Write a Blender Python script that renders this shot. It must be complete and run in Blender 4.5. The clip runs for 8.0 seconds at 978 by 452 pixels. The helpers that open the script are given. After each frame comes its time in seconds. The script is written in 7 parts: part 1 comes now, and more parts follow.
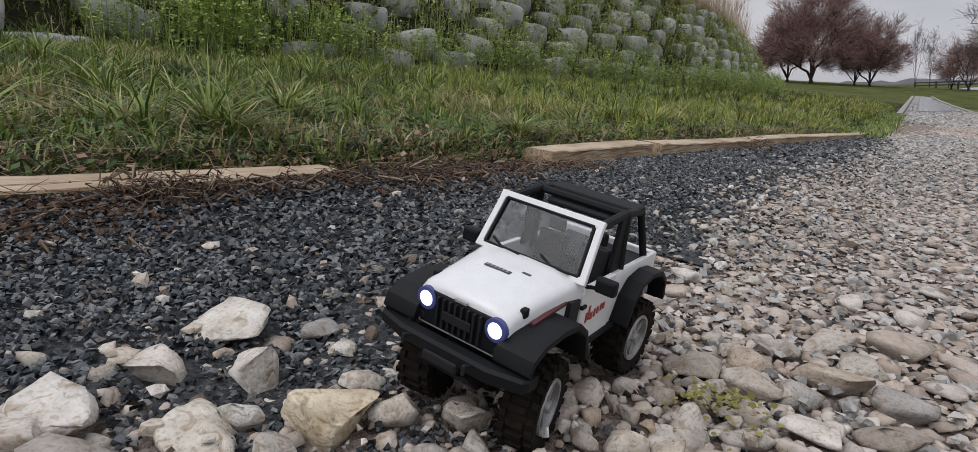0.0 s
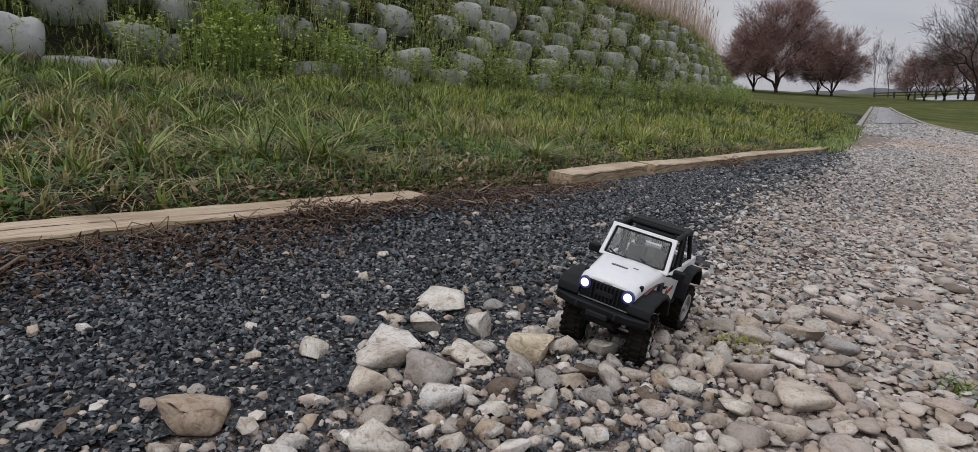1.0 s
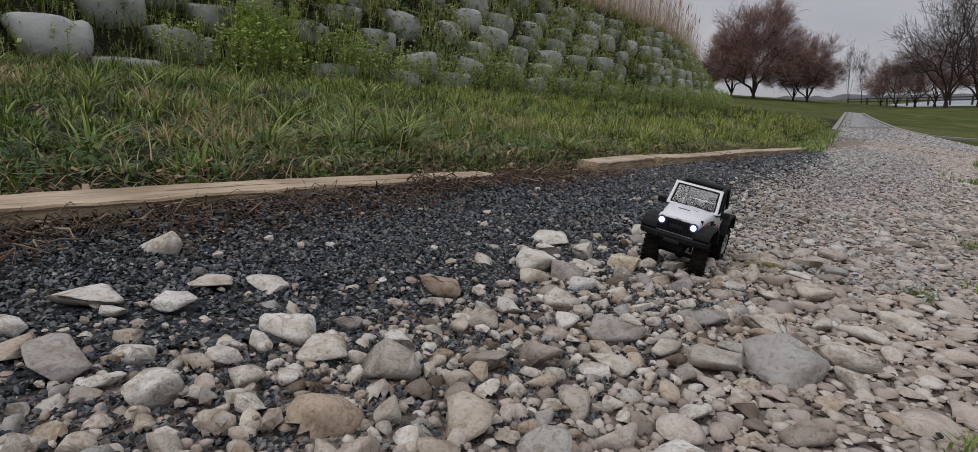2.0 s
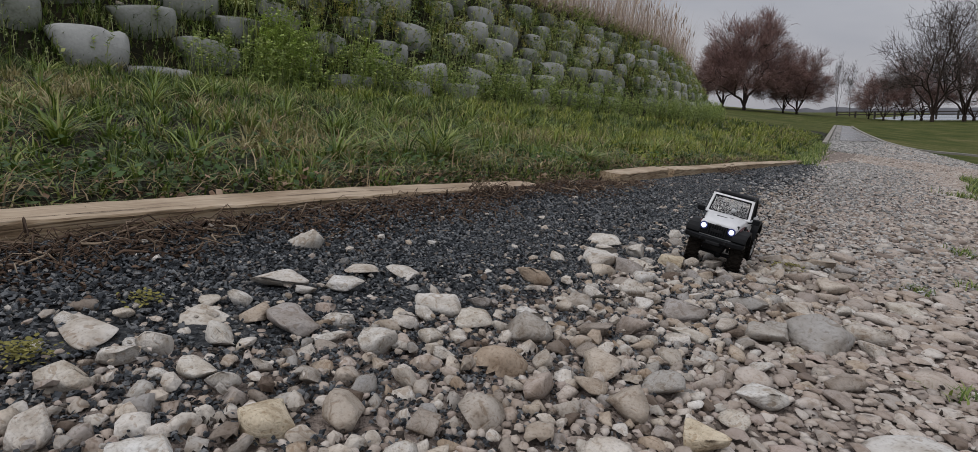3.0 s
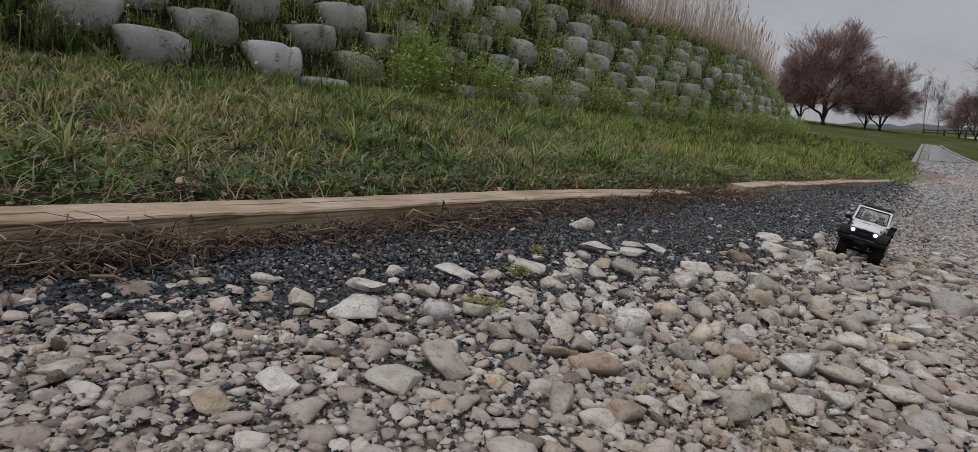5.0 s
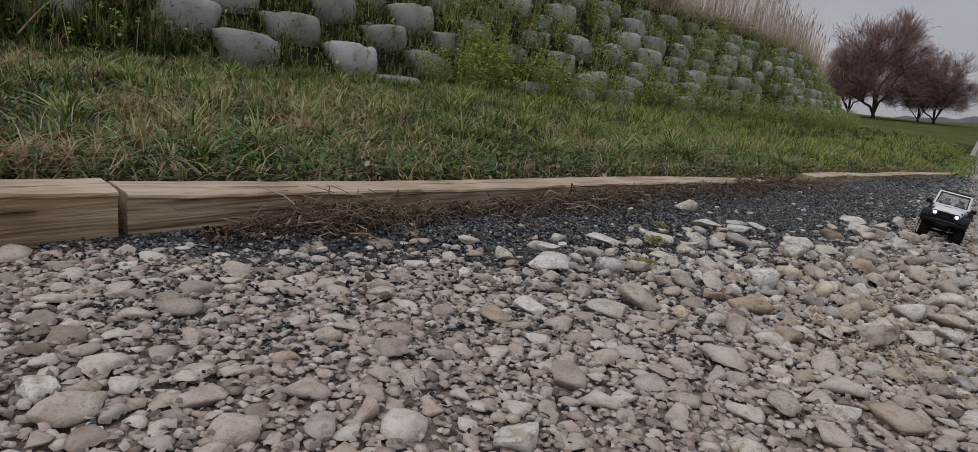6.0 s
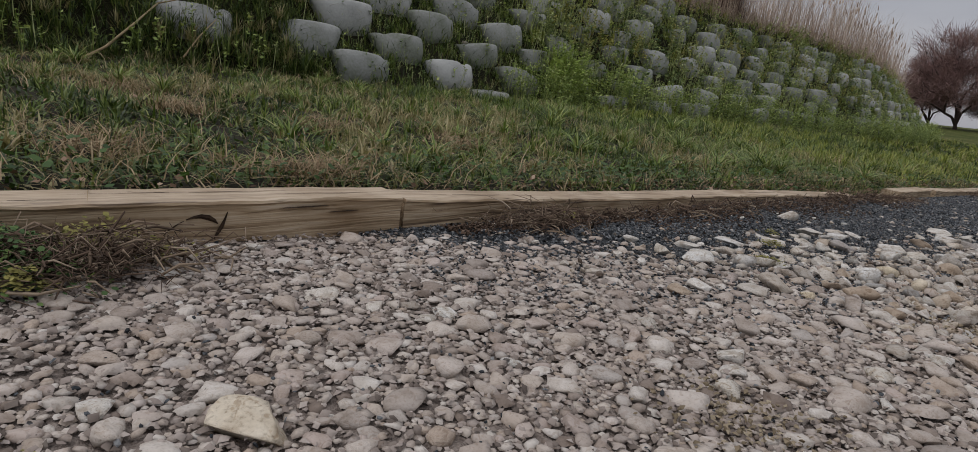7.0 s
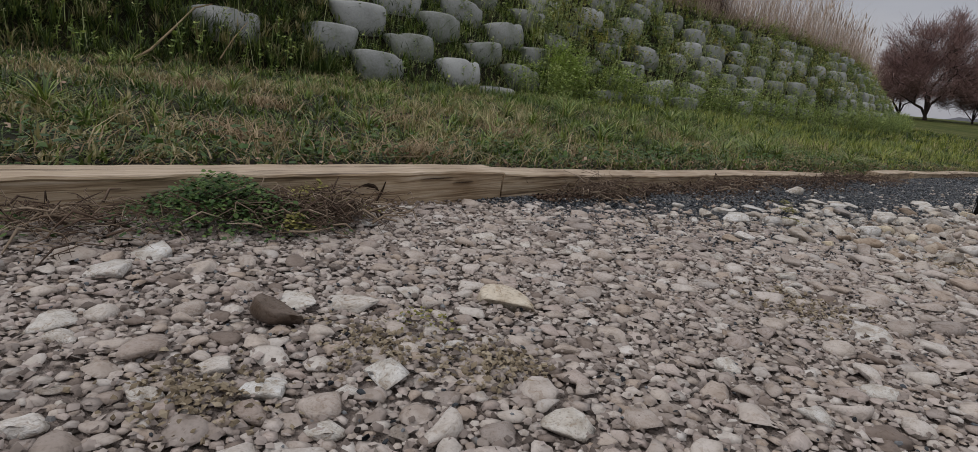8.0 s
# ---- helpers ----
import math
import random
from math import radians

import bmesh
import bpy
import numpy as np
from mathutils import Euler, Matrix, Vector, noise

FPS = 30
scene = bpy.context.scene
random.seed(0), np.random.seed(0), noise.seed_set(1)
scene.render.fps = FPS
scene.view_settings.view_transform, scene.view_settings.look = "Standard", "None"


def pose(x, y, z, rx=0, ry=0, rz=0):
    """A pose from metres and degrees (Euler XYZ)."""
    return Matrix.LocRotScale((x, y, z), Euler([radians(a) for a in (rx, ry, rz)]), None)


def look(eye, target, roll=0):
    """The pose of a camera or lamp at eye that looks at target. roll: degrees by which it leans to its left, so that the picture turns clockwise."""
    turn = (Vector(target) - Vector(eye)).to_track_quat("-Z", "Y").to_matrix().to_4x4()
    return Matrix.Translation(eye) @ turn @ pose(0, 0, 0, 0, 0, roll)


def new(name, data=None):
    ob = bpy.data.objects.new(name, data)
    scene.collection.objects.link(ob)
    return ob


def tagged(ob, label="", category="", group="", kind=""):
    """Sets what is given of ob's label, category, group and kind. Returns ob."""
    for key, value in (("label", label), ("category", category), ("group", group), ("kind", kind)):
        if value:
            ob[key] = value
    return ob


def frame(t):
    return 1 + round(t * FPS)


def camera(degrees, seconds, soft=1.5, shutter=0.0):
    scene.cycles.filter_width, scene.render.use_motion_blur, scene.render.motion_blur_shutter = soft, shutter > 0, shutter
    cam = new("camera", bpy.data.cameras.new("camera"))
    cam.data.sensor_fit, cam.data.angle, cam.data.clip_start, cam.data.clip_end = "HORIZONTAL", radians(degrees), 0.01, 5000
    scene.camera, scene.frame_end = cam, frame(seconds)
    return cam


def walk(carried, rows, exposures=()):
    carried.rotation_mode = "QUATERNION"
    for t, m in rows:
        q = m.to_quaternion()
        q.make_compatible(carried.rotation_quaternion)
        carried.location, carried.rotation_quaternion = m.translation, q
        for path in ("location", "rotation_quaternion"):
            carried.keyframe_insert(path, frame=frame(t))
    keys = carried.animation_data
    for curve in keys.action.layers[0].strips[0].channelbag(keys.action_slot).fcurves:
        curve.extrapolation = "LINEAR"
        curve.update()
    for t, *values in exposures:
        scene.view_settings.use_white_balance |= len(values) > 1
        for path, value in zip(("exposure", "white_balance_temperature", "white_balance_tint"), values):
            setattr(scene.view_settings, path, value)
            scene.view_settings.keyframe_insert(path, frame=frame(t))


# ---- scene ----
cam = camera(74.8, 8.0, 0.5)
PATH = [
    (0, (1.005, 1.964, 0.179), (-0.219, 3.454, -0.351), 4.1),
    (0.5, (1.043, 1.747, 0.217), (-0.151, 3.266, -0.3), 4.2),
    (1, (1.075, 1.565, 0.276), (-0.086, 3.113, -0.229), 4.6),
    (1.5, (1.116, 1.336, 0.265), (-0.016, 2.909, -0.229), 5.0),
    (1.7, (1.116, 1.251, 0.252), (-0.007, 2.83, -0.241), 5.1),
    (2.8, (1.108, 0.925, 0.291), (0.012, 2.531, -0.178), 5.3),
    (3, (1.098, 0.877, 0.284), (0.002, 2.484, -0.18), 5.9),
    (3.5, (1.104, 0.737, 0.284), (-0.026, 2.321, -0.178), 5.9),
    (4, (1.112, 0.535, 0.33), (-0.072, 2.078, -0.136), 6.4),
    (4.5, (1.096, 0.339, 0.322), (-0.136, 1.841, -0.153), 7.0),
    (4.7, (1.089, 0.277, 0.329), (-0.149, 1.775, -0.143), 7.3),
    (5.8, (1.062, -0.057, 0.308), (-0.22, 1.398, -0.183), 6.9),
    (6, (1.064, -0.132, 0.308), (-0.258, 1.284, -0.191), 6.8),
    (6.5, (1.079, -0.349, 0.348), (-0.341, 0.972, -0.141), 6.4),
    (7, (1.144, -0.564, 0.355), (-0.301, 0.727, -0.143), 6.8),
    (7.5, (1.182, -0.748, 0.355), (-0.22, 0.59, -0.137), 7.4),
    (8, (1.215, -0.969, 0.334), (-0.188, 0.367, -0.166), 6.2),
]
EXPOSURES = [(0.0, 0.3, 6420, 12), (1.0, 0.2, 6420, 12), (1.5, 0.06, 6420, 12), (3.0, -0.1, 6420, 12), (4.5, -0.14, 6420, 12), (6.0, -0.13, 6420, 12), (8.0, -0.15, 6420, 12)]
walk(cam, [(t, look(eye, target, roll)) for t, eye, target, roll in PATH], EXPOSURES)
# ---- world and light ----
world = bpy.data.worlds.new("overcast_sky")
scene.world = world
world.use_nodes = True
wn, wl = world.node_tree.nodes, world.node_tree.links
wn.clear()
SUN_EL, SUN_ROT = radians(48), radians(200)
sky = wn.new("ShaderNodeTexSky")
sky.sky_type, sky.sun_disc = "NISHITA", False
sky.sun_elevation, sky.sun_rotation, sky.air_density, sky.dust_density = SUN_EL, SUN_ROT, 1.0, 4.0
pale = wn.new("ShaderNodeHueSaturation")
pale.inputs["Saturation"].default_value = 0.18
pale.inputs["Value"].default_value = 0.055
cloud = wn.new("ShaderNodeTexNoise")
cloud.inputs["Scale"].default_value, cloud.inputs["Detail"].default_value = 3.2, 5.0
wtc = wn.new("ShaderNodeTexCoord")
wmap = wn.new("ShaderNodeMapping")
wmap.inputs["Scale"].default_value = (1.0, 1.0, 3.0)
cramp = wn.new("ShaderNodeValToRGB")
cramp.color_ramp.elements[0].position, cramp.color_ramp.elements[0].color = 0.3, (0.36, 0.375, 0.41, 1)
cramp.color_ramp.elements[1].position, cramp.color_ramp.elements[1].color = 0.7, (0.47, 0.475, 0.49, 1)
wmix = wn.new("ShaderNodeMixRGB")
wmix.inputs[0].default_value = 0.7
wbg = wn.new("ShaderNodeBackground")
wbg.inputs["Strength"].default_value = 1.0
wout = wn.new("ShaderNodeOutputWorld")
wl.new(wtc.outputs["Generated"], wmap.inputs["Vector"])
wl.new(wmap.outputs["Vector"], cloud.inputs["Vector"])
wl.new(cloud.outputs["Fac"], cramp.inputs["Fac"])
wl.new(sky.outputs["Color"], pale.inputs["Color"])
wl.new(pale.outputs["Color"], wmix.inputs[1])
wl.new(cramp.outputs["Color"], wmix.inputs[2])
wsep, wmr, wmul = wn.new("ShaderNodeSeparateXYZ"), wn.new("ShaderNodeValToRGB"), wn.new("ShaderNodeVectorMath")
we = wmr.color_ramp.elements
we.new(0.5)
for we_k, (we_p, we_c) in enumerate([(0.0, (1.42, 1.38, 1.36, 1)), (0.16, (1.2, 1.22, 1.26, 1)), (1.0, (2.5, 2.46, 2.4, 1))]):
    we[we_k].position, we[we_k].color = we_p, we_c
wmul.operation = "MULTIPLY"
wl.new(wtc.outputs["Generated"], wsep.inputs[0])
wl.new(wsep.outputs["Z"], wmr.inputs[0])
wl.new(wmix.outputs["Color"], wmul.inputs[0])
wl.new(wmr.outputs[0], wmul.inputs[1])
wl.new(wmul.outputs[0], wbg.inputs["Color"])
wl.new(wbg.outputs["Background"], wout.inputs["Surface"])

sun_data = bpy.data.lights.new("sun", "SUN")
sun_data.energy, sun_data.angle, sun_data.color = 0.6, radians(40), (1.0, 0.97, 0.93)
sun = new("sun", sun_data)
sun.matrix_world = look((0, 0, 30), (6.0, 14.0, 0))


# ---- materials ----
def surf(name, ramp, scale=20.0, rough=0.7, bump=0.3, vary="none", spread=0.5, fine=6.0, metal=0.0, coat=0.0, bump_dist=0.01, spec=0.2, leaf=0.0):
    """A node material: a colour ramp read by a mix of two noises and a random value for each piece."""
    m = bpy.data.materials.new(name)
    m.use_nodes = True
    n, l = m.node_tree.nodes, m.node_tree.links
    b = n["Principled BSDF"]
    tc = n.new("ShaderNodeTexCoord")
    n1, n2 = n.new("ShaderNodeTexNoise"), n.new("ShaderNodeTexNoise")
    n1.inputs["Scale"].default_value, n1.inputs["Detail"].default_value = scale, 4.0
    n2.inputs["Scale"].default_value, n2.inputs["Detail"].default_value = scale * fine, 3.0
    src = tc.outputs["Object"]
    mixn = n.new("ShaderNodeMath")
    mixn.operation = "MULTIPLY_ADD"
    mixn.inputs[1].default_value = 0.35
    l.new(src, n1.inputs["Vector"])
    l.new(src, n2.inputs["Vector"])
    l.new(n2.outputs["Fac"], mixn.inputs[0])
    half = n.new("ShaderNodeMath")
    half.operation = "MULTIPLY"
    half.inputs[1].default_value = 0.65
    l.new(n1.outputs["Fac"], half.inputs[0])
    l.new(half.outputs[0], mixn.inputs[2])
    fac = mixn.outputs[0]
    if vary != "none":
        rnd = n.new("ShaderNodeNewGeometry").outputs["Random Per Island"] if vary == "island" else n.new("ShaderNodeObjectInfo").outputs["Random"]
        blend = n.new("ShaderNodeMix")
        blend.inputs[0].default_value = spread
        l.new(fac, blend.inputs[2])
        l.new(rnd, blend.inputs[3])
        fac = blend.outputs[0]
    cr = n.new("ShaderNodeValToRGB")
    e = cr.color_ramp.elements
    while len(e) < len(ramp):
        e.new(0.5)
    for k, (pos, col) in enumerate(ramp):
        e[k].position, e[k].color = pos, (*col, 1)
    l.new(fac, cr.inputs["Fac"])
    l.new(cr.outputs["Color"], b.inputs["Base Color"])
    rr = n.new("ShaderNodeMapRange")
    rr.inputs[3].default_value, rr.inputs[4].default_value = max(rough - 0.12, 0.02), min(rough + 0.12, 1.0)
    l.new(n2.outputs["Fac"], rr.inputs[0])
    l.new(rr.outputs[0], b.inputs["Roughness"])
    b.inputs["Metallic"].default_value, b.inputs["Specular IOR Level"].default_value = metal, spec
    b.inputs["Coat Weight"].default_value = coat
    if bump:
        bp = n.new("ShaderNodeBump")
        bp.inputs["Strength"].default_value, bp.inputs["Distance"].default_value = bump, bump_dist
        l.new(mixn.outputs[0], bp.inputs["Height"])
        l.new(bp.outputs["Normal"], b.inputs["Normal"])
    if leaf:
        tl, add, gain = n.new("ShaderNodeBsdfTranslucent"), n.new("ShaderNodeAddShader"), n.new("ShaderNodeMixRGB")
        gain.blend_type, gain.inputs[0].default_value, gain.inputs[2].default_value = "MULTIPLY", 1.0, (leaf, leaf, leaf * 0.8, 1)
        l.new(cr.outputs["Color"], gain.inputs[1])
        l.new(gain.outputs["Color"], tl.inputs["Color"])
        l.new(b.outputs[0], add.inputs[0])
        l.new(tl.outputs[0], add.inputs[1])
        l.new(add.outputs[0], n["Material Output"].inputs["Surface"])
    return m


def stone_surf(name, palette, scale, vary, rough=0.75, relief=0.0025, mottle=1.0):
    """Stone: each piece takes a colour of the palette, mottled by blotches, veins and fine pits."""
    m = bpy.data.materials.new(name)
    m.use_nodes = True
    n, l = m.node_tree.nodes, m.node_tree.links
    b = n["Principled BSDF"]
    rnd = n.new("ShaderNodeNewGeometry").outputs["Random Per Island"] if vary == "island" else n.new("ShaderNodeObjectInfo").outputs["Random"]
    tc, off, shift = n.new("ShaderNodeTexCoord"), n.new("ShaderNodeVectorMath"), n.new("ShaderNodeMath")
    shift.operation, shift.inputs[1].default_value = "MULTIPLY", 37.0
    off.operation = "ADD"
    l.new(rnd, shift.inputs[0])
    l.new(tc.outputs["Object"], off.inputs[0])
    l.new(shift.outputs[0], off.inputs[1])

    def noise_at(k, detail, distort=0.0):
        t = n.new("ShaderNodeTexNoise")
        t.inputs["Scale"].default_value, t.inputs["Detail"].default_value, t.inputs["Distortion"].default_value = scale * k, detail, distort
        l.new(off.outputs[0], t.inputs["Vector"])
        return t.outputs["Fac"]

    def ramp(fac, stops):
        c = n.new("ShaderNodeValToRGB")
        e = c.color_ramp.elements
        while len(e) < len(stops):
            e.new(0.5)
        for k, (p, col) in enumerate(stops):
            e[k].position, e[k].color = p, (*col, 1)
        l.new(fac, c.inputs["Fac"])
        return c.outputs["Color"]

    def times(a, c):
        x = n.new("ShaderNodeMixRGB")
        x.blend_type, x.inputs[0].default_value = "MULTIPLY", mottle
        l.new(a, x.inputs[1])
        l.new(c, x.inputs[2])
        return x.outputs["Color"]
    blot, vein, pit = noise_at(1.0, 4.0), noise_at(1.7, 5.0, 1.6), noise_at(7.0, 3.0)
    col = ramp(rnd, [((k + 0.5) / len(palette), c) for k, c in enumerate(palette)])
    col = times(col, ramp(blot, [(0.3, (0.66, 0.6, 0.53)), (0.48, (0.98, 0.96, 0.93)), (0.68, (1.16, 1.17, 1.18))]))
    col = times(col, ramp(vein, [(0.36, (0.72, 0.66, 0.6)), (0.44, (1.0, 1.0, 1.0)), (0.64, (1.0, 1.0, 1.0)), (0.72, (1.14, 1.12, 1.1))]))
    col = times(col, ramp(pit, [(0.3, (0.72, 0.7, 0.68)), (0.45, (1.0, 1.0, 1.0)), (0.7, (1.1, 1.1, 1.1))]))
    l.new(col, b.inputs["Base Color"])
    rr = n.new("ShaderNodeMapRange")
    rr.inputs[3].default_value, rr.inputs[4].default_value = rough - 0.2, rough + 0.15
    l.new(blot, rr.inputs[0])
    l.new(rr.outputs[0], b.inputs["Roughness"])
    b.inputs["Specular IOR Level"].default_value = 0.3
    high = n.new("ShaderNodeMath")
    high.operation, high.inputs[1].default_value = "MULTIPLY_ADD", 0.3
    l.new(pit, high.inputs[0])
    l.new(vein, high.inputs[2])
    bp = n.new("ShaderNodeBump")
    bp.inputs["Strength"].default_value, bp.inputs["Distance"].default_value = 0.8, relief
    l.new(high.outputs[0], bp.inputs["Height"])
    l.new(bp.outputs["Normal"], b.inputs["Normal"])
    return m


MIXED = [(0.13, 0.1, 0.08), (0.46, 0.42, 0.375), (0.27, 0.235, 0.205), (0.52, 0.49, 0.45), (0.4, 0.33, 0.26), (0.35, 0.335, 0.315), (0.57, 0.545, 0.51), (0.4, 0.33, 0.285), (0.28, 0.275, 0.27), (0.5, 0.445, 0.38), (0.6, 0.58, 0.555), (0.36, 0.29, 0.225)]
WARM = [(0.2, 0.16, 0.135), (0.43, 0.375, 0.335), (0.32, 0.265, 0.23), (0.49, 0.44, 0.4), (0.4, 0.335, 0.285), (0.37, 0.335, 0.31), (0.53, 0.49, 0.45), (0.42, 0.35, 0.315), (0.3, 0.26, 0.235), (0.47, 0.41, 0.36), (0.55, 0.515, 0.48), (0.38, 0.31, 0.255)]
M_STONE = stone_surf("river_stone", MIXED, 45, "island")
M_TAN = stone_surf("tan_river_stone", WARM, 45, "island", 0.72, 0.0015, 0.6)
M_STONE_OB = stone_surf("river_stone_piece", MIXED[1:6] + MIXED[7:], 1.5, "object", relief=0.003, mottle=0.85)
M_TAN_OB = stone_surf("tan_river_stone_piece", WARM[1:], 1.5, "object", relief=0.002, mottle=0.65)
M_PALE = stone_surf("white_limestone", [(0.51, 0.485, 0.45), (0.54, 0.53, 0.515), (0.48, 0.44, 0.395), (0.57, 0.56, 0.54), (0.5, 0.465, 0.415)], 1.5, "object", 0.8, 0.003)
M_YELLOW = stone_surf("yellow_limestone", [(0.56, 0.49, 0.375), (0.52, 0.445, 0.325), (0.55, 0.49, 0.4)], 1.5, "object", 0.8, 0.003)
M_UMBER = stone_surf("umber_stone", [(0.11, 0.085, 0.068), (0.13, 0.1, 0.08)], 1.5, "object", 0.7, 0.003)
M_GREYCHIP = surf("grey_chips", [(0.0, (0.13, 0.13, 0.13)), (0.4, (0.285, 0.28, 0.27)), (0.75, (0.42, 0.41, 0.395)), (1.0, (0.56, 0.545, 0.52))], 40, 0.7, 0.0, "island", 0.85)
M_GRITMIX = surf("mixed_grit", [(0.0, (0.014, 0.012, 0.011)), (0.45, (0.06, 0.05, 0.042)), (0.8, (0.2, 0.17, 0.145)), (1.0, (0.5, 0.45, 0.4))], 40, 0.75, 0.0, "island", 0.85)
M_WORNGRIT = surf("pinkish_grit", [(0.0, (0.06, 0.047, 0.04)), (0.25, (0.2, 0.165, 0.143)), (0.6, (0.33, 0.28, 0.25)), (1.0, (0.48, 0.42, 0.38))], 40, 0.8, 0.0, "island", 0.85)
M_CHIP = surf("dark_slate_chips", [(0.0, (0.01, 0.011, 0.013)), (0.32, (0.034, 0.039, 0.045)), (0.62, (0.1, 0.11, 0.121)), (0.8, (0.2, 0.207, 0.214)), (0.87, (0.12, 0.1, 0.085)), (0.91, (0.2, 0.205, 0.205)), (0.95, (0.38, 0.37, 0.35)), (1.0, (0.6, 0.58, 0.55))], 60, 0.45, 0.3, "island", 0.85, bump_dist=0.002, spec=0.12)
M_GRASS = surf("grass_blades", [(0.0, (0.022, 0.042, 0.008)), (0.3, (0.07, 0.115, 0.018)), (0.6, (0.14, 0.195, 0.038)), (0.85, (0.225, 0.26, 0.07)), (1.0, (0.46, 0.4, 0.23))], 1.1, 0.5, 0.0, "island", 0.85, leaf=0.3, spec=0.35)
M_DEEP = surf("deep_green_grass", [(0.0, (0.01, 0.02, 0.005)), (0.4, (0.036, 0.064, 0.013)), (0.75, (0.1, 0.142, 0.03)), (1.0, (0.24, 0.26, 0.075))], 2.0, 0.5, 0.0, "island", 0.85, leaf=0.25, spec=0.35)
M_MEADOW = surf("yellowish_grass", [(0.0, (0.035, 0.052, 0.01)), (0.3, (0.115, 0.15, 0.026)), (0.6, (0.22, 0.26, 0.05)), (0.85, (0.34, 0.34, 0.1)), (1.0, (0.5, 0.43, 0.24))], 1.1, 0.55, 0.0, "island", 0.85, leaf=0.3, spec=0.25)
M_SERE = surf("sere_grass", [(0.0, (0.085, 0.085, 0.028)), (0.4, (0.19, 0.175, 0.07)), (0.75, (0.33, 0.28, 0.14)), (1.0, (0.5, 0.42, 0.26))], 2.0, 0.65, 0.0, "island", 0.75, leaf=0.3, spec=0.6)
M_STRAW = surf("dry_grass", [(0.0, (0.10, 0.06, 0.035)), (0.5, (0.26, 0.19, 0.11)), (1.0, (0.42, 0.34, 0.22))], 3, 0.75, 0.0, "island", 0.7, leaf=0.2)
M_LEAF = surf("weed_leaves", [(0.0, (0.06, 0.095, 0.024)), (0.5, (0.185, 0.245, 0.066)), (0.85, (0.32, 0.37, 0.115)), (1.0, (0.48, 0.45, 0.2))], 1.5, 0.55, 0.0, "island", 0.8, leaf=0.35, spec=0.25)
M_STALK = surf("olive_stalks", [(0.0, (0.12, 0.15, 0.06)), (0.5, (0.3, 0.34, 0.14)), (1.0, (0.58, 0.6, 0.34))], 2.0, 0.6, 0.0, "island", 0.7, leaf=0.3)
M_CREEPER = surf("creeping_leaves", [(0.0, (0.03, 0.058, 0.02)), (0.5, (0.1, 0.155, 0.046)), (0.85, (0.19, 0.25, 0.08)), (1.0, (0.34, 0.38, 0.15))], 1.5, 0.45, 0.0, "island", 0.8, leaf=0.25, spec=0.4)
M_OLIVE = surf("yellow_olive_weeds", [(0.0, (0.12, 0.115, 0.035)), (0.5, (0.27, 0.26, 0.08)), (0.85, (0.36, 0.33, 0.11)), (1.0, (0.45, 0.3, 0.12))], 1.5, 0.55, 0.0, "island", 0.8, leaf=0.35)
M_BRIGHT = surf("spurge_leaves", [(0.0, (0.14, 0.2, 0.045)), (0.6, (0.31, 0.4, 0.09)), (1.0, (0.5, 0.54, 0.19))], 4, 0.5, 0.0, "island", 0.6, leaf=0.3, spec=0.6)
# soil coloured extra dark, so shade in the grass gaps is partly painted
M_SOIL = surf("gap_shade_soil", [(0.2, (0.008, 0.008, 0.005)), (0.5, (0.018, 0.017, 0.009)), (0.8, (0.045, 0.037, 0.02))], 3.0, 0.9, 0.6, fine=14, bump_dist=0.02)
M_BLOCK = surf("weathered_concrete", [(0.22, (0.085, 0.09, 0.068)), (0.36, (0.2, 0.214, 0.178)), (0.48, (0.28, 0.288, 0.276)), (0.6, (0.35, 0.356, 0.348)), (0.74, (0.43, 0.436, 0.426))], 6, 0.85, 0.5, "object", 0.3, fine=9, bump_dist=0.01)
M_REED = surf("dead_reeds", [(0.0, (0.24, 0.17, 0.13)), (0.5, (0.5, 0.39, 0.31)), (1.0, (0.68, 0.58, 0.48))], 2, 0.8, 0.0, "island", 0.8)
M_BARK = surf("dark_bark", [(0.2, (0.028, 0.02, 0.017)), (0.8, (0.075, 0.055, 0.047))], 8, 0.9, 0.6, bump_dist=0.03)
M_BUD = surf("red_buds", [(0.0, (0.13, 0.078, 0.07)), (0.6, (0.26, 0.16, 0.148)), (1.0, (0.42, 0.29, 0.265))], 0.4, 0.8, 0.0, "island", 0.7)
M_TWIG = surf("grey_twigs", [(0.0, (0.05, 0.04, 0.036)), (1.0, (0.14, 0.11, 0.10))], 0.5, 0.85, 0.0, "island", 0.7)


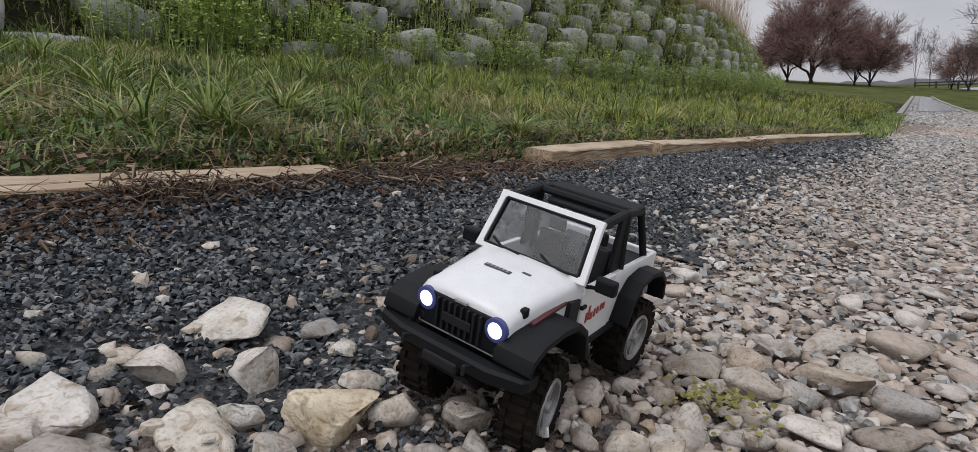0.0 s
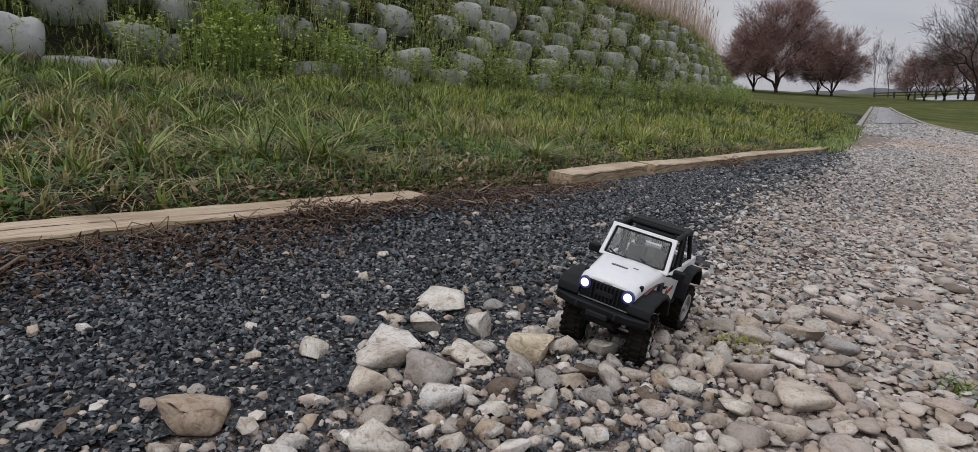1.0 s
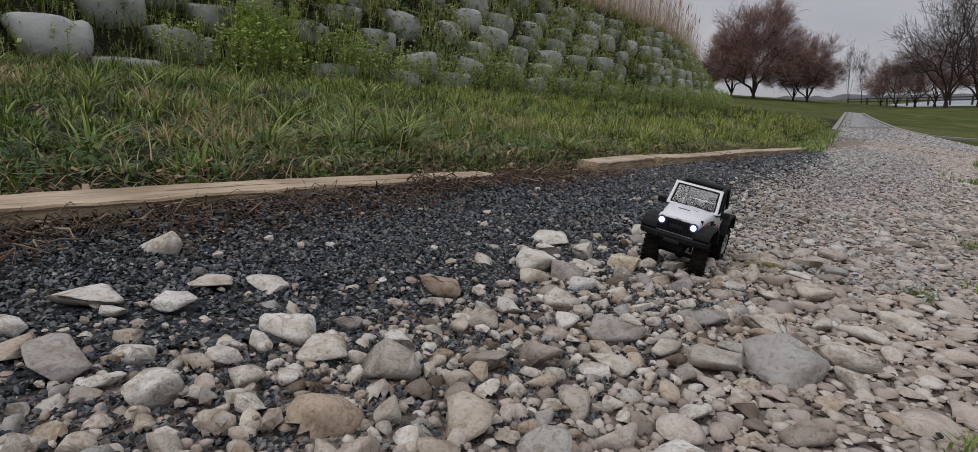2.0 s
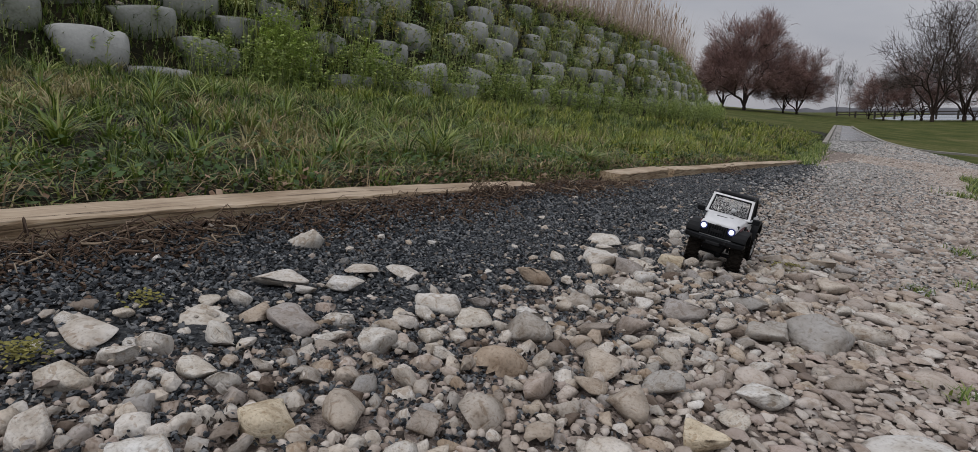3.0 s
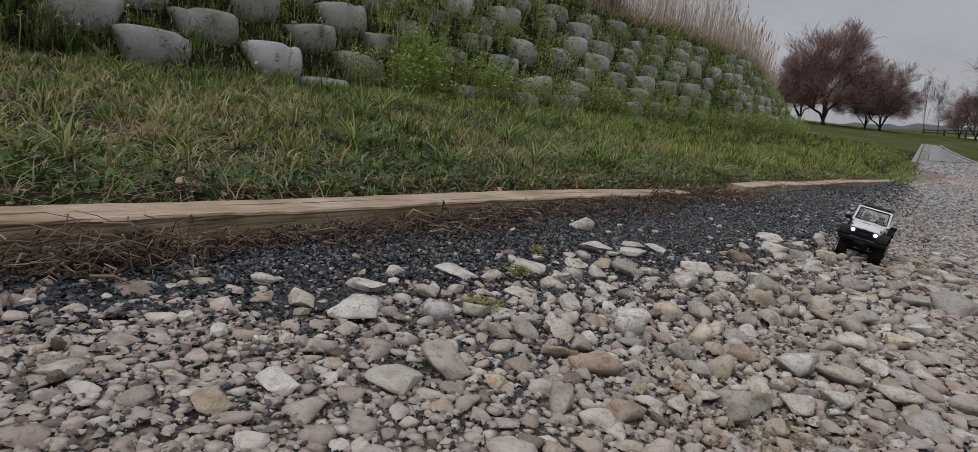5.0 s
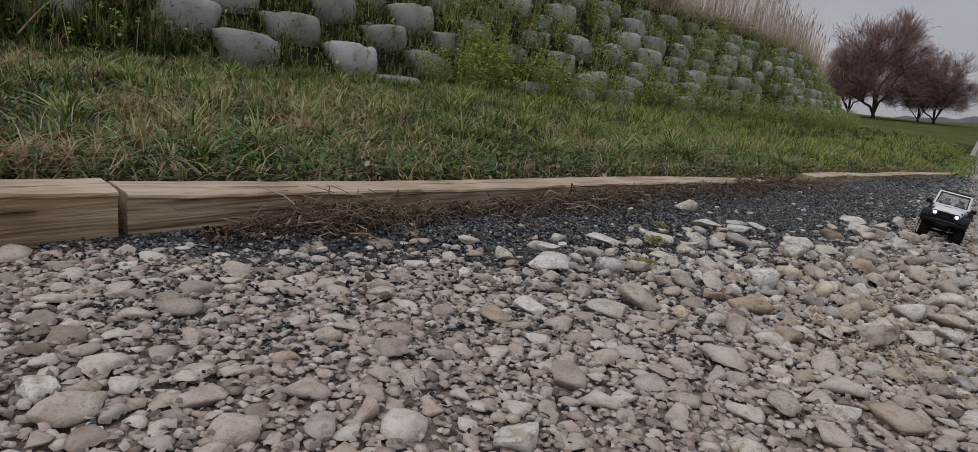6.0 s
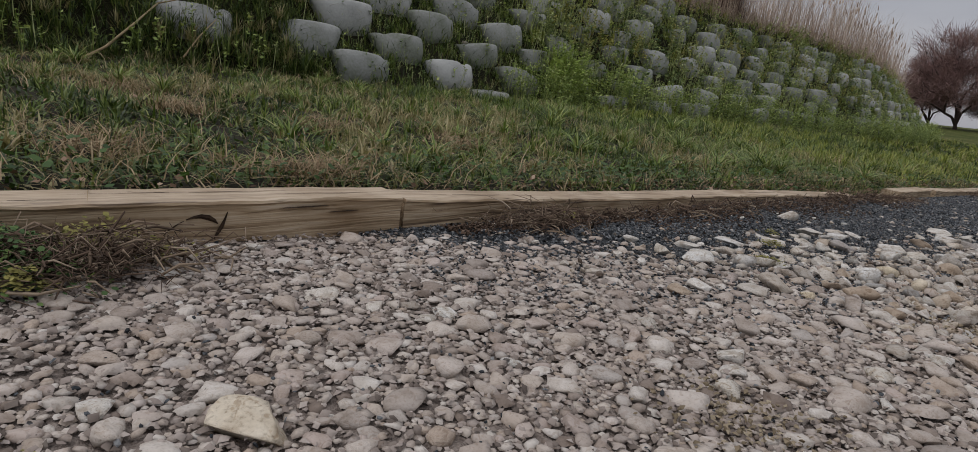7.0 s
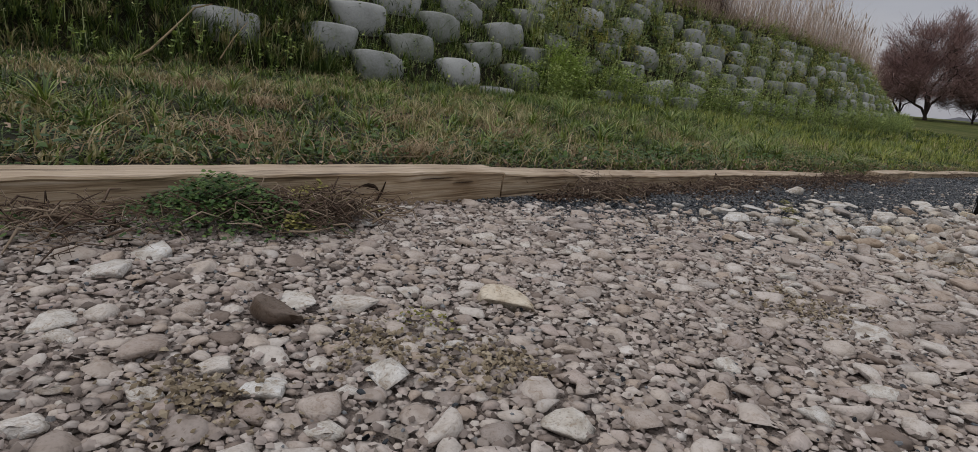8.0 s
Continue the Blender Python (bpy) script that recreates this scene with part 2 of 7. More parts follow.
def wood_material():
    """Weathered softwood with grain along the timber."""
    m = bpy.data.materials.new("weathered_timber")
    m.use_nodes = True
    n, l = m.node_tree.nodes, m.node_tree.links
    b = n["Principled BSDF"]
    tc, mp = n.new("ShaderNodeTexCoord"), n.new("ShaderNodeMapping")
    mp.inputs["Scale"].default_value = (34.0, 1.3, 36.0)
    warp = n.new("ShaderNodeTexNoise")
    warp.inputs["Scale"].default_value, warp.inputs["Detail"].default_value, warp.inputs["Distortion"].default_value = 2.2, 9.0, 2.2
    l.new(tc.outputs["Object"], mp.inputs["Vector"])
    l.new(mp.outputs["Vector"], warp.inputs["Vector"])
    blot = n.new("ShaderNodeTexNoise")
    blot.inputs["Scale"].default_value, blot.inputs["Detail"].default_value = 5.0, 5.0
    l.new(tc.outputs["Object"], blot.inputs["Vector"])
    cr = n.new("ShaderNodeValToRGB")
    e = cr.color_ramp.elements
    e.new(0.5)
    e.new(0.62)
    for k, (p, c) in enumerate([(0.3, (0.13, 0.09, 0.058)), (0.43, (0.33, 0.242, 0.152)), (0.54, (0.44, 0.342, 0.232)), (0.7, (0.54, 0.45, 0.345))]):
        e[k].position, e[k].color = p, (*c, 1)
    l.new(warp.outputs["Fac"], cr.inputs["Fac"])
    cr2 = n.new("ShaderNodeValToRGB")
    cr2.color_ramp.elements[0].position, cr2.color_ramp.elements[0].color = 0.32, (0.66, 0.59, 0.51, 1)
    cr2.color_ramp.elements[1].position, cr2.color_ramp.elements[1].color = 0.62, (1.05, 1.03, 1.0, 1)
    l.new(blot.outputs["Fac"], cr2.inputs["Fac"])
    mul = n.new("ShaderNodeMixRGB")
    mul.blend_type, mul.inputs[0].default_value = "MULTIPLY", 1.0
    l.new(cr.outputs["Color"], mul.inputs[1])
    l.new(cr2.outputs["Color"], mul.inputs[2])
    l.new(mul.outputs["Color"], b.inputs["Base Color"])
    b.inputs["Roughness"].default_value = 0.85
    # faces turned upward are mixed towards a paler wood colour
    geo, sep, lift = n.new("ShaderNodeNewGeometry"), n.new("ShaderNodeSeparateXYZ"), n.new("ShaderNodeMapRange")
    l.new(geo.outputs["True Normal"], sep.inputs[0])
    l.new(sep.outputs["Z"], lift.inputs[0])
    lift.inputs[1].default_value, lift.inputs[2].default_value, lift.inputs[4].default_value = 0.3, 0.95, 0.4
    upward_mix = n.new("ShaderNodeMixRGB")
    upward_mix.inputs[2].default_value = (0.47, 0.41, 0.345, 1)
    l.new(lift.outputs[0], upward_mix.inputs[0])
    l.new(cr.outputs["Color"], upward_mix.inputs[1])
    l.new(upward_mix.outputs["Color"], mul.inputs[1])
    bp = n.new("ShaderNodeBump")
    bp.inputs["Strength"].default_value, bp.inputs["Distance"].default_value = 0.7, 0.004
    l.new(warp.outputs["Fac"], bp.inputs["Height"])
    l.new(bp.outputs["Normal"], b.inputs["Normal"])
    return m


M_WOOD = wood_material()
M_ROAD = surf("gravel_bed", [(0.3, (0.075, 0.06, 0.051)), (0.44, (0.19, 0.155, 0.135)), (0.58, (0.29, 0.245, 0.215)), (0.76, (0.4, 0.35, 0.315))], 70, 0.9, 1.0, fine=4, bump_dist=0.012)
M_GRIT = surf("dark_grit", [(0.34, (0.008, 0.009, 0.011)), (0.5, (0.034, 0.038, 0.043)), (0.6, (0.08, 0.083, 0.085)), (0.72, (0.2, 0.19, 0.175))], 170, 0.7, 1.0, fine=2.5, bump_dist=0.006)
M_LAWN = surf("far_lawn", [(0.3, (0.03, 0.042, 0.012)), (0.44, (0.058, 0.074, 0.02)), (0.54, (0.085, 0.094, 0.03)), (0.66, (0.15, 0.132, 0.062))], 0.9, 0.95, 0.8, fine=14, bump_dist=0.08, spec=0.05)


# ---- building helpers ----
def np_mesh(name, verts, faces, mat, smooth=True):
    """A mesh from an array of points and an array of faces, all with the same number of corners."""
    me = bpy.data.meshes.new(name)
    verts, faces = np.asarray(verts, np.float32), np.asarray(faces, np.int32)
    me.vertices.add(len(verts))
    me.vertices.foreach_set("co", verts.ravel())
    k = faces.shape[1]
    me.loops.add(faces.size)
    me.loops.foreach_set("vertex_index", faces.ravel())
    me.polygons.add(len(faces))
    me.polygons.foreach_set("loop_start", np.arange(0, faces.size, k, dtype=np.int32))
    me.polygons.foreach_set("loop_total", np.full(len(faces), k, np.int32))
    me.polygons.foreach_set("use_smooth", np.full(len(faces), smooth))
    me.update(calc_edges=True)
    me.validate()
    if mat:
        me.materials.append(mat)
    return me


def part(name, bm, mat, parent, label=""):
    """Links a bmesh as one mesh object under a thing or a part."""
    me = bpy.data.meshes.new(name)
    bm.to_mesh(me)
    bm.free()
    me.materials.append(mat)
    ob = new(name, me)
    ob.parent = parent
    return tagged(ob, label)


def smoothstep(a, b, v):
    v = np.clip((v - a) / (b - a), 0, 1)
    return v * v * (3 - 2 * v)


def fbm(x, y, scale, seed=0.0):
    """Smooth value noise of two sine lattices, quick for arrays."""
    x, y = np.asarray(x) * scale + seed * 3.1, np.asarray(y) * scale + seed * 1.7
    return (np.sin(x * 1.3 + 1.7 * np.sin(y * 0.9 + seed)) * np.sin(y * 1.1 + 1.3 * np.sin(x * 0.7 + 2.0))
            + 0.5 * np.sin(x * 2.9 + y * 1.1 + 0.7) * np.sin(y * 2.6 - x * 0.8)) / 1.5


# ---- the lie of the land ----
def road_z(y):
    """The road falls gently away along +y and levels out at the puddle."""
    y = np.asarray(y, float)
    yc = np.maximum(y, -14.0)
    a = -0.0358 * np.minimum(yc, 3.0)
    b = -0.043 * np.clip(yc - 3.0, 0, 7.0)
    u = np.clip(yc - 10.0, 0, 5.0)
    c = -0.043 * (u - u * u / 10.0)
    return a + b + c


def kerb_x(y):
    """The line of the kerb's front."""
    y = np.asarray(y, float)
    return np.interp(y, [-8, 0.15, 2.0, 4.4, 8.3, 11.7, 15, 33], [0.06, 0.07, 0.05, -0.02, -0.1, -0.48, -0.83, -3.1])


def wall_foot(y):
    """The line of the foot of the planted wall."""
    y = np.asarray(y, float)
    return -3.22 - 0.02 * np.maximum(y - 12.0, 0) ** 2 - 0.01 * np.maximum(-1.0 - y, 0) ** 2


def verge_rise(x, y):
    x, y = np.asarray(x, float), np.asarray(y, float)
    d = kerb_x(y) - x
    foot = 0.05 + 0.015 * np.clip(y, 0, 12)
    up = 0.05 * smoothstep(0.1, 0.2, d) * (1 - 0.6 * smoothstep(8, 15, y)) + foot * smoothstep(0.2, 3.2, d) * (1 - smoothstep(14, 30, y))
    return up + 0.02 * fbm(x, y, 2.3, 1) * smoothstep(0.2, 0.8, d)


def ground_z(x, y):
    return road_z(y) + verge_rise(x, y)


SLOPE_X, SLOPE_Y = 0.124, 0.0095


def far_z(x, y):
    """The far lawn lies in another slope than the path: it climbs to the east, with a rise under the red trees."""
    x, y = np.asarray(x, float), np.asarray(y, float)
    return SLOPE_X * x + SLOPE_Y * y - 0.5 + 0.095 * np.clip(-x - 3.5, 0, 20)


def land_z(x, y):
    x, y = np.asarray(x, float), np.asarray(y, float)
    w = np.maximum(np.maximum(smoothstep(22, 52, y), smoothstep(10, 45, np.abs(x))), smoothstep(10, 45, -y))
    return ground_z(np.clip(x, -40, 40), y) * (1 - w) + (far_z(x, y) - 1.0 * smoothstep(78, 90, y)) * w


def dark_edge(y):
    """How far the dark chippings reach from the kerb."""
    return np.interp(y, [0.05, 0.15, 0.3, 0.6, 1.0, 1.4, 1.7, 2.1, 2.35, 2.6, 2.9, 3.4, 4.1, 5.5, 7.5, 9.0], [0.0, 0.07, 0.18, 0.31, 0.37, 0.45, 0.54, 0.56, 0.65, 0.67, 0.64, 0.53, 0.44, 0.36, 0.2, 0.0])


def kerb_pile(x, y):
    """Chippings heaped against the kerb."""
    return 0.028 * np.exp(-((x - kerb_x(y)) / 0.12) ** 2) * smoothstep(0.5, 1.9, y) * (1 - smoothstep(2.9, 3.6, y))


def axis_steps(lo, a, b, hi, fine, coarse):
    """Grid lines that are fine between a and b and widen outwards."""
    out = list(np.arange(a, b + 1e-6, fine))
    s = fine
    while out[-1] < hi:
        s = min(s * 1.25, coarse)
        out.append(out[-1] + s)
    s = fine
    while out[0] > lo:
        s = min(s * 1.25, coarse)
        out.insert(0, out[0] - s)
    return np.array(out)


def sheet(name, xs, ys, zfun, mat, keep=None):
    gx, gy = np.meshgrid(xs, ys)
    v = np.stack([gx.ravel(), gy.ravel(), zfun(gx, gy).ravel()], 1)
    nx, ny = len(xs), len(ys)
    i = (np.arange(ny - 1)[:, None] * nx + np.arange(nx - 1)[None, :]).ravel()
    f = np.stack([i, i + 1, i + nx + 1, i + nx], 1)
    if keep is not None:
        f = f[keep(v[f].mean(1))]
    return new(name, np_mesh(name, v, f, mat))


ground = tagged(sheet("ground", axis_steps(-600, -4.5, 6.0, 600, 0.12, 40), axis_steps(-300, -3, 16, 900, 0.15, 40),
                      lambda x, y: land_z(x, y) - 0.012, M_LAWN), "gently sloping lawn ground of grass and soil", "ground", kind="structure")
road = tagged(sheet("road", axis_steps(-1.3, 0.0, 2.4, 7.0, 0.03, 0.12), axis_steps(-6, -1.4, 5.0, 16, 0.03, 0.3),
                    lambda x, y: road_z(y) - 0.005 + 0.004 * fbm(x, y, 21, 2), M_ROAD, keep=lambda c: c[:, 0] > kerb_x(c[:, 1]) - 0.05),
              "loose pale gravel path with river stones", "path", kind="structure")
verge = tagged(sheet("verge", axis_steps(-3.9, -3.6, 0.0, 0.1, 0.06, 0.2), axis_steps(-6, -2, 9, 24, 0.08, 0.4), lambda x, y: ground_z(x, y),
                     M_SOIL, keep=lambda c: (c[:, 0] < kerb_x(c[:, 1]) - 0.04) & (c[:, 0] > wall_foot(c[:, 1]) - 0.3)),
               "soil of the grass verge behind the kerb, coloured darker to deepen the gaps", "verge", kind="structure")


# ---- the planted wall ----
def wall_top(y):
    return np.interp(y, [-8, 4, 8, 13, 16, 19, 22, 26, 34], [1.75, 1.6, 1.42, 1.4, 1.28, 0.95, 0.5, 0.05, -0.25])


def wall_point(y, s):
    """A point on the wall's slope, s from 0 at the foot to 1 at the top and on to 2 across the crown of the bank."""
    y, s = np.asarray(y, float), np.asarray(s, float)
    z0 = ground_z(wall_foot(y), y) - 0.05
    zt = wall_top(y)
    z = z0 + (zt - z0) * np.minimum(s, 1) + 0.35 * np.clip(s - 1, 0, 1)
    x = wall_foot(y) - 0.8 * (np.minimum(s, 1) * (zt - z0)) - 6.0 * np.clip(s - 1, 0, 1) ** 1.3
    return np.stack([x - 0.04 * fbm(y, s * 3, 3.1, 4), y, z + 0.03 * fbm(y, s * 4, 2.3, 5)], -1)


ys = axis_steps(-8, -3, 16, 34, 0.15, 0.5)
ss = np.concatenate([np.linspace(0, 1, 18), np.linspace(1.08, 2, 8)])
gy, gs = np.meshgrid(ys, ss)
v = wall_point(gy.ravel(), gs.ravel())
nx = len(ys)
i = (np.arange(len(ss) - 1)[:, None] * nx + np.arange(nx - 1)[None, :]).ravel()
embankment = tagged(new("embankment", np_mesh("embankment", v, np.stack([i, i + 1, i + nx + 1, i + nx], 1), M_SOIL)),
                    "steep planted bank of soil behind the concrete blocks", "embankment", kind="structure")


def block_mesh(seed):
    """A planter block: a broad face that leans back and narrows downwards, a worn top edge with chipped corners, and a hollow top that runs into the bank."""
    g = np.random.default_rng(seed)
    nu, rows = 13, [(-0.19, 0.16, -0.02), (-0.145, 0.186, 0.045), (-0.09, 0.205, 0.072), (-0.02, 0.222, 0.072), (0.05, 0.238, 0.06), (0.088, 0.246, 0.046), (0.102, 0.245, 0.03), (0.106, 0.24, -0.01), (0.085, 0.225, -0.14)]
    skew, slope, belly, square = g.normal(0, 0.1), g.normal(-0.012, 0.012), g.uniform(0.0, 0.005), g.uniform(7.0, 11.0)
    chip_at, chip = g.uniform(-0.95, 0.95), g.uniform(0.0, 0.022)
    v, f = [], []
    for z, w, d in rows:
        for k in range(nu):
            u = math.sin(math.pi / 2 * (-1 + 2 * k / (nu - 1)))
            worn = chip * math.exp(-((u - chip_at) / 0.16) ** 2) * (z > 0.04)
            v.append((d - 0.075 * abs(u) ** square + belly * (1 - u * u) - worn + g.normal(0, 0.0008), w * u + skew * z + 0.008 * math.sin(9 * z + 2), z + slope * w * u * (z > -0.1) * 2 + 0.007 * math.sin(2.5 * u + 1) - 0.014 * (z > 0.04) * abs(u) ** 6 - worn))
    for r in range(len(rows) - 1):
        for k in range(nu - 1):
            a = r * nu + k
            f.append((a, a + 1, a + nu + 1, a + nu))
    base = len(v)
    for z, w, d in rows:
        v.append((-0.3, -w * 0.8 + skew * z, z))
        v.append((-0.3, w * 0.8 + skew * z, z))
    for r in range(len(rows) - 1):
        f.append((base + 2 * r, r * nu, (r + 1) * nu, base + 2 * r + 2))
        f.append((r * nu + nu - 1, base + 2 * r + 1, base + 2 * r + 3, (r + 1) * nu + nu - 1))
    return np_mesh("wall_block", v, f, M_BLOCK)


retaining_wall = tagged(new("retaining_wall"), "terraced retaining wall of grey concrete planter blocks, overgrown", "retaining wall", kind="structure")
block_meshes = [block_mesh(300 + k) for k in range(6)]
rng = np.random.default_rng(3)
BLOCKS = []
for k in range(8):
    z = 0.015 + 0.187 * k
    y = (2.38 if k % 2 == 0 else 1.97) - 0.825 * 6
    while y < 22:
        if z < wall_top(y) - 0.12 and z > ground_z(wall_foot(y), y) - 0.02:
            x = wall_foot(y) - 0.8 * (z - ground_z(wall_foot(y), y) + 0.05)
            if (y < 4 or rng.uniform() > 0.13) and (y > 1.35 or (k % 3 == 2 and y > 0.3) or (k == 0 and y < -0.1)):
                BLOCKS.append((float(x), y, z))
        y += 0.825
for k, (x, y, z) in enumerate(BLOCKS):
    b = new("block", block_meshes[(k * 5 + k // 7) % 6])
    b.parent = retaining_wall
    turn = -math.atan(0.04 * max(y - 12, 0))
    loose = 1.0 if y < 3.2 else 1.8
    b.matrix_basis = pose(x + 0.05 + 0.035 * float(smoothstep(5, 7, y)) - (rng.uniform(0, 0.05) if y > 3.2 else 0.0), y + rng.normal(0, 0.02) * loose, z + rng.normal(0, 0.01) * loose, rng.normal(0, 2) * loose, -8 + rng.normal(0, 4) * loose, math.degrees(turn) * -1 + rng.normal(0, 4) * loose)
    s = rng.uniform(0.92, 1.06) if y < 3.2 else rng.uniform(0.86, 1.1)
    b.scale = (s, s * rng.uniform(0.95, 1.08), s)


# ---- stones ----
def rock_shapes(count, level, seed, cuts, flat=0.62, half=False, square=1.0):
    """Worn rock shapes: spheres with planes cut off and lumps, all on one topology."""
    bm = bmesh.new()
    bmesh.ops.create_icosphere(bm, subdivisions=level, radius=1.0)
    base = np.array([v.co[:] for v in bm.verts])
    faces = np.array([[v.index for v in f.verts] for f in bm.faces])
    bm.free()
    if half:
        faces = faces[base[faces, 2].mean(1) > -0.32]
        used = np.unique(faces)
        faces, base = np.searchsorted(used, faces), base[used]
    r = np.random.default_rng(seed)
    out = []
    for _ in range(count):
        v = np.sign(base) * np.abs(base) ** square
        for _ in range(cuts):
            n = r.normal(size=3)
            n /= np.linalg.norm(n)
            d = r.uniform(0.34, 0.72)
            over = np.maximum(v @ n - d, 0)
            v -= over[:, None] * n * 0.97
        ph = r.uniform(0, 6, 3)
        v *= (1 + 0.07 * np.sin(v[:, [0]] * 3 + ph[0]) * np.sin(v[:, [1]] * 3.3 + ph[1]) + 0.05 * np.sin(v[:, [2]] * 5 + ph[2]))
        v /= np.abs(v).max(0)
        v *= np.array([1, r.uniform(0.62, 0.95), flat * r.uniform(0.75, 1.15)])
        out.append(v)
    return np.array(out), faces


def turns(n, r, tilt):
    """Random turns about z with a slight tilt, as 3 x 3 matrices."""
    a, b, c = r.uniform(0, 2 * np.pi, n), r.normal(0, tilt, n), r.normal(0, tilt, n)
    ca, sa, cb, sb, cc, sc = np.cos(a), np.sin(a), np.cos(b), np.sin(b), np.cos(c), np.sin(c)
    z, o = np.zeros(n), np.ones(n)
    rz = np.stack([ca, -sa, z, sa, ca, z, z, z, o], 1).reshape(n, 3, 3)
    rx = np.stack([o, z, z, z, cb, -sb, z, sb, cb], 1).reshape(n, 3, 3)
    ry = np.stack([cc, z, sc, z, o, z, -sc, z, cc], 1).reshape(n, 3, 3)
    return rx @ ry @ rz


def scatter_mesh(name, shapes, faces, pos, size, r, mat, tilt=0.15, smooth=True, flat=None):
    """Many small pieces of the given shapes joined into one mesh."""
    n = len(pos)
    pick = r.integers(0, len(shapes), n)
    v = shapes[pick] * np.asarray(size)[:, None, None]
    if flat is not None:
        v[:, :, 2] *= np.asarray(flat)[:, None]
    v = np.einsum("nij,nvj->nvi", turns(n, r, tilt), v) + np.asarray(pos)[:, None, :]
    k = shapes.shape[1]
    f = faces[None] + (np.arange(n) * k)[:, None, None]
    return np_mesh(name, v.reshape(-1, 3), f.reshape(-1, faces.shape[1]), mat, smooth)


class Packing:
    """Discs on the ground that hardly overlap."""

    def __init__(self, cell=0.06):
        self.cell, self.grid, self.discs = cell, {}, []

    def near(self, x, y):
        i, j = int(x // self.cell), int(y // self.cell)
        for a in (i - 1, i, i + 1):
            for b in (j - 1, j, j + 1):
                yield from self.grid.get((a, b), ())

    def free(self, x, y, r, gap):
        for px, py, pr in self.near(x, y):
            if (px - x) ** 2 + (py - y) ** 2 < ((pr + r) * gap) ** 2:
                return False
        return True

    def add(self, x, y, r):
        self.grid.setdefault((int(x // self.cell), int(y // self.cell)), []).append((x, y, r))
        self.discs.append((x, y, r))


pack = Packing(0.07)
r = np.random.default_rng(11)
SH_BIG, F_BIG = rock_shapes(16, 3, 5, 17, 0.56)
SH_MID, F_MID = rock_shapes(36, 2, 6, 12, 0.6, True)
SH_ROUND, F_ROUND = rock_shapes(48, 2, 16, 9, 0.62, True)
SH_SMALL, F_SMALL = rock_shapes(30, 1, 17, 3, 0.6, True)
SH_LOW, F_LOW = rock_shapes(30, 1, 7, 4, 0.6, True)
stone_meshes = [np_mesh("stone", s, F_BIG, M_STONE_OB) for s in SH_BIG]
SH_WORN, F_WORN = rock_shapes(12, 2, 25, 7, 0.62)
SH_LOOSE, F_LOOSE = rock_shapes(12, 2, 45, 12, 0.56)
loose_meshes = [np_mesh("loose_stone", s, F_LOOSE, M_STONE_OB) for s in SH_LOOSE]
white_meshes = [np_mesh("white_stone", s, F_LOOSE, M_PALE) for s in SH_LOOSE]
tan_meshes = [np_mesh("worn_stone", s, F_WORN, M_TAN_OB) for s in SH_WORN]
pale_meshes = [np_mesh("pale_stone", s, F_BIG, M_PALE) for s in SH_BIG]
SH_BLOCK, F_BLOCK = rock_shapes(6, 3, 77, 5, 0.78, False, 0.5)
yellow_meshes = [np_mesh("yellow_stone", s, F_BLOCK, M_YELLOW) for s in SH_BLOCK]

# the large stones that stand out, stretch by stretch: x, y, half length and, for the pale ones, how high they stand
PALE_BY_CHIPPINGS = [(0.586, 2.485, 0.017, 1.2), (0.736, 2.356, 0.013, 1.0), (0.693, 2.326, 0.023, 1.2), (0.681, 2.299, 0.012, 1.3), (0.599, 2.277, 0.012, 1.1), (0.743, 2.271, 0.021, 1.2), (0.707, 2.241, 0.02, 1.3),
                     (0.505, 2.232, 0.041, 0.42), (0.597, 2.194, 0.026, 1.2), (0.641, 2.161, 0.019, 1.0), (0.544, 2.148, 0.032, 1.0), (0.638, 2.122, 0.033, 0.5), (0.574, 2.066, 0.036, 0.9), (1.066, 2.053, 0.042, 0.75),
                     (0.584, 2.038, 0.031, 0.9), (0.51, 1.991, 0.027, 0.8), (0.71, 1.912, 0.026, 1.2), (0.318, 1.825, 0.013, 0.9), (0.853, 1.781, 0.03, 0.8)]
PALE_MIDWAY = [(0.225, 1.602, 0.034, 1.3), (0.07, 1.67, 0.02, 1.1), (0.1, 1.69, 0.015, 0.8), (0.998, 1.646, 0.037, 0.65), (0.419, 1.63, 0.029, 0.6), (0.67, 1.625, 0.028, 1.2), (1.135, 1.622, 0.047, 0.7), (0.382, 1.583, 0.028, 0.5), (0.563, 1.571, 0.041, 0.85),
               (0.35, 1.437, 0.038, 0.5), (0.601, 1.393, 0.023, 1.3), (0.574, 1.216, 0.02, 1.1), (0.456, 1.21, 0.022, 1.3), (0.479, 1.107, 0.024, 1.1), (0.652, 1.099, 0.028, 1.3), (0.665, 1.054, 0.027, 1.3), (0.557, 1.051, 0.023, 0.9),
               (0.475, 1.015, 0.025, 0.6), (0.345, 0.995, 0.037, 0.45), (0.528, 0.908, 0.022, 0.8), (0.502, 0.874, 0.024, 1.2), (0.478, 0.827, 0.027, 1.2), (0.345, 0.796, 0.034, 0.75)]
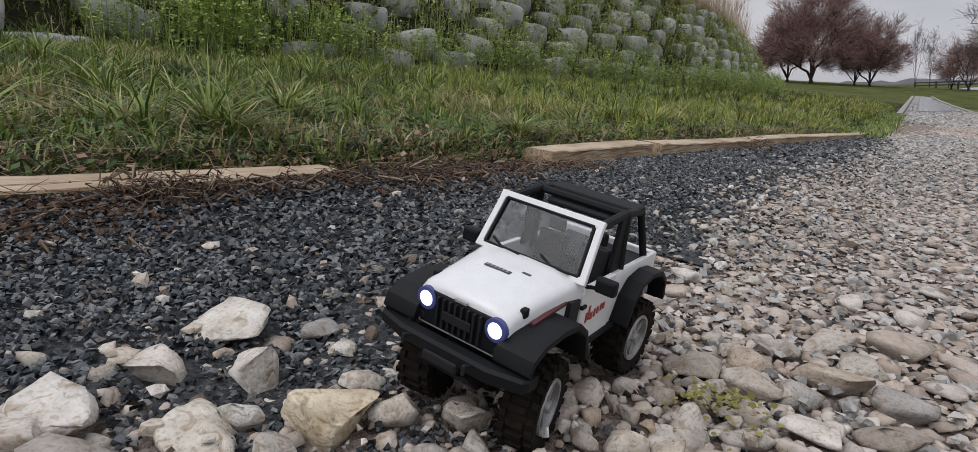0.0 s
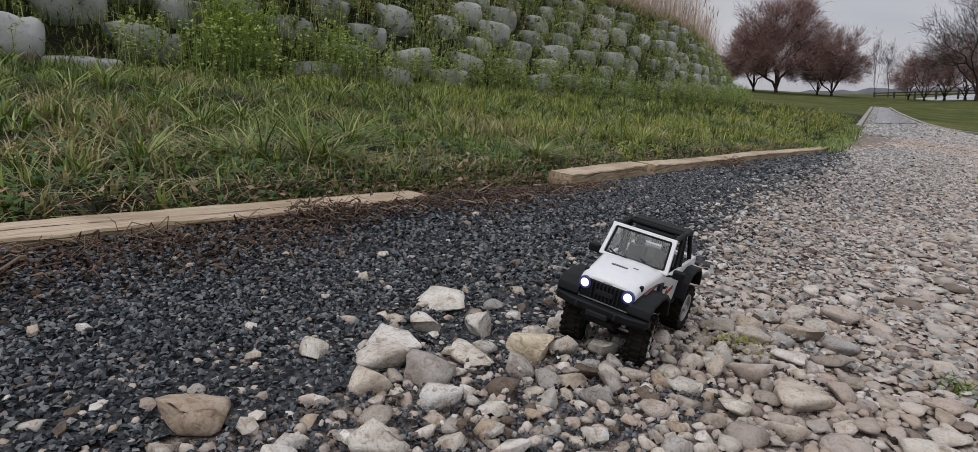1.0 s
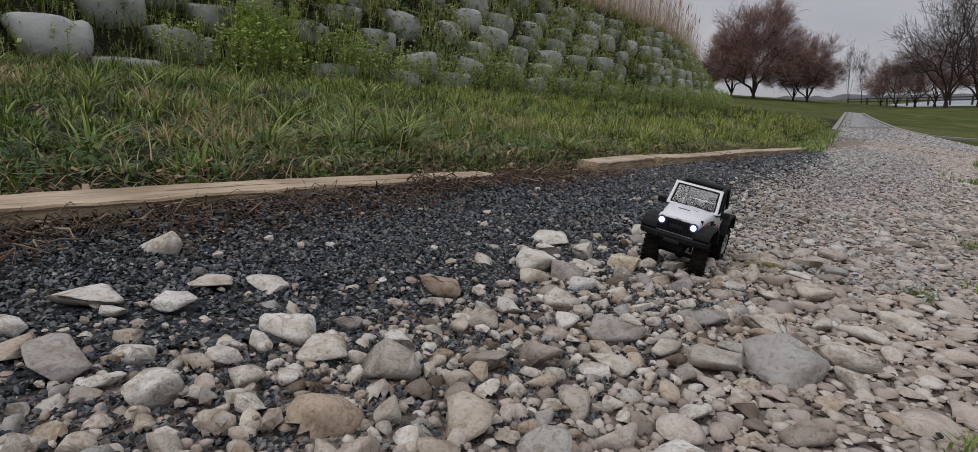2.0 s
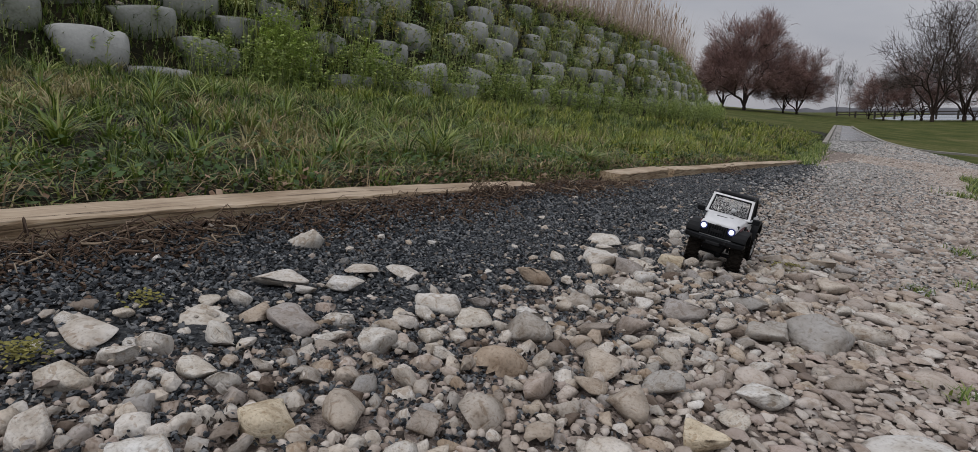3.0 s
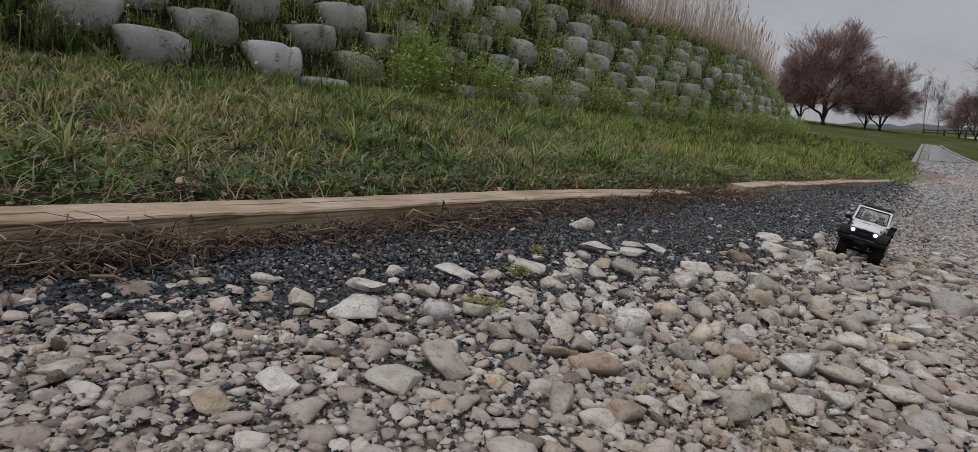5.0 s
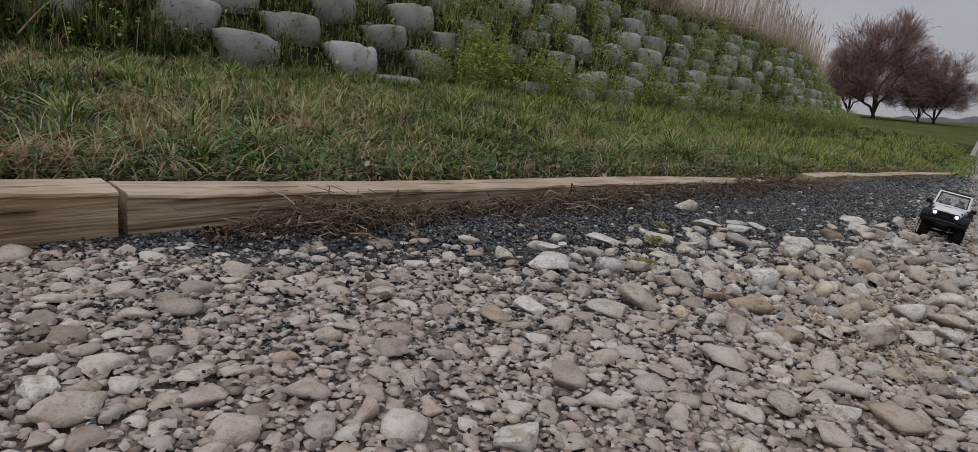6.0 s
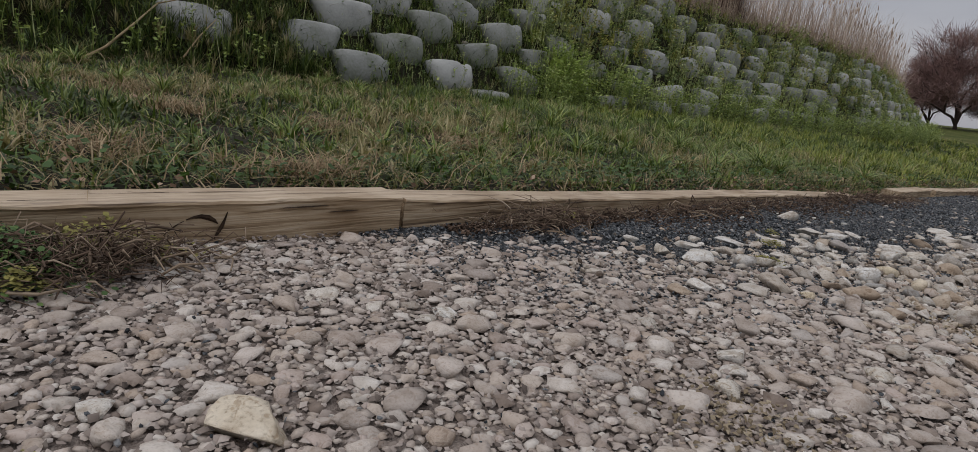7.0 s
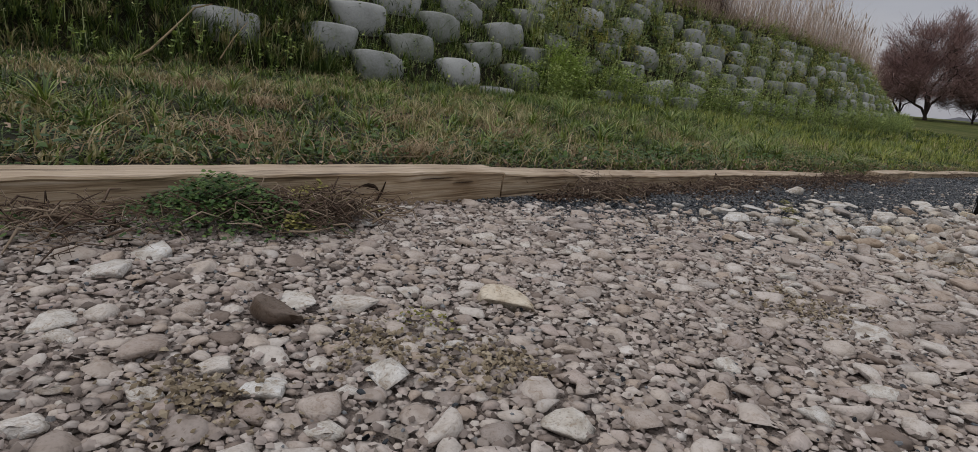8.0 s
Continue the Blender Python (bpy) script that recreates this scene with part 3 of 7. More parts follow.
PALE_ON_WORN = [(0.426, 0.724, 0.036), (0.354, 0.672, 0.032), (0.269, 0.667, 0.019), (0.97, 0.076, 0.032), (0.478, -0.029, 0.023), (0.64, -0.048, 0.014), (0.112, -0.226, 0.023), (0.71, -0.53, 0.021),
                (0.751, -0.683, 0.012), (0.805, -0.731, 0.02), (0.717, -0.745, 0.021), (0.294, -0.72, 0.034), (0.35, -0.79, 0.03), (0.12, -0.17, 0.018), (0.22, -0.33, 0.018), (0.565, -0.57, 0.034, 0.8), (0.53, -0.63, 0.034, 0.6)]
TAN_BY_CHIPPINGS = [(0.892, 2.669, 0.032), (0.932, 2.628, 0.021), (0.863, 2.609, 0.023), (0.918, 2.567, 0.034), (0.972, 2.566, 0.028), (0.85, 2.55, 0.02), (0.981, 2.505, 0.03), (0.868, 2.502, 0.027),
                    (0.826, 2.494, 0.026), (0.924, 2.463, 0.026), (0.658, 2.424, 0.022), (0.898, 2.413, 0.02), (0.969, 2.332, 0.032), (0.816, 2.316, 0.016), (0.944, 2.085, 0.028), (0.882, 2.043, 0.039),
                    (0.943, 1.957, 0.026), (1.002, 1.947, 0.05), (0.939, 1.884, 0.032), (0.88, 1.882, 0.025), (0.814, 1.868, 0.038), (0.669, 1.835, 0.026), (0.569, 1.821, 0.039), (1.062, 1.783, 0.029), (0.679, 1.773, 0.023)]
TAN_MIDWAY = [(0.564, 1.728, 0.015), (0.753, 1.673, 0.029), (0.585, 1.636, 0.024), (1.11, 1.514, 0.03), (0.61, 1.284, 0.019), (0.86, 1.283, 0.02), (0.695, 1.257, 0.034),
              (0.782, 1.197, 0.021), (0.717, 1.068, 0.019), (0.694, 1.006, 0.023), (0.714, 0.89, 0.037), (0.59, 0.889, 0.029), (0.655, 0.868, 0.019)]
TAN_ON_WORN = [(0.605, 0.711, 0.034), (0.598, 0.632, 0.034), (0.544, 0.526, 0.023), (0.546, 0.456, 0.022), (0.414, 0.371, 0.022), (0.624, 0.252, 0.019), (0.435, -0.061, 0.018), (0.425, -0.12, 0.017),
               (0.362, -0.172, 0.027), (0.833, -0.682, 0.015), (0.654, -0.769, 0.02), (0.636, -0.89, 0.015), (0.688, -0.92, 0.023)]
PALE_STREWN = [(0.371, 1.317, 0.015), (0.389, 1.356, 0.02), (0.408, 1.441, 0.017), (0.425, 1.505, 0.03, 0.6), (0.41, 1.288, 0.035, 0.5), (0.386, 1.173, 0.051, 0.4), (0.47, 1.269, 0.027, 1.0), (0.511, 1.421, 0.024), (0.545, 1.376, 0.021), (0.665, 1.438, 0.02),
               (0.431, 1.191, 0.012), (0.458, 1.165, 0.022, 1.1), (0.528, 1.206, 0.024), (0.51, 1.18, 0.013), (0.562, 1.266, 0.015), (0.339, 1.164, 0.013), (0.439, 1.404, 0.012), (0.566, 1.523, 0.023), (0.624, 1.563, 0.027)]
TAN_STREWN = [(0.443, 1.344, 0.027), (0.489, 1.359, 0.034), (0.36, 1.22, 0.012), (0.44, 1.455, 0.013)]
YELLOW_STONES = [(0.688, 2.201, 0.034), (0.966, 1.476, 0.028), (0.661, 1.202, 0.025), (0.741, 1.148, 0.03), (0.663, 0.732, 0.015), (0.642, -0.37, 0.042, 0.8)]
UMBER_STONES = [(0.568, -0.677, 0.036, 1.4), (0.76, 2.2, 0.016), (0.52, 0.62, 0.014)]
CAR_X, CAR_Y, CAR_TURN, CAR_SCALE = 0.7285, 2.368, 4.1, 0.732
WHEELS = [(CAR_X + CAR_SCALE * (0.062 * s * math.cos(radians(CAR_TURN)) - 0.1 * e * math.sin(radians(CAR_TURN))), CAR_Y + CAR_SCALE * (0.062 * s * math.sin(radians(CAR_TURN)) + 0.1 * e * math.cos(radians(CAR_TURN)))) for s in (-1, 1) for e in (-1, 1)]


def lay(meshes, x, y, s, sink=0.25, turn=None, high=1.0):
    """A stone of its own, resting in the gravel."""
    me = meshes[int(r.integers(0, len(meshes)))]
    o = new("stone", me)
    o.parent = road
    trod = float(1 - smoothstep(0.1, 0.8, y))
    o.matrix_basis = pose(x, y, float(road_z(y)) + s * (0.55 * high - sink * min(high, 1) - 0.2 * trod), r.normal(0, 7), r.normal(0, 7), r.uniform(0, 360) if turn is None else turn) @ Matrix.Diagonal((s, s, s * high * (1 - 0.3 * trod), 1))
    if x < dark_edge(y) - 0.05:
        o.location.z += 0.008
    pack.add(x, y, s * 0.85)


for wx, wy in WHEELS:
    pack.add(wx, wy, 0.03)
umber_meshes = [np_mesh("umber_stone", s, F_BIG, M_UMBER) for s in SH_BIG[:4]]
for lst, meshes in ((PALE_BY_CHIPPINGS, pale_meshes), (PALE_MIDWAY, pale_meshes), (PALE_ON_WORN, pale_meshes), (TAN_BY_CHIPPINGS, stone_meshes), (TAN_MIDWAY, stone_meshes), (TAN_ON_WORN, stone_meshes), (PALE_STREWN, pale_meshes), (TAN_STREWN, stone_meshes),
                    (YELLOW_STONES, yellow_meshes), (UMBER_STONES, umber_meshes)):
    for x, y, s, *high in lst:
        if min(math.hypot(x - wx, y - wy) for wx, wy in WHEELS) > 0.8 * s + 0.022:
            lay(meshes, x, y, s * 1.08, 0.33, r.normal(20, 22), high[0] if high else 0.85)


def stone_size(x, y, d):
    """Stones are larger beside the chippings and on the open path, small and packed where it is worn."""
    worn = 1 - smoothstep(0.2, 0.9, y)
    fine = smoothstep(2.5, 3.0, y) * (1 - smoothstep(0.8, 1.15, x))
    return 0.0205 * (1 - 0.08 * worn) * (1 - 0.4 * fine) * (1 + 0.2 * smoothstep(0.8, 1.3, x))


def rocky(x, y):
    """Where the loose angular rocks lie; elsewhere the stones are rounded and trodden in."""
    return smoothstep(0.5, 1.0, y) * (1 - smoothstep(2.5, 2.9, y)) * (1 - smoothstep(0.85, 1.1, x))


def loose_stones(n, lo, hi, x0, x1, y0, y1, gap, keep):
    made = []
    xs, ys2, us = r.uniform(x0, x1, n), r.uniform(y0, y1, n), r.uniform(0, 1, n)
    edge = dark_edge(ys2) + 0.07 * fbm(xs, ys2, 9, 3)
    kx = kerb_x(ys2)
    d = xs - edge
    base = stone_size(xs, ys2, d)
    for x, y, u, dd, k, b in zip(xs, ys2, us, d, kx, base):
        if x < k + 0.03 or r.uniform() > keep(x, y, dd):
            continue
        s = b * (lo + (hi - lo) * u * u)
        if pack.free(x, y, s * 0.85, gap):
            pack.add(x, y, s * 0.85)
            made.append((x, y, s))
    return made


def in_light(x, y, d):
    strewn = float(smoothstep(0.5, 0.8, y) * (1 - smoothstep(1.9, 2.3, y)))
    d = d + 0.05 * float(1 - smoothstep(0.9, 1.7, y)) - 0.1 * strewn
    return 0.01 + 0.99 * float(smoothstep(-0.25, 0.2, d)) ** 1.7


def in_light_small(x, y, d):
    """Small stones keep further from the kerb than the large ones, where dark chippings lie between them."""
    strewn = float(smoothstep(0.5, 0.8, y) * (1 - smoothstep(2.2, 2.5, y)))
    return in_light(x, y, d - 0.16 * strewn)


large = loose_stones(3000, 1.0, 1.75, 0, 2.3, -1.3, 4.2, 0.98, lambda x, y, d: in_light(x, y, d) if d > -0.1 else 0.0)
medium = loose_stones(26000, 0.55, 1.0, 0, 2.3, -1.3, 4.2, 0.74, in_light) + loose_stones(100000, 0.32, 0.6, 0, 2.3, -1.3, 4.2, 0.7, in_light_small)
small = loose_stones(90000, 0.2, 0.42, 0, 1.5, -1.2, 2.9, 0.72, lambda x, y, d: 1.0 if d > (0.32 if 0.6 < y < 2.3 else 0.05) else (0.22 if d > -0.15 else 0.12))
far = loose_stones(15000, 0.6, 1.5, -0.8, 4.5, 4.2, 8.0, 0.88, in_light) + loose_stones(15000, 0.8, 1.7, -0.8, 4.5, 8.0, 14.5, 0.9, in_light)
far += loose_stones(5000, 0.8, 1.5, -1.2, 2.4, 14.5, 18, 0.95, lambda x, y, d: (0.8 if x < 2.3 - 0.4 * (y - 14) else 0.0) * (1 - 0.25 * (y - 14.5))) + loose_stones(14000, 0.8, 1.6, 2.2, 6.6, -5.5, 4.4, 0.92, in_light) + loose_stones(9000, 0.7, 1.4, 0.1, 2.4, -5.5, -1.25, 0.9, in_light) + loose_stones(5000, 0.8, 1.6, 4.4, 6.6, 4.2, 14, 0.92, in_light)

near = [q for q in large if 0.4 < q[0] < 1.15 and -0.9 < q[1] < 2.9][:230]
for x, y, s in near:
    o = new("stone", (white_meshes if r.uniform() < 0.16 else loose_meshes if r.uniform() < float(rocky(x, y)) else tan_meshes)[int(r.integers(0, 10))])
    o.parent = road
    k = float(rocky(x, y))
    o.matrix_basis = pose(x, y, float(road_z(y)) + s * (0.22 * k + 0.05), r.normal(0, 8 * k + 2), r.normal(0, 8 * k + 2), r.uniform(0, 360)) @ Matrix.Diagonal((s, s, s * (0.7 + 0.3 * k), 1))
taken = set(near)
rest = [q for q in large if q not in taken] + medium


BEAD = np.array([(math.cos(a) * q, math.sin(a) * q, h) for q, h, o in ((1.0, -0.25, 0.0), (0.62, 0.75, 0.6)) for a in (o, o + 1.256, o + 2.513, o + 3.77, o + 5.027)])
F_CHIP = np.array([(k, (k + 1) % 5, 5 + k) for k in range(5)] + [((k + 1) % 5, 5 + (k + 1) % 5, 5 + k) for k in range(5)] + [(5, 6, 7), (5, 7, 8), (5, 8, 9)])
SH_CHIP = np.array([(BEAD + r.normal(0, 0.12, BEAD.shape)) * np.array([1.1, r.uniform(0.6, 1.0), r.uniform(0.35, 0.6)]) for _ in range(40)])
SH_BEAD = np.array([(BEAD + r.normal(0, 0.09, BEAD.shape)) * np.array([1.0, r.uniform(0.7, 1.0), r.uniform(0.6, 0.8)]) for _ in range(40)])
CRUMB = np.array([(1, 0, -0.2), (0, 1, -0.2), (-1, 0, -0.2), (0, -1, -0.2), (0.35, 0.2, 0.7), (-0.35, -0.2, 0.6)])
F_CRUMB = np.array([(0, 1, 4), (1, 2, 5), (1, 5, 4), (2, 3, 5), (3, 0, 4), (3, 4, 5)])
SH_CRUMB = np.array([(CRUMB + r.normal(0, 0.15, CRUMB.shape)) * np.array([1.1, r.uniform(0.65, 1.0), r.uniform(0.45, 0.8)]) for _ in range(40)])


def stone_bed(name, lst, shapes, faces, sink, label, mat=M_STONE, smooth=False):
    a = np.array(lst)
    loose = rocky(a[:, 0], a[:, 1])
    pos = np.stack([a[:, 0], a[:, 1], road_z(a[:, 1]) + a[:, 2] * (sink * loose + 0.14 * (1 - loose)) - 0.002 + 0.002 * fbm(a[:, 0], a[:, 1], 40, 3) + 0.012 * (a[:, 1] > 13.5)], 1)
    o = new(name, scatter_mesh(name, shapes, faces, pos, a[:, 2], r, mat, 0.05 + 0.11 * loose, smooth, 0.5 + 0.5 * loose))
    return tagged(o, label, "stones", kind="stuff")


close = [q for q in rest if q[0] < 1.4 and q[1] < 2.6]
outer = [q for q in rest if not (q[0] < 1.4 and q[1] < 2.6)]
stone_bed("river_stones_beyond", [q for q in outer if q[2] > 0.012], SH_LOW, F_LOW, 0.2, "rounded tan river stones trodden into the path", M_TAN, True)
stone_bed("small_stones_beyond", [q for q in outer if q[2] <= 0.012], SH_CRUMB, F_CRUMB, 0.2, "small rounded tan stones trodden into the path", M_TAN, True)
tiny = [q for q in close if q[2] < 0.0085]
close = [q for q in close if q[2] >= 0.0085]
angular = [q for q in close if r.uniform() < rocky(q[0], q[1])]
kept = set(angular)
stone_bed("small_stones", tiny, SH_LOW, F_LOW, 0.2, "small pinkish-tan stones packed between the larger ones", M_TAN, True)
stone_bed("worn_stones", [q for q in close if q not in kept and q[2] > 0.0115], SH_ROUND, F_ROUND, 0.2, "worn pinkish-tan pebbles trodden flat into the path", M_TAN, True)
stone_bed("worn_pebbles", [q for q in close if q not in kept and q[2] <= 0.0115], SH_SMALL, F_SMALL, 0.2, "smaller worn pinkish-tan pebbles trodden into the path", M_TAN, True)
stone_bed("river_stones", angular, SH_MID, F_MID, 0.2, "angular cream and grey stones lying loose on the path", M_STONE, True)
stone_bed("pebbles", small, SH_BEAD, F_CHIP, 0.15, "small pale pebbles between the stones", M_TAN, True)
stone_bed("far_stones", far, SH_CRUMB, F_CRUMB, 0.15, "pale gravel stones along the open path", M_TAN, True)

# small stones that close the gaps of the open path further off
n = 60000
x, y = r.uniform(-0.9, 5.5, n), 2.9 + 21 * r.uniform(0, 1, n) ** 1.2
ok = (x > kerb_x(y) + 0.05) & (r.uniform(0, 1, n) < smoothstep(-0.25, 0.15, x - dark_edge(y) - 0.07 * fbm(x, y, 9, 3)) + 0.04) & (x < np.interp(y, [2, 13, 14, 17, 20, 22.4, 26.7], [1.4, 4.7, 2.6, 1.5, 0.45, -0.45, -1.25])) & (x > kerb_x(y) + 0.05 + 0.3 * smoothstep(16.0, 19.5, y)) & (r.uniform(0, 1, n) > smoothstep(20, 25, y))
x, y = x[ok], y[ok]
sz = r.uniform(0.5, 1.2, len(x)) * np.interp(y, [2.9, 5, 9, 16], [0.0075, 0.011, 0.018, 0.026])
pos = np.stack([x, y, road_z(y) + 0.08 * sz + 0.012 * (y > 13.5)], 1)
tagged(new("far_pebbles", scatter_mesh("far_pebbles", SH_CRUMB, F_CRUMB, pos, sz, r, M_TAN, 0.2, True)), "small pale stones closing the gaps of the open path", "stones", kind="stuff")

# pale grey chips where the dark band thins out further off
g = np.random.default_rng(44)
n = 26000
x, y = g.uniform(0.0, 1.9, n), 2.5 + 9.5 * g.uniform(0, 1, n) ** 1.4
d = x - dark_edge(y) - 0.07 * fbm(x, y, 9, 3)
ok = (x > kerb_x(y) + 0.05) & (g.uniform(0, 1, n) < np.interp(d, [-0.35, -0.05, 0.2, 0.8, 1.2], [0.06, 0.28, 0.6, 0.25, 0.0]))
x, y = x[ok], y[ok]
sz = g.uniform(0.5, 1.2, len(x)) * np.interp(y, [2.5, 5, 9, 12], [0.0065, 0.01, 0.016, 0.02])
pos = np.stack([x, y, road_z(y) + 0.006 + 0.1 * sz], 1)
tagged(new("grey_chips", scatter_mesh("grey_chips", SH_CRUMB, F_CRUMB, pos, sz, g, M_GREYCHIP, 0.3, False)), "pale grey stone chips strewn over the path", "gravel", kind="stuff")

# dark chippings beside the kerb
grit = tagged(sheet("chipping_bed", np.arange(-0.15, 0.87, 0.03), np.arange(0.0, 9.0, 0.04), lambda x, y: road_z(y) + 0.002 + 0.003 * fbm(x, y, 30, 6) + kerb_pile(x, y), M_GRIT,
                    keep=lambda c: (c[:, 0] > kerb_x(c[:, 1]) - 0.03) & (c[:, 0] < dark_edge(c[:, 1]) + 0.02 + 0.07 * fbm(c[:, 0], c[:, 1], 9, 3))),
              "bed of dark slate grit along the kerb", "gravel", kind="structure")
def chips(n, y0, y1, lo, hi, name, shapes=SH_CHIP, faces=F_CHIP):
    x, y = r.uniform(-0.1, 0.9 if y0 < 2.2 else 1.7, n), r.uniform(y0, y1, n)
    d = x - (dark_edge(y) + 0.07 * fbm(x, y, 9, 3))
    p = np.where(y < 2.3, np.interp(d, [0.12, 0.32, 0.46, 0.6], [1.0, 0.75, 0.15, 0.02]), np.interp(d, [-0.15, 0.1, 0.4, 1.0], [1.0, 0.35, 0.08, 0.01]))
    p = np.where(y > 2.3, p * np.interp(d, [-0.2, 0.05, 0.1], [1.0, 0.7, 1.0]), p)
    ok = (x > kerb_x(y) + 0.0) & (r.uniform(0, 1, n) < p)
    x, y = x[ok], y[ok]
    s = r.uniform(lo, hi, len(x)) * np.interp(x - dark_edge(y), [-0.1, 0.15], [1.0, 0.8])
    free = np.array([dd < -0.12 or pack.free(a, b, 0.0015, 0.82) for a, b, dd in zip(x, y, (x - dark_edge(y)))])
    x, y, s = x[free], y[free], s[free]
    pile = kerb_pile(x, y)
    pos = np.stack([x, y, road_z(y) + np.where(x < dark_edge(y) - 0.1, 0.007, np.interp(x - dark_edge(y), [-0.1, 0.1], [0.006, 0.0])) + pile + r.uniform(-0.002, 0.003, len(x))], 1)
    o = new(name, scatter_mesh(name, shapes, faces, pos, s, r, M_CHIP, 0.5, False))
    tagged(o, "dark blue-grey slate chippings with a few pale ones", "gravel", kind="stuff")


chips(100000, 0.05, 2.3, 0.0024, 0.0053, "dark_chippings", SH_CRUMB, F_CRUMB)
chips(80000, 2.3, 4.6, 0.0034, 0.0068, "dark_chippings_beyond", SH_CRUMB, F_CRUMB)
chips(20000, 4.6, 9.0, 0.008, 0.015, "dark_chippings_far", SH_CRUMB, F_CRUMB)
n = 20000
x, y = r.uniform(0.05, 1.4, n), r.uniform(-1.1, 2.9, n)
ok = (x - dark_edge(y) > -0.02) & (r.uniform(0, 1, n) < 0.12 + 0.88 * smoothstep(0.3, 1.0, y) * (1 - 0.7 * smoothstep(0.8, 1.1, x)))
x, y = x[ok], y[ok]
pos = np.stack([x, y, road_z(y) + r.uniform(-0.004, 0.002, len(x))], 1)
tagged(new("path_grit", scatter_mesh("path_grit", SH_CRUMB, F_CRUMB, pos, r.uniform(0.002, 0.0055, len(x)), r, M_GRITMIX, 0.5, False)), "fine mixed grit between the stones", "grit", kind="stuff")

n = 24000
x, y = r.uniform(0.05, 1.6, n), r.uniform(-1.3, 1.1, n)
ok = (x - dark_edge(y) > 0.0) & (r.uniform(0, 1, n) > smoothstep(0.3, 1.0, y) * (1 - 0.7 * smoothstep(0.8, 1.1, x)))
x, y = x[ok], y[ok]
pos = np.stack([x, y, road_z(y) + r.uniform(-0.001, 0.004, len(x))], 1)
tagged(new("worn_grit", scatter_mesh("worn_grit", SH_CRUMB, F_CRUMB, pos, r.uniform(0.002, 0.0065, len(x)), r, M_WORNGRIT, 0.3, True)), "fine pinkish grit packed round the worn stones", "grit", kind="stuff")

n = 1900
x, y = r.uniform(0.08, 1.5, n), r.uniform(-1.1, 1.3, n)
pos = np.stack([x, y, road_z(y) + r.uniform(-0.002, 0.006, n)], 1)
tagged(new("stray_chippings", scatter_mesh("stray_chippings", SH_CHIP, F_CHIP, pos, 0.0016 + 0.0034 * r.uniform(0, 1, n) ** 2, r, M_CHIP, 0.5, False)), "dark chippings strewn over the worn path", "gravel", kind="stuff")

# pale chips strewn over the dark ones
n = 2600
x, y = r.uniform(0.0, 1.0, n), r.uniform(0.3, 4.6, n)
d = x - dark_edge(y)
ok = (x > kerb_x(y) + 0.03) & (d < 0.25) & (r.uniform(0, 1, n) < np.interp(d, [-0.5, -0.15, 0.1], [0.12, 0.4, 1.0]))
x, y = x[ok], y[ok]
pos = np.stack([x, y, road_z(y) + kerb_pile(x, y) + 0.009], 1)
tagged(new("pale_chips", scatter_mesh("pale_chips", SH_LOW, F_LOW, pos, 0.0035 + 0.009 * r.uniform(0, 1, len(x)) ** 3, r, M_STONE, 0.3, False)), "small pale stones strewn over the dark chippings", "stones", kind="stuff")

# ---- kerb timbers ----


def timber(y0, y1, x0, x1, top, fall=0.0, drop=0.0, width=0.1, seed=0, label=""):
    """A squared landscape timber, worn at its edges, bowed and split a little."""
    q = random.Random(seed)
    n = max(8, int((y1 - y0) / 0.018))
    v, f = [], []
    prof = [(-0.004, -0.08), (-0.005, 0.2), (-0.004, 0.45), (-0.003, 0.7), (-0.002, 0.84), (0.002, 0.9), (0.0, 0.965), (-0.012, 0.995), (-0.05, 1.0), (-0.088, 0.995), (-0.1, 0.92), (-0.1, -0.08)]
    ph = q.uniform(0, 9)
    for k in range(n + 1):
        u = k / n
        y = y0 + (y1 - y0) * u
        xb = x0 + (x1 - x0) * u + 0.006 * math.sin(2.2 * u * (y1 - y0) + ph)
        zr = float(road_z(y)) - drop - fall * u
        rag = 0.6 * math.sin(y * 9 + ph) + 0.5 * math.sin(y * 23 + 2 * ph) + 0.35 * math.sin(y * 61 + ph)
        for a, h in prof:
            wob = 0.0006 * math.sin(y * 31 + a * 200 + ph) + 0.0005 * math.sin(y * 77 + h * 9)
            lip = 0.025 * rag if 0.8 < h < 0.97 and a > -0.05 else 0.0
            worn = -0.0035 * max(0.0, rag) if h > 0.88 and a > -0.02 else 0.0
            v.append((xb + a * width / 0.1 + wob + worn, y, zr + (top + 0.004 * math.sin(y * 3 + ph)) * (h + lip) + wob))
    m = len(prof)
    for k in range(n):
        for j in range(m - 1):
            a = k * m + j
            f.append((a, a + m, a + m + 1, a + 1))
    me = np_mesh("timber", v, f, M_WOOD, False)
    bm = bmesh.new()
    bm.from_mesh(me)
    bm.verts.ensure_lookup_table()
    bm.faces.new([bm.verts[j] for j in range(m)])
    bm.faces.new([bm.verts[n * m + j] for j in reversed(range(m))])
    bmesh.ops.recalc_face_normals(bm, faces=bm.faces)
    bm.to_mesh(me)
    bm.free()
    o = new("kerb_timber", me)
    return tagged(o, label or "weathered squared timber laid as path edging", "timber edging", "kerb timbers")


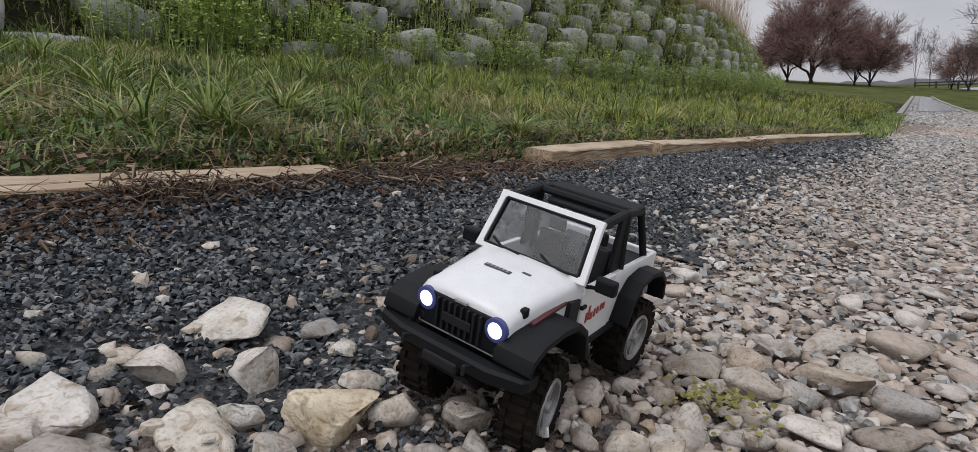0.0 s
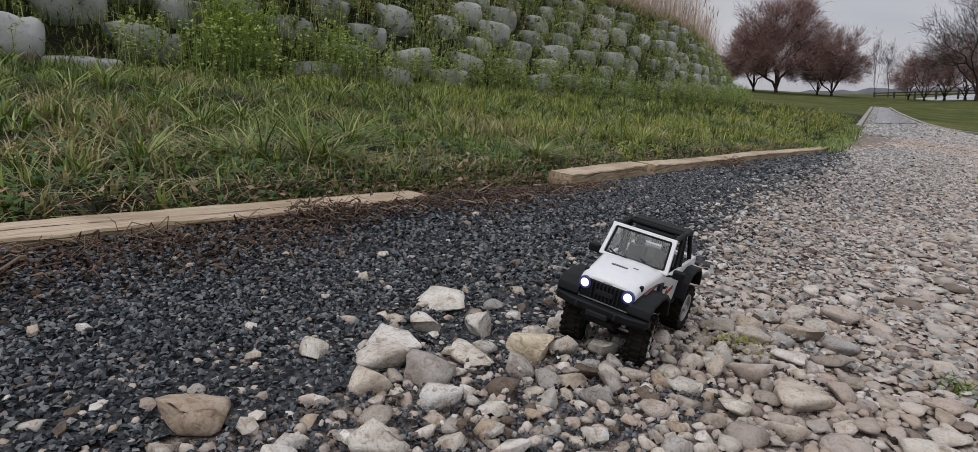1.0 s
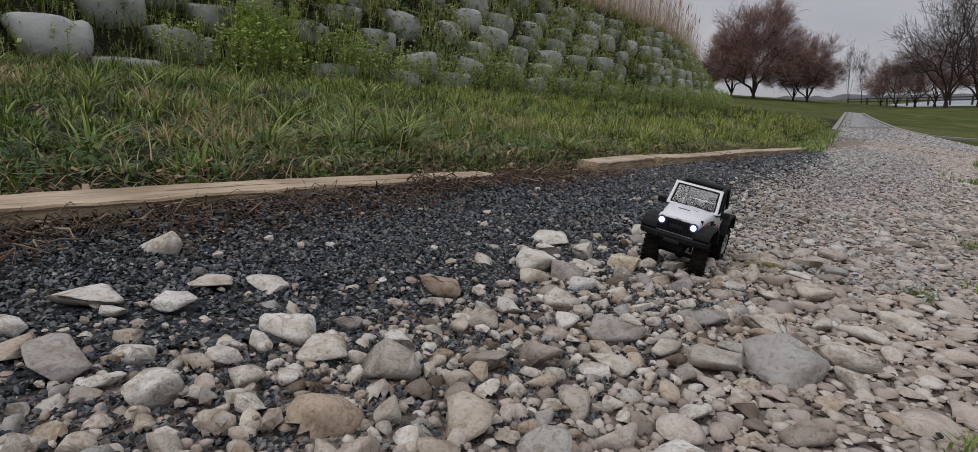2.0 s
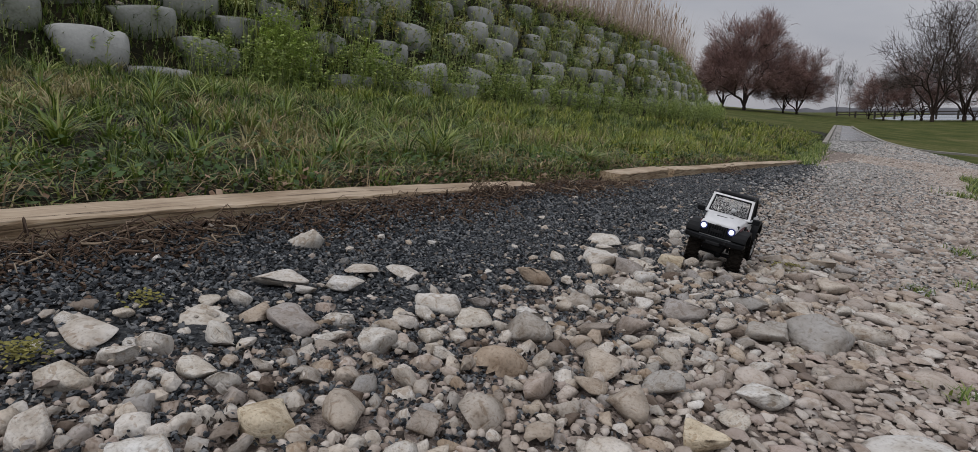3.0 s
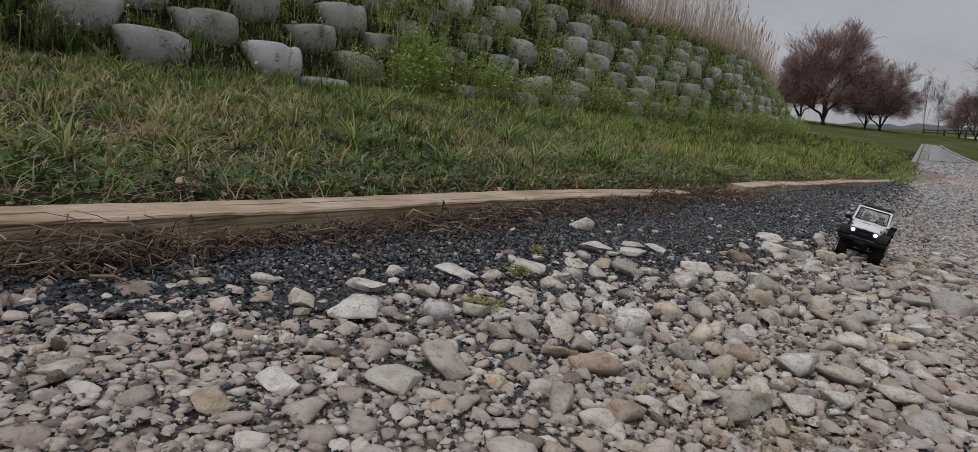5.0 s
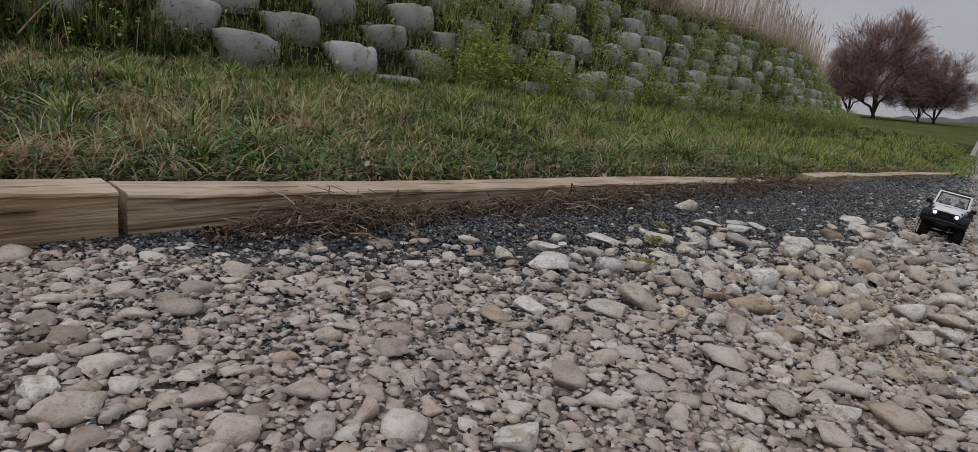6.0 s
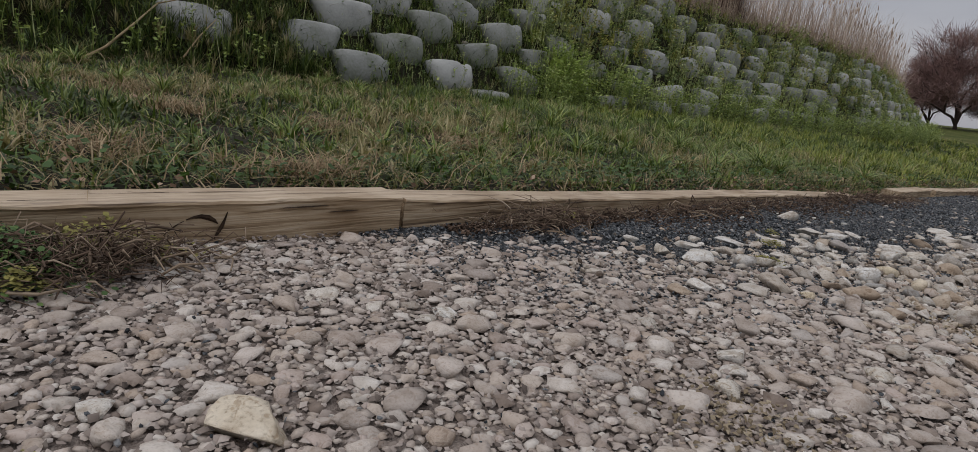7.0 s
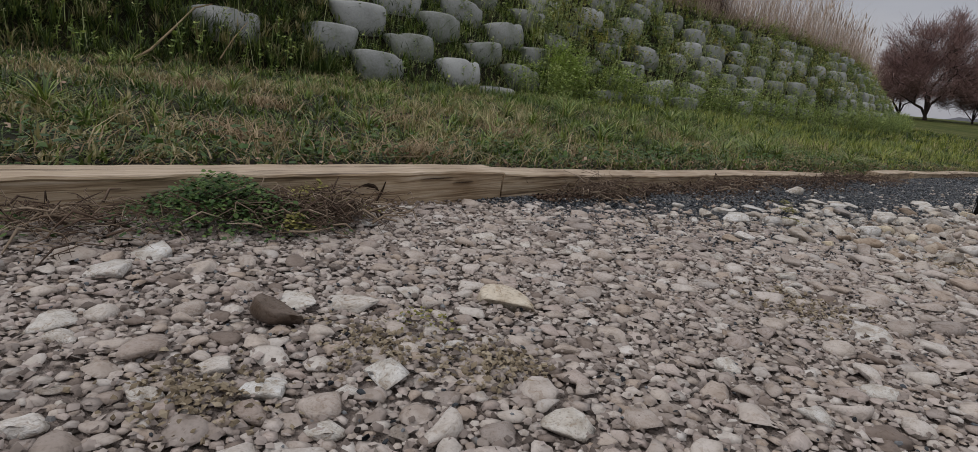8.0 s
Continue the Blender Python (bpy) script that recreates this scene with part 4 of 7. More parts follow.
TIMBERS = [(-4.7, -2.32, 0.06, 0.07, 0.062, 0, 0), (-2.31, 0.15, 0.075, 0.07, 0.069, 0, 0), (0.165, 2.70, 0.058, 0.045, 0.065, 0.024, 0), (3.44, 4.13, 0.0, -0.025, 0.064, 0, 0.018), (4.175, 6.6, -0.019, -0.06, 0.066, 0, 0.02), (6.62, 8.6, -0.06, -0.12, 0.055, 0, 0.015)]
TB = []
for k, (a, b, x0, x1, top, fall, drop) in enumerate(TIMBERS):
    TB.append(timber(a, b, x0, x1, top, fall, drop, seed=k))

M_KNOT = surf("dark_wood_knot", [(0.3, (0.018, 0.012, 0.008)), (0.7, (0.06, 0.038, 0.024))], 60, 0.9, 0.5)


def knot(parent, name, y, z, wy, hz, label):
    """A dark split or knot set just proud of the timber's face."""
    bm = bmesh.new()
    x = float(np.interp(y, [-2.31, 0.15], [0.075, 0.07])) if y < 0.16 else 0.057
    bmesh.ops.create_icosphere(bm, subdivisions=2, radius=1.0, matrix=Matrix.Translation((x + 0.0005, y, z)) @ Matrix.Diagonal((0.0035, wy, hz, 1)))
    part(name, bm, M_KNOT, parent, label)


def crack(parent, name, pts, mat, label):
    """A dark weathered crack on a timber's face: a ribbon of y, z and half width, sunk at its rims."""
    bm = bmesh.new()
    rows = []
    for k, (y, z, w) in enumerate(pts):
        y0, z0, _ = pts[max(k - 1, 0)]
        y1, z1, _ = pts[min(k + 1, len(pts) - 1)]
        d = Vector((y1 - y0, z1 - z0)).normalized()
        x = float(np.interp(y, [-2.31, 0.15], [0.075, 0.07])) + 0.006 * math.sin(2.2 * (y + 2.31) + random.Random(1).uniform(0, 9)) - 0.0012
        rows.append([bm.verts.new((x + e, y - d.y * s * w, z + d.x * s * w)) for s, e in ((-1, -0.002), (0, 0.0012), (1, -0.002))])
    for p, q in zip(rows, rows[1:]):
        for j in (0, 1):
            bm.faces.new((p[j], q[j], q[j + 1], p[j + 1]))
    part(name, bm, mat, parent, label)


crack(TB[1], "knot", [(-0.264, 0.046, 0.0006), (-0.252, 0.0495, 0.0022), (-0.24, 0.0505, 0.0038), (-0.228, 0.0475, 0.0046), (-0.219, 0.042, 0.0032), (-0.213, 0.036, 0.0006)], M_KNOT, "dark lid of a weathered knot")
crack(TB[1], "knot", [(-0.2675, 0.0445, 0.0004), (-0.28, 0.037, 0.0012), (-0.29, 0.03, 0.0013), (-0.298, 0.022, 0.0004)], M_KNOT, "dark rim of a weathered knot")
crack(TB[1], "split", [(-0.1975, 0.056, 0.0004), (-0.201, 0.044, 0.002), (-0.206, 0.032, 0.0034), (-0.213, 0.02, 0.003), (-0.219, 0.01, 0.001)], M_KNOT, "dark split across the grain")
crack(TB[1], "split", [(-0.3, 0.0735, 0.0003), (-0.25, 0.0722, 0.0009), (-0.2, 0.0745, 0.0014), (-0.15, 0.071, 0.0008), (-0.1, 0.0705, 0.0003)], M_KNOT, "dark split under the lip")
knot(TB[1], "split", -0.06, 0.058, 0.05, 0.0012, "dark split in the grain")
knot(TB[1], "split", 0.02, 0.045, 0.035, 0.001, "dark split in the grain")
knot(TB[2], "split", 0.7, 0.022, 0.06, 0.0012, "dark split in the grain")
knot(TB[2], "split", 0.55, 0.012, 0.08, 0.001, "dark split in the grain")
knot(TB[2], "split", 1.35, -0.012, 0.07, 0.0012, "dark split in the grain")


def top_crack(parent, y, x, length, width):
    """A dark drying crack along a timber's top."""
    bm = bmesh.new()
    q = random.Random(int(abs(y) * 100))
    rows = []
    for k in range(9):
        u = k / 8
        yy, w = y + length * u, width * math.sin(math.pi * u) + 0.0002
        z = float(road_z(yy)) + TOPS[parent.name](yy) + 0.0006
        xx = x + q.uniform(-0.002, 0.002)
        rows.append([bm.verts.new((xx + s * w, yy, z)) for s in (-1, 1)])
    for a, b in zip(rows, rows[1:]):
        bm.faces.new((a[0], b[0], b[1], a[1]))
    part("split", bm, M_KNOT, parent, "dark drying crack in the top")


TOPS = {TB[1].name: lambda y: 0.069 + 0.004 * math.sin(y * 3 + random.Random(1).uniform(0, 9)), TB[2].name: lambda y: 0.065 - 0.024 * (y - 0.165) / 2.535 + 0.004 * math.sin(y * 3 + random.Random(2).uniform(0, 9))}
for k, y, x, ln, w in ((1, -1.0, 0.02, 0.3, 0.0012), (1, -0.62, 0.045, 0.22, 0.001), (1, -0.42, 0.012, 0.35, 0.0013), (1, -0.1, 0.035, 0.2, 0.001), (2, 0.25, 0.02, 0.3, 0.0011), (2, 0.7, 0.0, 0.45, 0.0013), (2, 1.2, 0.03, 0.3, 0.0011), (2, 1.65, 0.01, 0.4, 0.0012), (2, 2.1, 0.025, 0.35, 0.0012)):
    top_crack(TB[k], y, x, ln, w)


# ---- grass and plants ----
def blades(name, x, y, z, height, width, bend, r, mat, label, category, segs=3, lean=None, aim=None):
    """Curved tapering blades, joined into one mesh."""
    n = len(x)
    a = r.uniform(0, 2 * np.pi, n)
    if lean is not None:
        a = np.where(r.uniform(0, 1, n) < 0.5, lean + r.normal(0, 0.9, n), a)
    if aim is not None:
        a = aim
    dx, dy = np.cos(a), np.sin(a)
    t = np.linspace(0, 1, segs + 1)
    w = width[:, None] * np.array([1.0, 0.85, 0.55, 0.0] if segs == 3 else [1.0, 0.7, 0.0])[None]
    out = (bend * height)[:, None] * t[None] ** 2
    up = height[:, None] * (t[None] - 0.35 * np.minimum(bend, 1.3)[:, None] * t[None] ** 2)
    cx, cy, cz = x[:, None] + dx[:, None] * out, y[:, None] + dy[:, None] * out, z[:, None] + up
    L = np.stack([cx - dy[:, None] * w / 2, cy + dx[:, None] * w / 2, cz], -1)
    R = np.stack([cx + dy[:, None] * w / 2, cy - dx[:, None] * w / 2, cz], -1)
    v = np.concatenate([L[:, :segs], R[:, :segs], L[:, segs:]], 1)
    k = 2 * segs + 1
    f = []
    for s in range(segs - 1):
        f += [(s, segs + s, segs + s + 1), (s, segs + s + 1, s + 1)]
    f.append((segs - 1, 2 * segs - 1, 2 * segs))
    f = np.array(f)[None] + (np.arange(n) * k)[:, None, None]
    o = new(name, np_mesh(name, v.reshape(-1, 3), f.reshape(-1, 3), mat))
    return tagged(o, label, category, kind="stuff")


def verge_points(n, y0, y1, r, d0=0.09):
    y = r.uniform(y0, y1, n)
    span = kerb_x(y) - d0 - wall_foot(y)
    x = wall_foot(y) + span * r.uniform(0, 1, n) ** 0.85
    return x, y


r = np.random.default_rng(21)


def tufts(name, cx, cy, foot, per, height, spread, wid, r, mat, label, segs=2, arch=0.35):
    """Tufts of blades that arch outwards from their middles, with hollows between."""
    n = len(cx)
    m = r.integers(per // 2, per * 3 // 2, n)
    i = np.repeat(np.arange(n), m)
    a = r.uniform(0, 2 * np.pi, len(i))
    q = np.abs(r.normal(0, 0.6, len(i)))
    x, y = cx[i] + np.cos(a) * q * spread[i], cy[i] + np.sin(a) * q * spread[i]
    h = height[i] * r.uniform(0.45, 1.05, len(i)) * (1.1 - 0.25 * np.minimum(q, 2))
    bend = np.clip(arch + 0.9 * q + r.normal(0, 0.35, len(i)), 0.1, 2.6)
    return blades(name, x, y, foot(x, y, i), h, wid * r.uniform(0.5, 1.5, len(i)), bend, r, mat, label, "grass", segs, aim=a + r.normal(0, 0.5, len(i)))


def lawn(n, y0, y1, wid, per, big=1.0, green=M_GRASS):
    """The verge between y0 and y1: a low dark sward, and green, olive and sere tufts on it."""
    k = n * 7
    x, y = verge_points(k, y0, y1, r)
    blades("verge_sward", x, y, ground_z(x, y) - 0.004, r.uniform(0.012, 0.045, k) * big, r.uniform(0.6, 1.4, k) * wid * 1.2, r.uniform(0.3, 2.0, k), r, M_DEEP, "low dense dark green sward of the verge", "grass", 2)
    x, y = verge_points(n, y0, y1, r)
    patch = fbm(x, y, 1.9, 9) + 0.5 * fbm(x, y, 5.3, 4) + r.normal(0, 0.35, n)
    sere = patch > np.interp(y, [-1.0, 1.8, 3.2, 6.0], [0.08, 0.25, 0.62, 0.85])
    deep = ~sere & (patch < np.interp(y, [0.0, 3.0], [-0.2, -0.35]))
    d = kerb_x(y) - x
    h = (0.035 + 0.085 * (0.5 + 0.5 * fbm(x, y, 3.7, 7)) * r.uniform(0.4, 1.2, n)) * np.interp(y, [0.0, 2.2], [0.85, 1.2]) * (0.5 + 0.5 * smoothstep(0.08, 0.6, d)) * big
    for sel, mat, name, label in ((sere, M_SERE, "sere_grass", "straw-coloured dying grass tufts on the verge"), (deep, M_DEEP, "deep_grass", "dark green grass tufts on the verge"),
                                  (~sere & ~deep, green, "verge_grass", "uneven olive-green grass tufts on the verge")):
        m = int(sel.sum())
        tufts(name, x[sel], y[sel], lambda p, q, i: ground_z(p, q) - 0.004, per, h[sel], r.uniform(0.018, 0.05, m) * big, wid, r, mat, label)


lawn(3400, -2.2, 4.2, 0.0068, 19)
lawn(1700, 4.2, 9.0, 0.0095, 18, 1.25, M_MEADOW)
lawn(900, 9.0, 22.0, 0.016, 16, 1.6, M_MEADOW)

# low leafy edge along the back of the timbers
n = 12000
y = r.uniform(-2.2, 8, n)
x = kerb_x(y) - 0.1 - np.where(r.uniform(0, 1, n) < 0.4, r.uniform(0, 0.06, n), r.uniform(0, 0.3, n))
blades("kerb_grass", x, y, ground_z(x, y) - 0.003, r.uniform(0.02, 0.06, n), r.uniform(0.003, 0.007, n), r.uniform(0.4, 2.0, n), r, M_DEEP, "short dark grass along the back of the timbers", "grass", 2)

# grass that closes over the end of the timbers towards the far edging
n = 2600
y = r.uniform(8.2, 17.5, n)
x = kerb_x(y) - 0.06 + r.normal(0, 0.09, n)
blades("edge_grass", x, y, road_z(y) - 0.01, r.uniform(0.05, 0.14, n), r.uniform(0.008, 0.016, n), r.uniform(0.3, 1.6, n), r, M_GRASS, "rough grass along the edge of the far path", "grass", 2)

# coarse tall tussocks, thicker where the verge is lush
n = 170
y = r.uniform(-1.8, 10, n)
x = wall_foot(y) + (kerb_x(y) - 0.4 - wall_foot(y)) * r.uniform(0, 1, n)
tufts("grass_tussocks", x, y, lambda p, q, i: ground_z(p, q), 46, r.uniform(0.11, 0.2, n) * np.interp(y, [0, 2.5], [0.75, 1.15]), r.uniform(0.03, 0.06, n), 0.006, r, M_GRASS, "tall arching tussocks of coarse green grass", 3, 0.9)
cat = np.concatenate
TUSSOCKS = np.array([(-0.33, 2.68), (-0.6, 2.5), (-0.67, 3.05), (-0.25, 3.6), (-1.3, 1.7)])
for x0, y0 in TUSSOCKS:
    tus = tagged(new("grass_tussock"), "large arching dark green tussock of coarse grass", "grass tussock", "large tussocks of the verge")
    for per, mat, name, arch in ((110, M_GRASS, "tuft", 0.9), (55, M_SERE, "thatch", 1.2)):
        o = tufts(name, np.array([x0]), np.array([y0]), lambda p, q, i: ground_z(p, q), per, r.uniform(0.1, 0.15, 1), r.uniform(0.05, 0.09, 1), 0.005, r, mat, "", 3, arch)
        o.parent = tus
        for key in ("category", "kind"):
            if key in o:
                del o[key]

# sandy bare patches with dead stems
for k, (x0, y0, rx, ry) in enumerate(((-1.62, 0.0, 0.2, 0.13), (-1.12, 0.05, 0.12, 0.09), (-0.45, -0.3, 0.16, 0.1), (-0.98, 0.5, 0.14, 0.1), (-0.21, 0.07, 0.08, 0.14), (-0.7, 0.92, 0.12, 0.1))):
    n = 320
    x, y = r.normal(x0, rx * 0.6, n), r.normal(y0, ry * 0.6, n)
    blades("dead_patch", x, y, ground_z(x, y) + 0.012, r.uniform(0.03, 0.085, n), r.uniform(0.002, 0.004, n), r.uniform(0.8, 2.6, n), r, M_STRAW, "sandy brown patch of dead matted grass", "dry grass", 2)

# straw lying at the kerb and in the verge
n = 3400
y = r.uniform(-2, 8, n)
x = kerb_x(y) - 0.1 - np.abs(r.normal(0, 0.07, n))
blades("kerb_straw", x, y, ground_z(x, y) + 0.006, r.uniform(0.02, 0.055, n), r.uniform(0.002, 0.0045, n), r.uniform(1.5, 3.5, n), r, M_STRAW, "dry straw along the back of the timbers", "dry grass", 2)
n = 9000
x, y = verge_points(n, -2.2, 9, r)
ok = fbm(x, y, 1.7, 13) > np.interp(y, [0, 2, 4, 7], [-0.45, -0.3, -0.1, 0.3])
x, y = x[ok], y[ok]
n = len(x)
blades("verge_straw", x, y, ground_z(x, y) + 0.015, r.uniform(0.03, 0.11, n), r.uniform(0.0018, 0.0036, n), r.uniform(0.8, 2.6, n), r, M_STRAW, "dead straw-coloured blades in the verge grass", "dry grass", 3)

# grass and stalks on the planted wall
n = 22000
y, s = cat([r.uniform(-3, 4, 12000), r.uniform(4, 24, n - 12000)]), r.uniform(0, 1.05, n)
p = wall_point(y, s)
blades("wall_grass", p[:, 0] + 0.03, p[:, 1], p[:, 2], r.uniform(0.05, 0.15, n), r.uniform(0.005, 0.011, n), r.uniform(0.3, 1.6, n), r, M_DEEP, "wild grass growing between the wall blocks", "grass", 2, 0.0)


def wall_tufts(name, y, s, out, per, height, wid, mat, label):
    p = wall_point(y, s)
    p[:, 0] += out
    tufts(name, p[:, 0], p[:, 1], lambda x, yy, i: p[i, 2] - 0.01 + 1.1 * np.clip(p[i, 0] - x, -0.03, 0.05), per, height, r.uniform(0.02, 0.05, len(y)), wid, r, mat, label)


n = 1700
y, s = r.uniform(-3, 1.5, n), r.uniform(0, 0.9, n)
wall_tufts("wall_tufts", y, s, r.uniform(0.03, 0.13, n), 22, r.uniform(0.07, 0.19, n), 0.0055, M_DEEP, "dark grass tufts overgrowing the low wall")
n = 420
y, s = r.uniform(-3, 1.6, n), r.uniform(0, 0.9, n)
wall_tufts("wall_tufts", y, s, r.uniform(0.05, 0.14, n), 22, r.uniform(0.06, 0.16, n), 0.0055, M_SERE, "straw-coloured grass tufts overgrowing the low wall")
n = 600
y, s = r.uniform(1.4, 4.2, n), r.uniform(0, 0.9, n)
wall_tufts("wall_tufts", y, s, r.uniform(0.0, 0.05, n), 20, r.uniform(0.05, 0.12, n), 0.0055, M_GRASS, "grass tufts in the joints of the wall")
n = 900
y, s = 4.0 + 16 * r.uniform(0, 1, n) ** 1.2, r.uniform(0, 1.0, n)
wall_tufts("wall_tufts", y, s, r.uniform(0.0, 0.1, n), 16, r.uniform(0.08, 0.22, n), 0.009, M_MEADOW, "grass tufts overgrowing the wall blocks")
n = 3000
y, s = r.uniform(-3, 14, n), r.uniform(0, 1.0, n)
p = wall_point(y, s)
blades("wall_straw", p[:, 0] + 0.04, p[:, 1], p[:, 2], r.uniform(0.06, 0.2, n), r.uniform(0.003, 0.006, n), r.uniform(0.6, 2.0, n), r, M_SERE, "dead grass hanging between the wall blocks", "dry grass", 2, 0.0)


def weeds(name, y, s, height, leaves, size, r, mat, label, top_only=False, out=0.04, stem=0.002):
    """Upright stalks with small leaves along them, or with a flat leafy head."""
    n = len(y)
    p = wall_point(y, s)
    p[:, 0] += out
    a = r.uniform(0, 6.28, (n, leaves))
    t = r.uniform(0.9, 1.02, (n, leaves)) if top_only else r.uniform(0.25, 1.0, (n, leaves)) ** 0.7
    rad = size * r.uniform(0.5, 1.6, (n, leaves))
    lean = r.normal(0, 0.12, (n, 2))
    base = p[:, None, :] + np.stack([lean[:, [0]] * height[:, None] * t + 0.08 * height[:, None] * t, lean[:, [1]] * height[:, None] * t, height[:, None] * t], -1)
    d = np.stack([np.cos(a), np.sin(a), r.uniform(-0.2, 0.7, (n, leaves))], -1)
    side = np.stack([-np.sin(a), np.cos(a), r.normal(0, 0.4, (n, leaves))], -1)
    L = rad[..., None]
    v = np.stack([base, base + d * L * 0.6 + side * L * 0.38, base + d * L * 1.3, base + d * L * 0.6 - side * L * 0.38], 2)
    v = v.reshape(-1, 3)
    f = np.arange(len(v)).reshape(-1, 4)
    q0, q1 = p, p + np.stack([lean[:, 0] * height + 0.08 * height, lean[:, 1] * height, height], -1)
    off = np.array([0.0, stem, 0])
    v2 = np.stack([q0 - off, q0 + off, q1 + off * 0.5, q1 - off * 0.5], 1).reshape(-1, 3)
    f2 = np.arange(len(v2)).reshape(-1, 4) + len(v)
    o = new(name, np_mesh(name, cat([v, v2]), cat([f, f2]), mat))
    return tagged(o, label, "weeds", kind="" if name == "spurge_clump" else "stuff")


def patchy(y, s, k, level):
    """Where a plant grows in patches on the wall."""
    return fbm(y, s * 2.5, 1.6, k) + 0.6 * fbm(y, s * 2.5, 4.7, k + 1) + r.normal(0, 0.22, len(y)) > level


n = 9000
y, s = r.uniform(-3, 22, n), r.uniform(0.0, 1.0, n)
ok = patchy(y, s, 17, 0.12) & (r.uniform(0, 1, n) < np.interp(y, [1.0, 3.5, 4.2, 9], [0.03, 0.15, 0.55, 0.8]))
y, s = y[ok], s[ok]
weeds("wall_weeds", y, s, r.uniform(0.06, 0.22, len(y)) * np.interp(y, [4, 10], [1, 1.3]), 13, 0.019, r, M_LEAF, "leafy green weeds hanging over the wall blocks")
n = 3600
y, s = 3.8 + 17 * r.uniform(0, 1, n) ** 1.2, r.uniform(0.0, 0.85, n)
ok = patchy(y, s, 31, 0.05)
y, s = y[ok], s[ok]
weeds("creeping_weeds", y, s, r.uniform(0.03, 0.12, len(y)), 12, 0.024, r, M_CREEPER, "dark green creeping leaves between the wall blocks", out=r.uniform(0.02, 0.14, len(y)))
n = 4300
y, s = cat([3.9 + 11 * r.uniform(0, 1, n - 90) ** 1.15, r.uniform(-1, 3.9, 90)]), r.uniform(0.02, 0.85, n)
ok = patchy(y, s, 5, -0.25) & (r.uniform(0, 1, n) < np.interp(y, [6, 10], [1.0, 0.5]))
y, s = y[ok], s[ok]
n = len(y)
weeds("flower_stalks", y, s, r.uniform(0.12, 0.3, n), 16, 0.012, r, M_STALK, "upright weed stalks with small pale heads", True, r.uniform(0.03, 0.13, n), 0.0028)
n = 1500
y, s = 4.3 + 15 * r.uniform(0, 1, n) ** 1.3, r.uniform(0.35, 1.0, n)
ok = patchy(y, s, 9, 0.0)
y, s = y[ok], s[ok]
weeds("hanging_weeds", y, s, r.uniform(0.06, 0.2, len(y)), 15, 0.017, r, M_OLIVE, "yellow-olive weeds hanging in front of the blocks", out=r.uniform(0.06, 0.16, len(y)))
n = 2300
y, s = cat([r.uniform(3.3, 22, n - 60), r.uniform(-2.5, 1.2, 60)]), r.uniform(-0.02, 0.14, n)
weeds("foot_weeds", y, s, r.uniform(0.08, 0.28, n) * np.interp(y, [4, 6], [1.0, 1.3]), 17, 0.016, r, M_LEAF, "leafy green weeds along the foot of the wall", out=r.uniform(0.05, 0.3, n))
# scraps of leaf and stem in the joints of the open blocks
n = 1500
y, s = r.uniform(1.2, 4.2, n), r.uniform(0, 0.9, n)
weeds("joint_weeds", y, s, r.uniform(0.03, 0.1, n), 9, 0.008, r, M_STALK, "small pale weeds in the joints of the wall", out=r.uniform(0.0, 0.06, n))
n = 900
y, s = r.uniform(-2, 4.2, n), r.uniform(0, 0.9, n)
weeds("joint_weeds", y, s, r.uniform(0.03, 0.1, n), 10, 0.013, r, M_CREEPER, "dark low weeds in the joints of the wall", out=r.uniform(0.0, 0.1, n))
n = 160
y, s = r.uniform(-2.5, 1.3, n), r.uniform(0.05, 0.8, n)
weeds("seed_stalks", y, s, r.uniform(0.12, 0.26, n), 5, 0.012, r, M_STALK, "thin weed stalks with pale seed heads", True, r.uniform(0.05, 0.15, n))
for yc, sc, m in ((4.15, 0.1, 150), (4.35, 0.12, 90), (5.1, 0.08, 40)):
    m = m * 2 // 3
    y, s = r.normal(yc, 0.095, 2 * m), np.clip(r.normal(sc, 0.06, 2 * m), 0, 1)
    weeds("spurge_clump", y, s, r.uniform(0.14, 0.33, 2 * m), 22, 0.012, r, M_BRIGHT, "bright yellow-green spurge clump at the wall", True)
    weeds("spurge_clump", y[:m], s[:m], r.uniform(0.12, 0.3, m), 12, 0.012, r, M_BRIGHT, "bright yellow-green spurge clump at the wall")

# dead reeds along the crown of the bank
n = 4600
y = r.uniform(4.5, 22, n)
s = 1.0 + np.abs(r.normal(0, 0.15, n))
p = wall_point(y, s)
tall = (0.6 + 0.8 * (0.5 + 0.5 * fbm(y, s, 1.9, 23))) * r.uniform(0.5, 1.15, n) * np.interp(y, [4, 8, 11, 19, 24], [0.75, 1.1, 1.35, 1.35, 0.6])
blades("dead_reeds", p[:, 0], p[:, 1], p[:, 2] - 0.03, tall, r.uniform(0.004, 0.009, n), r.uniform(0.02, 0.55, n), r, M_REED, "tall dead brown reeds on top of the bank", "reeds", 3)


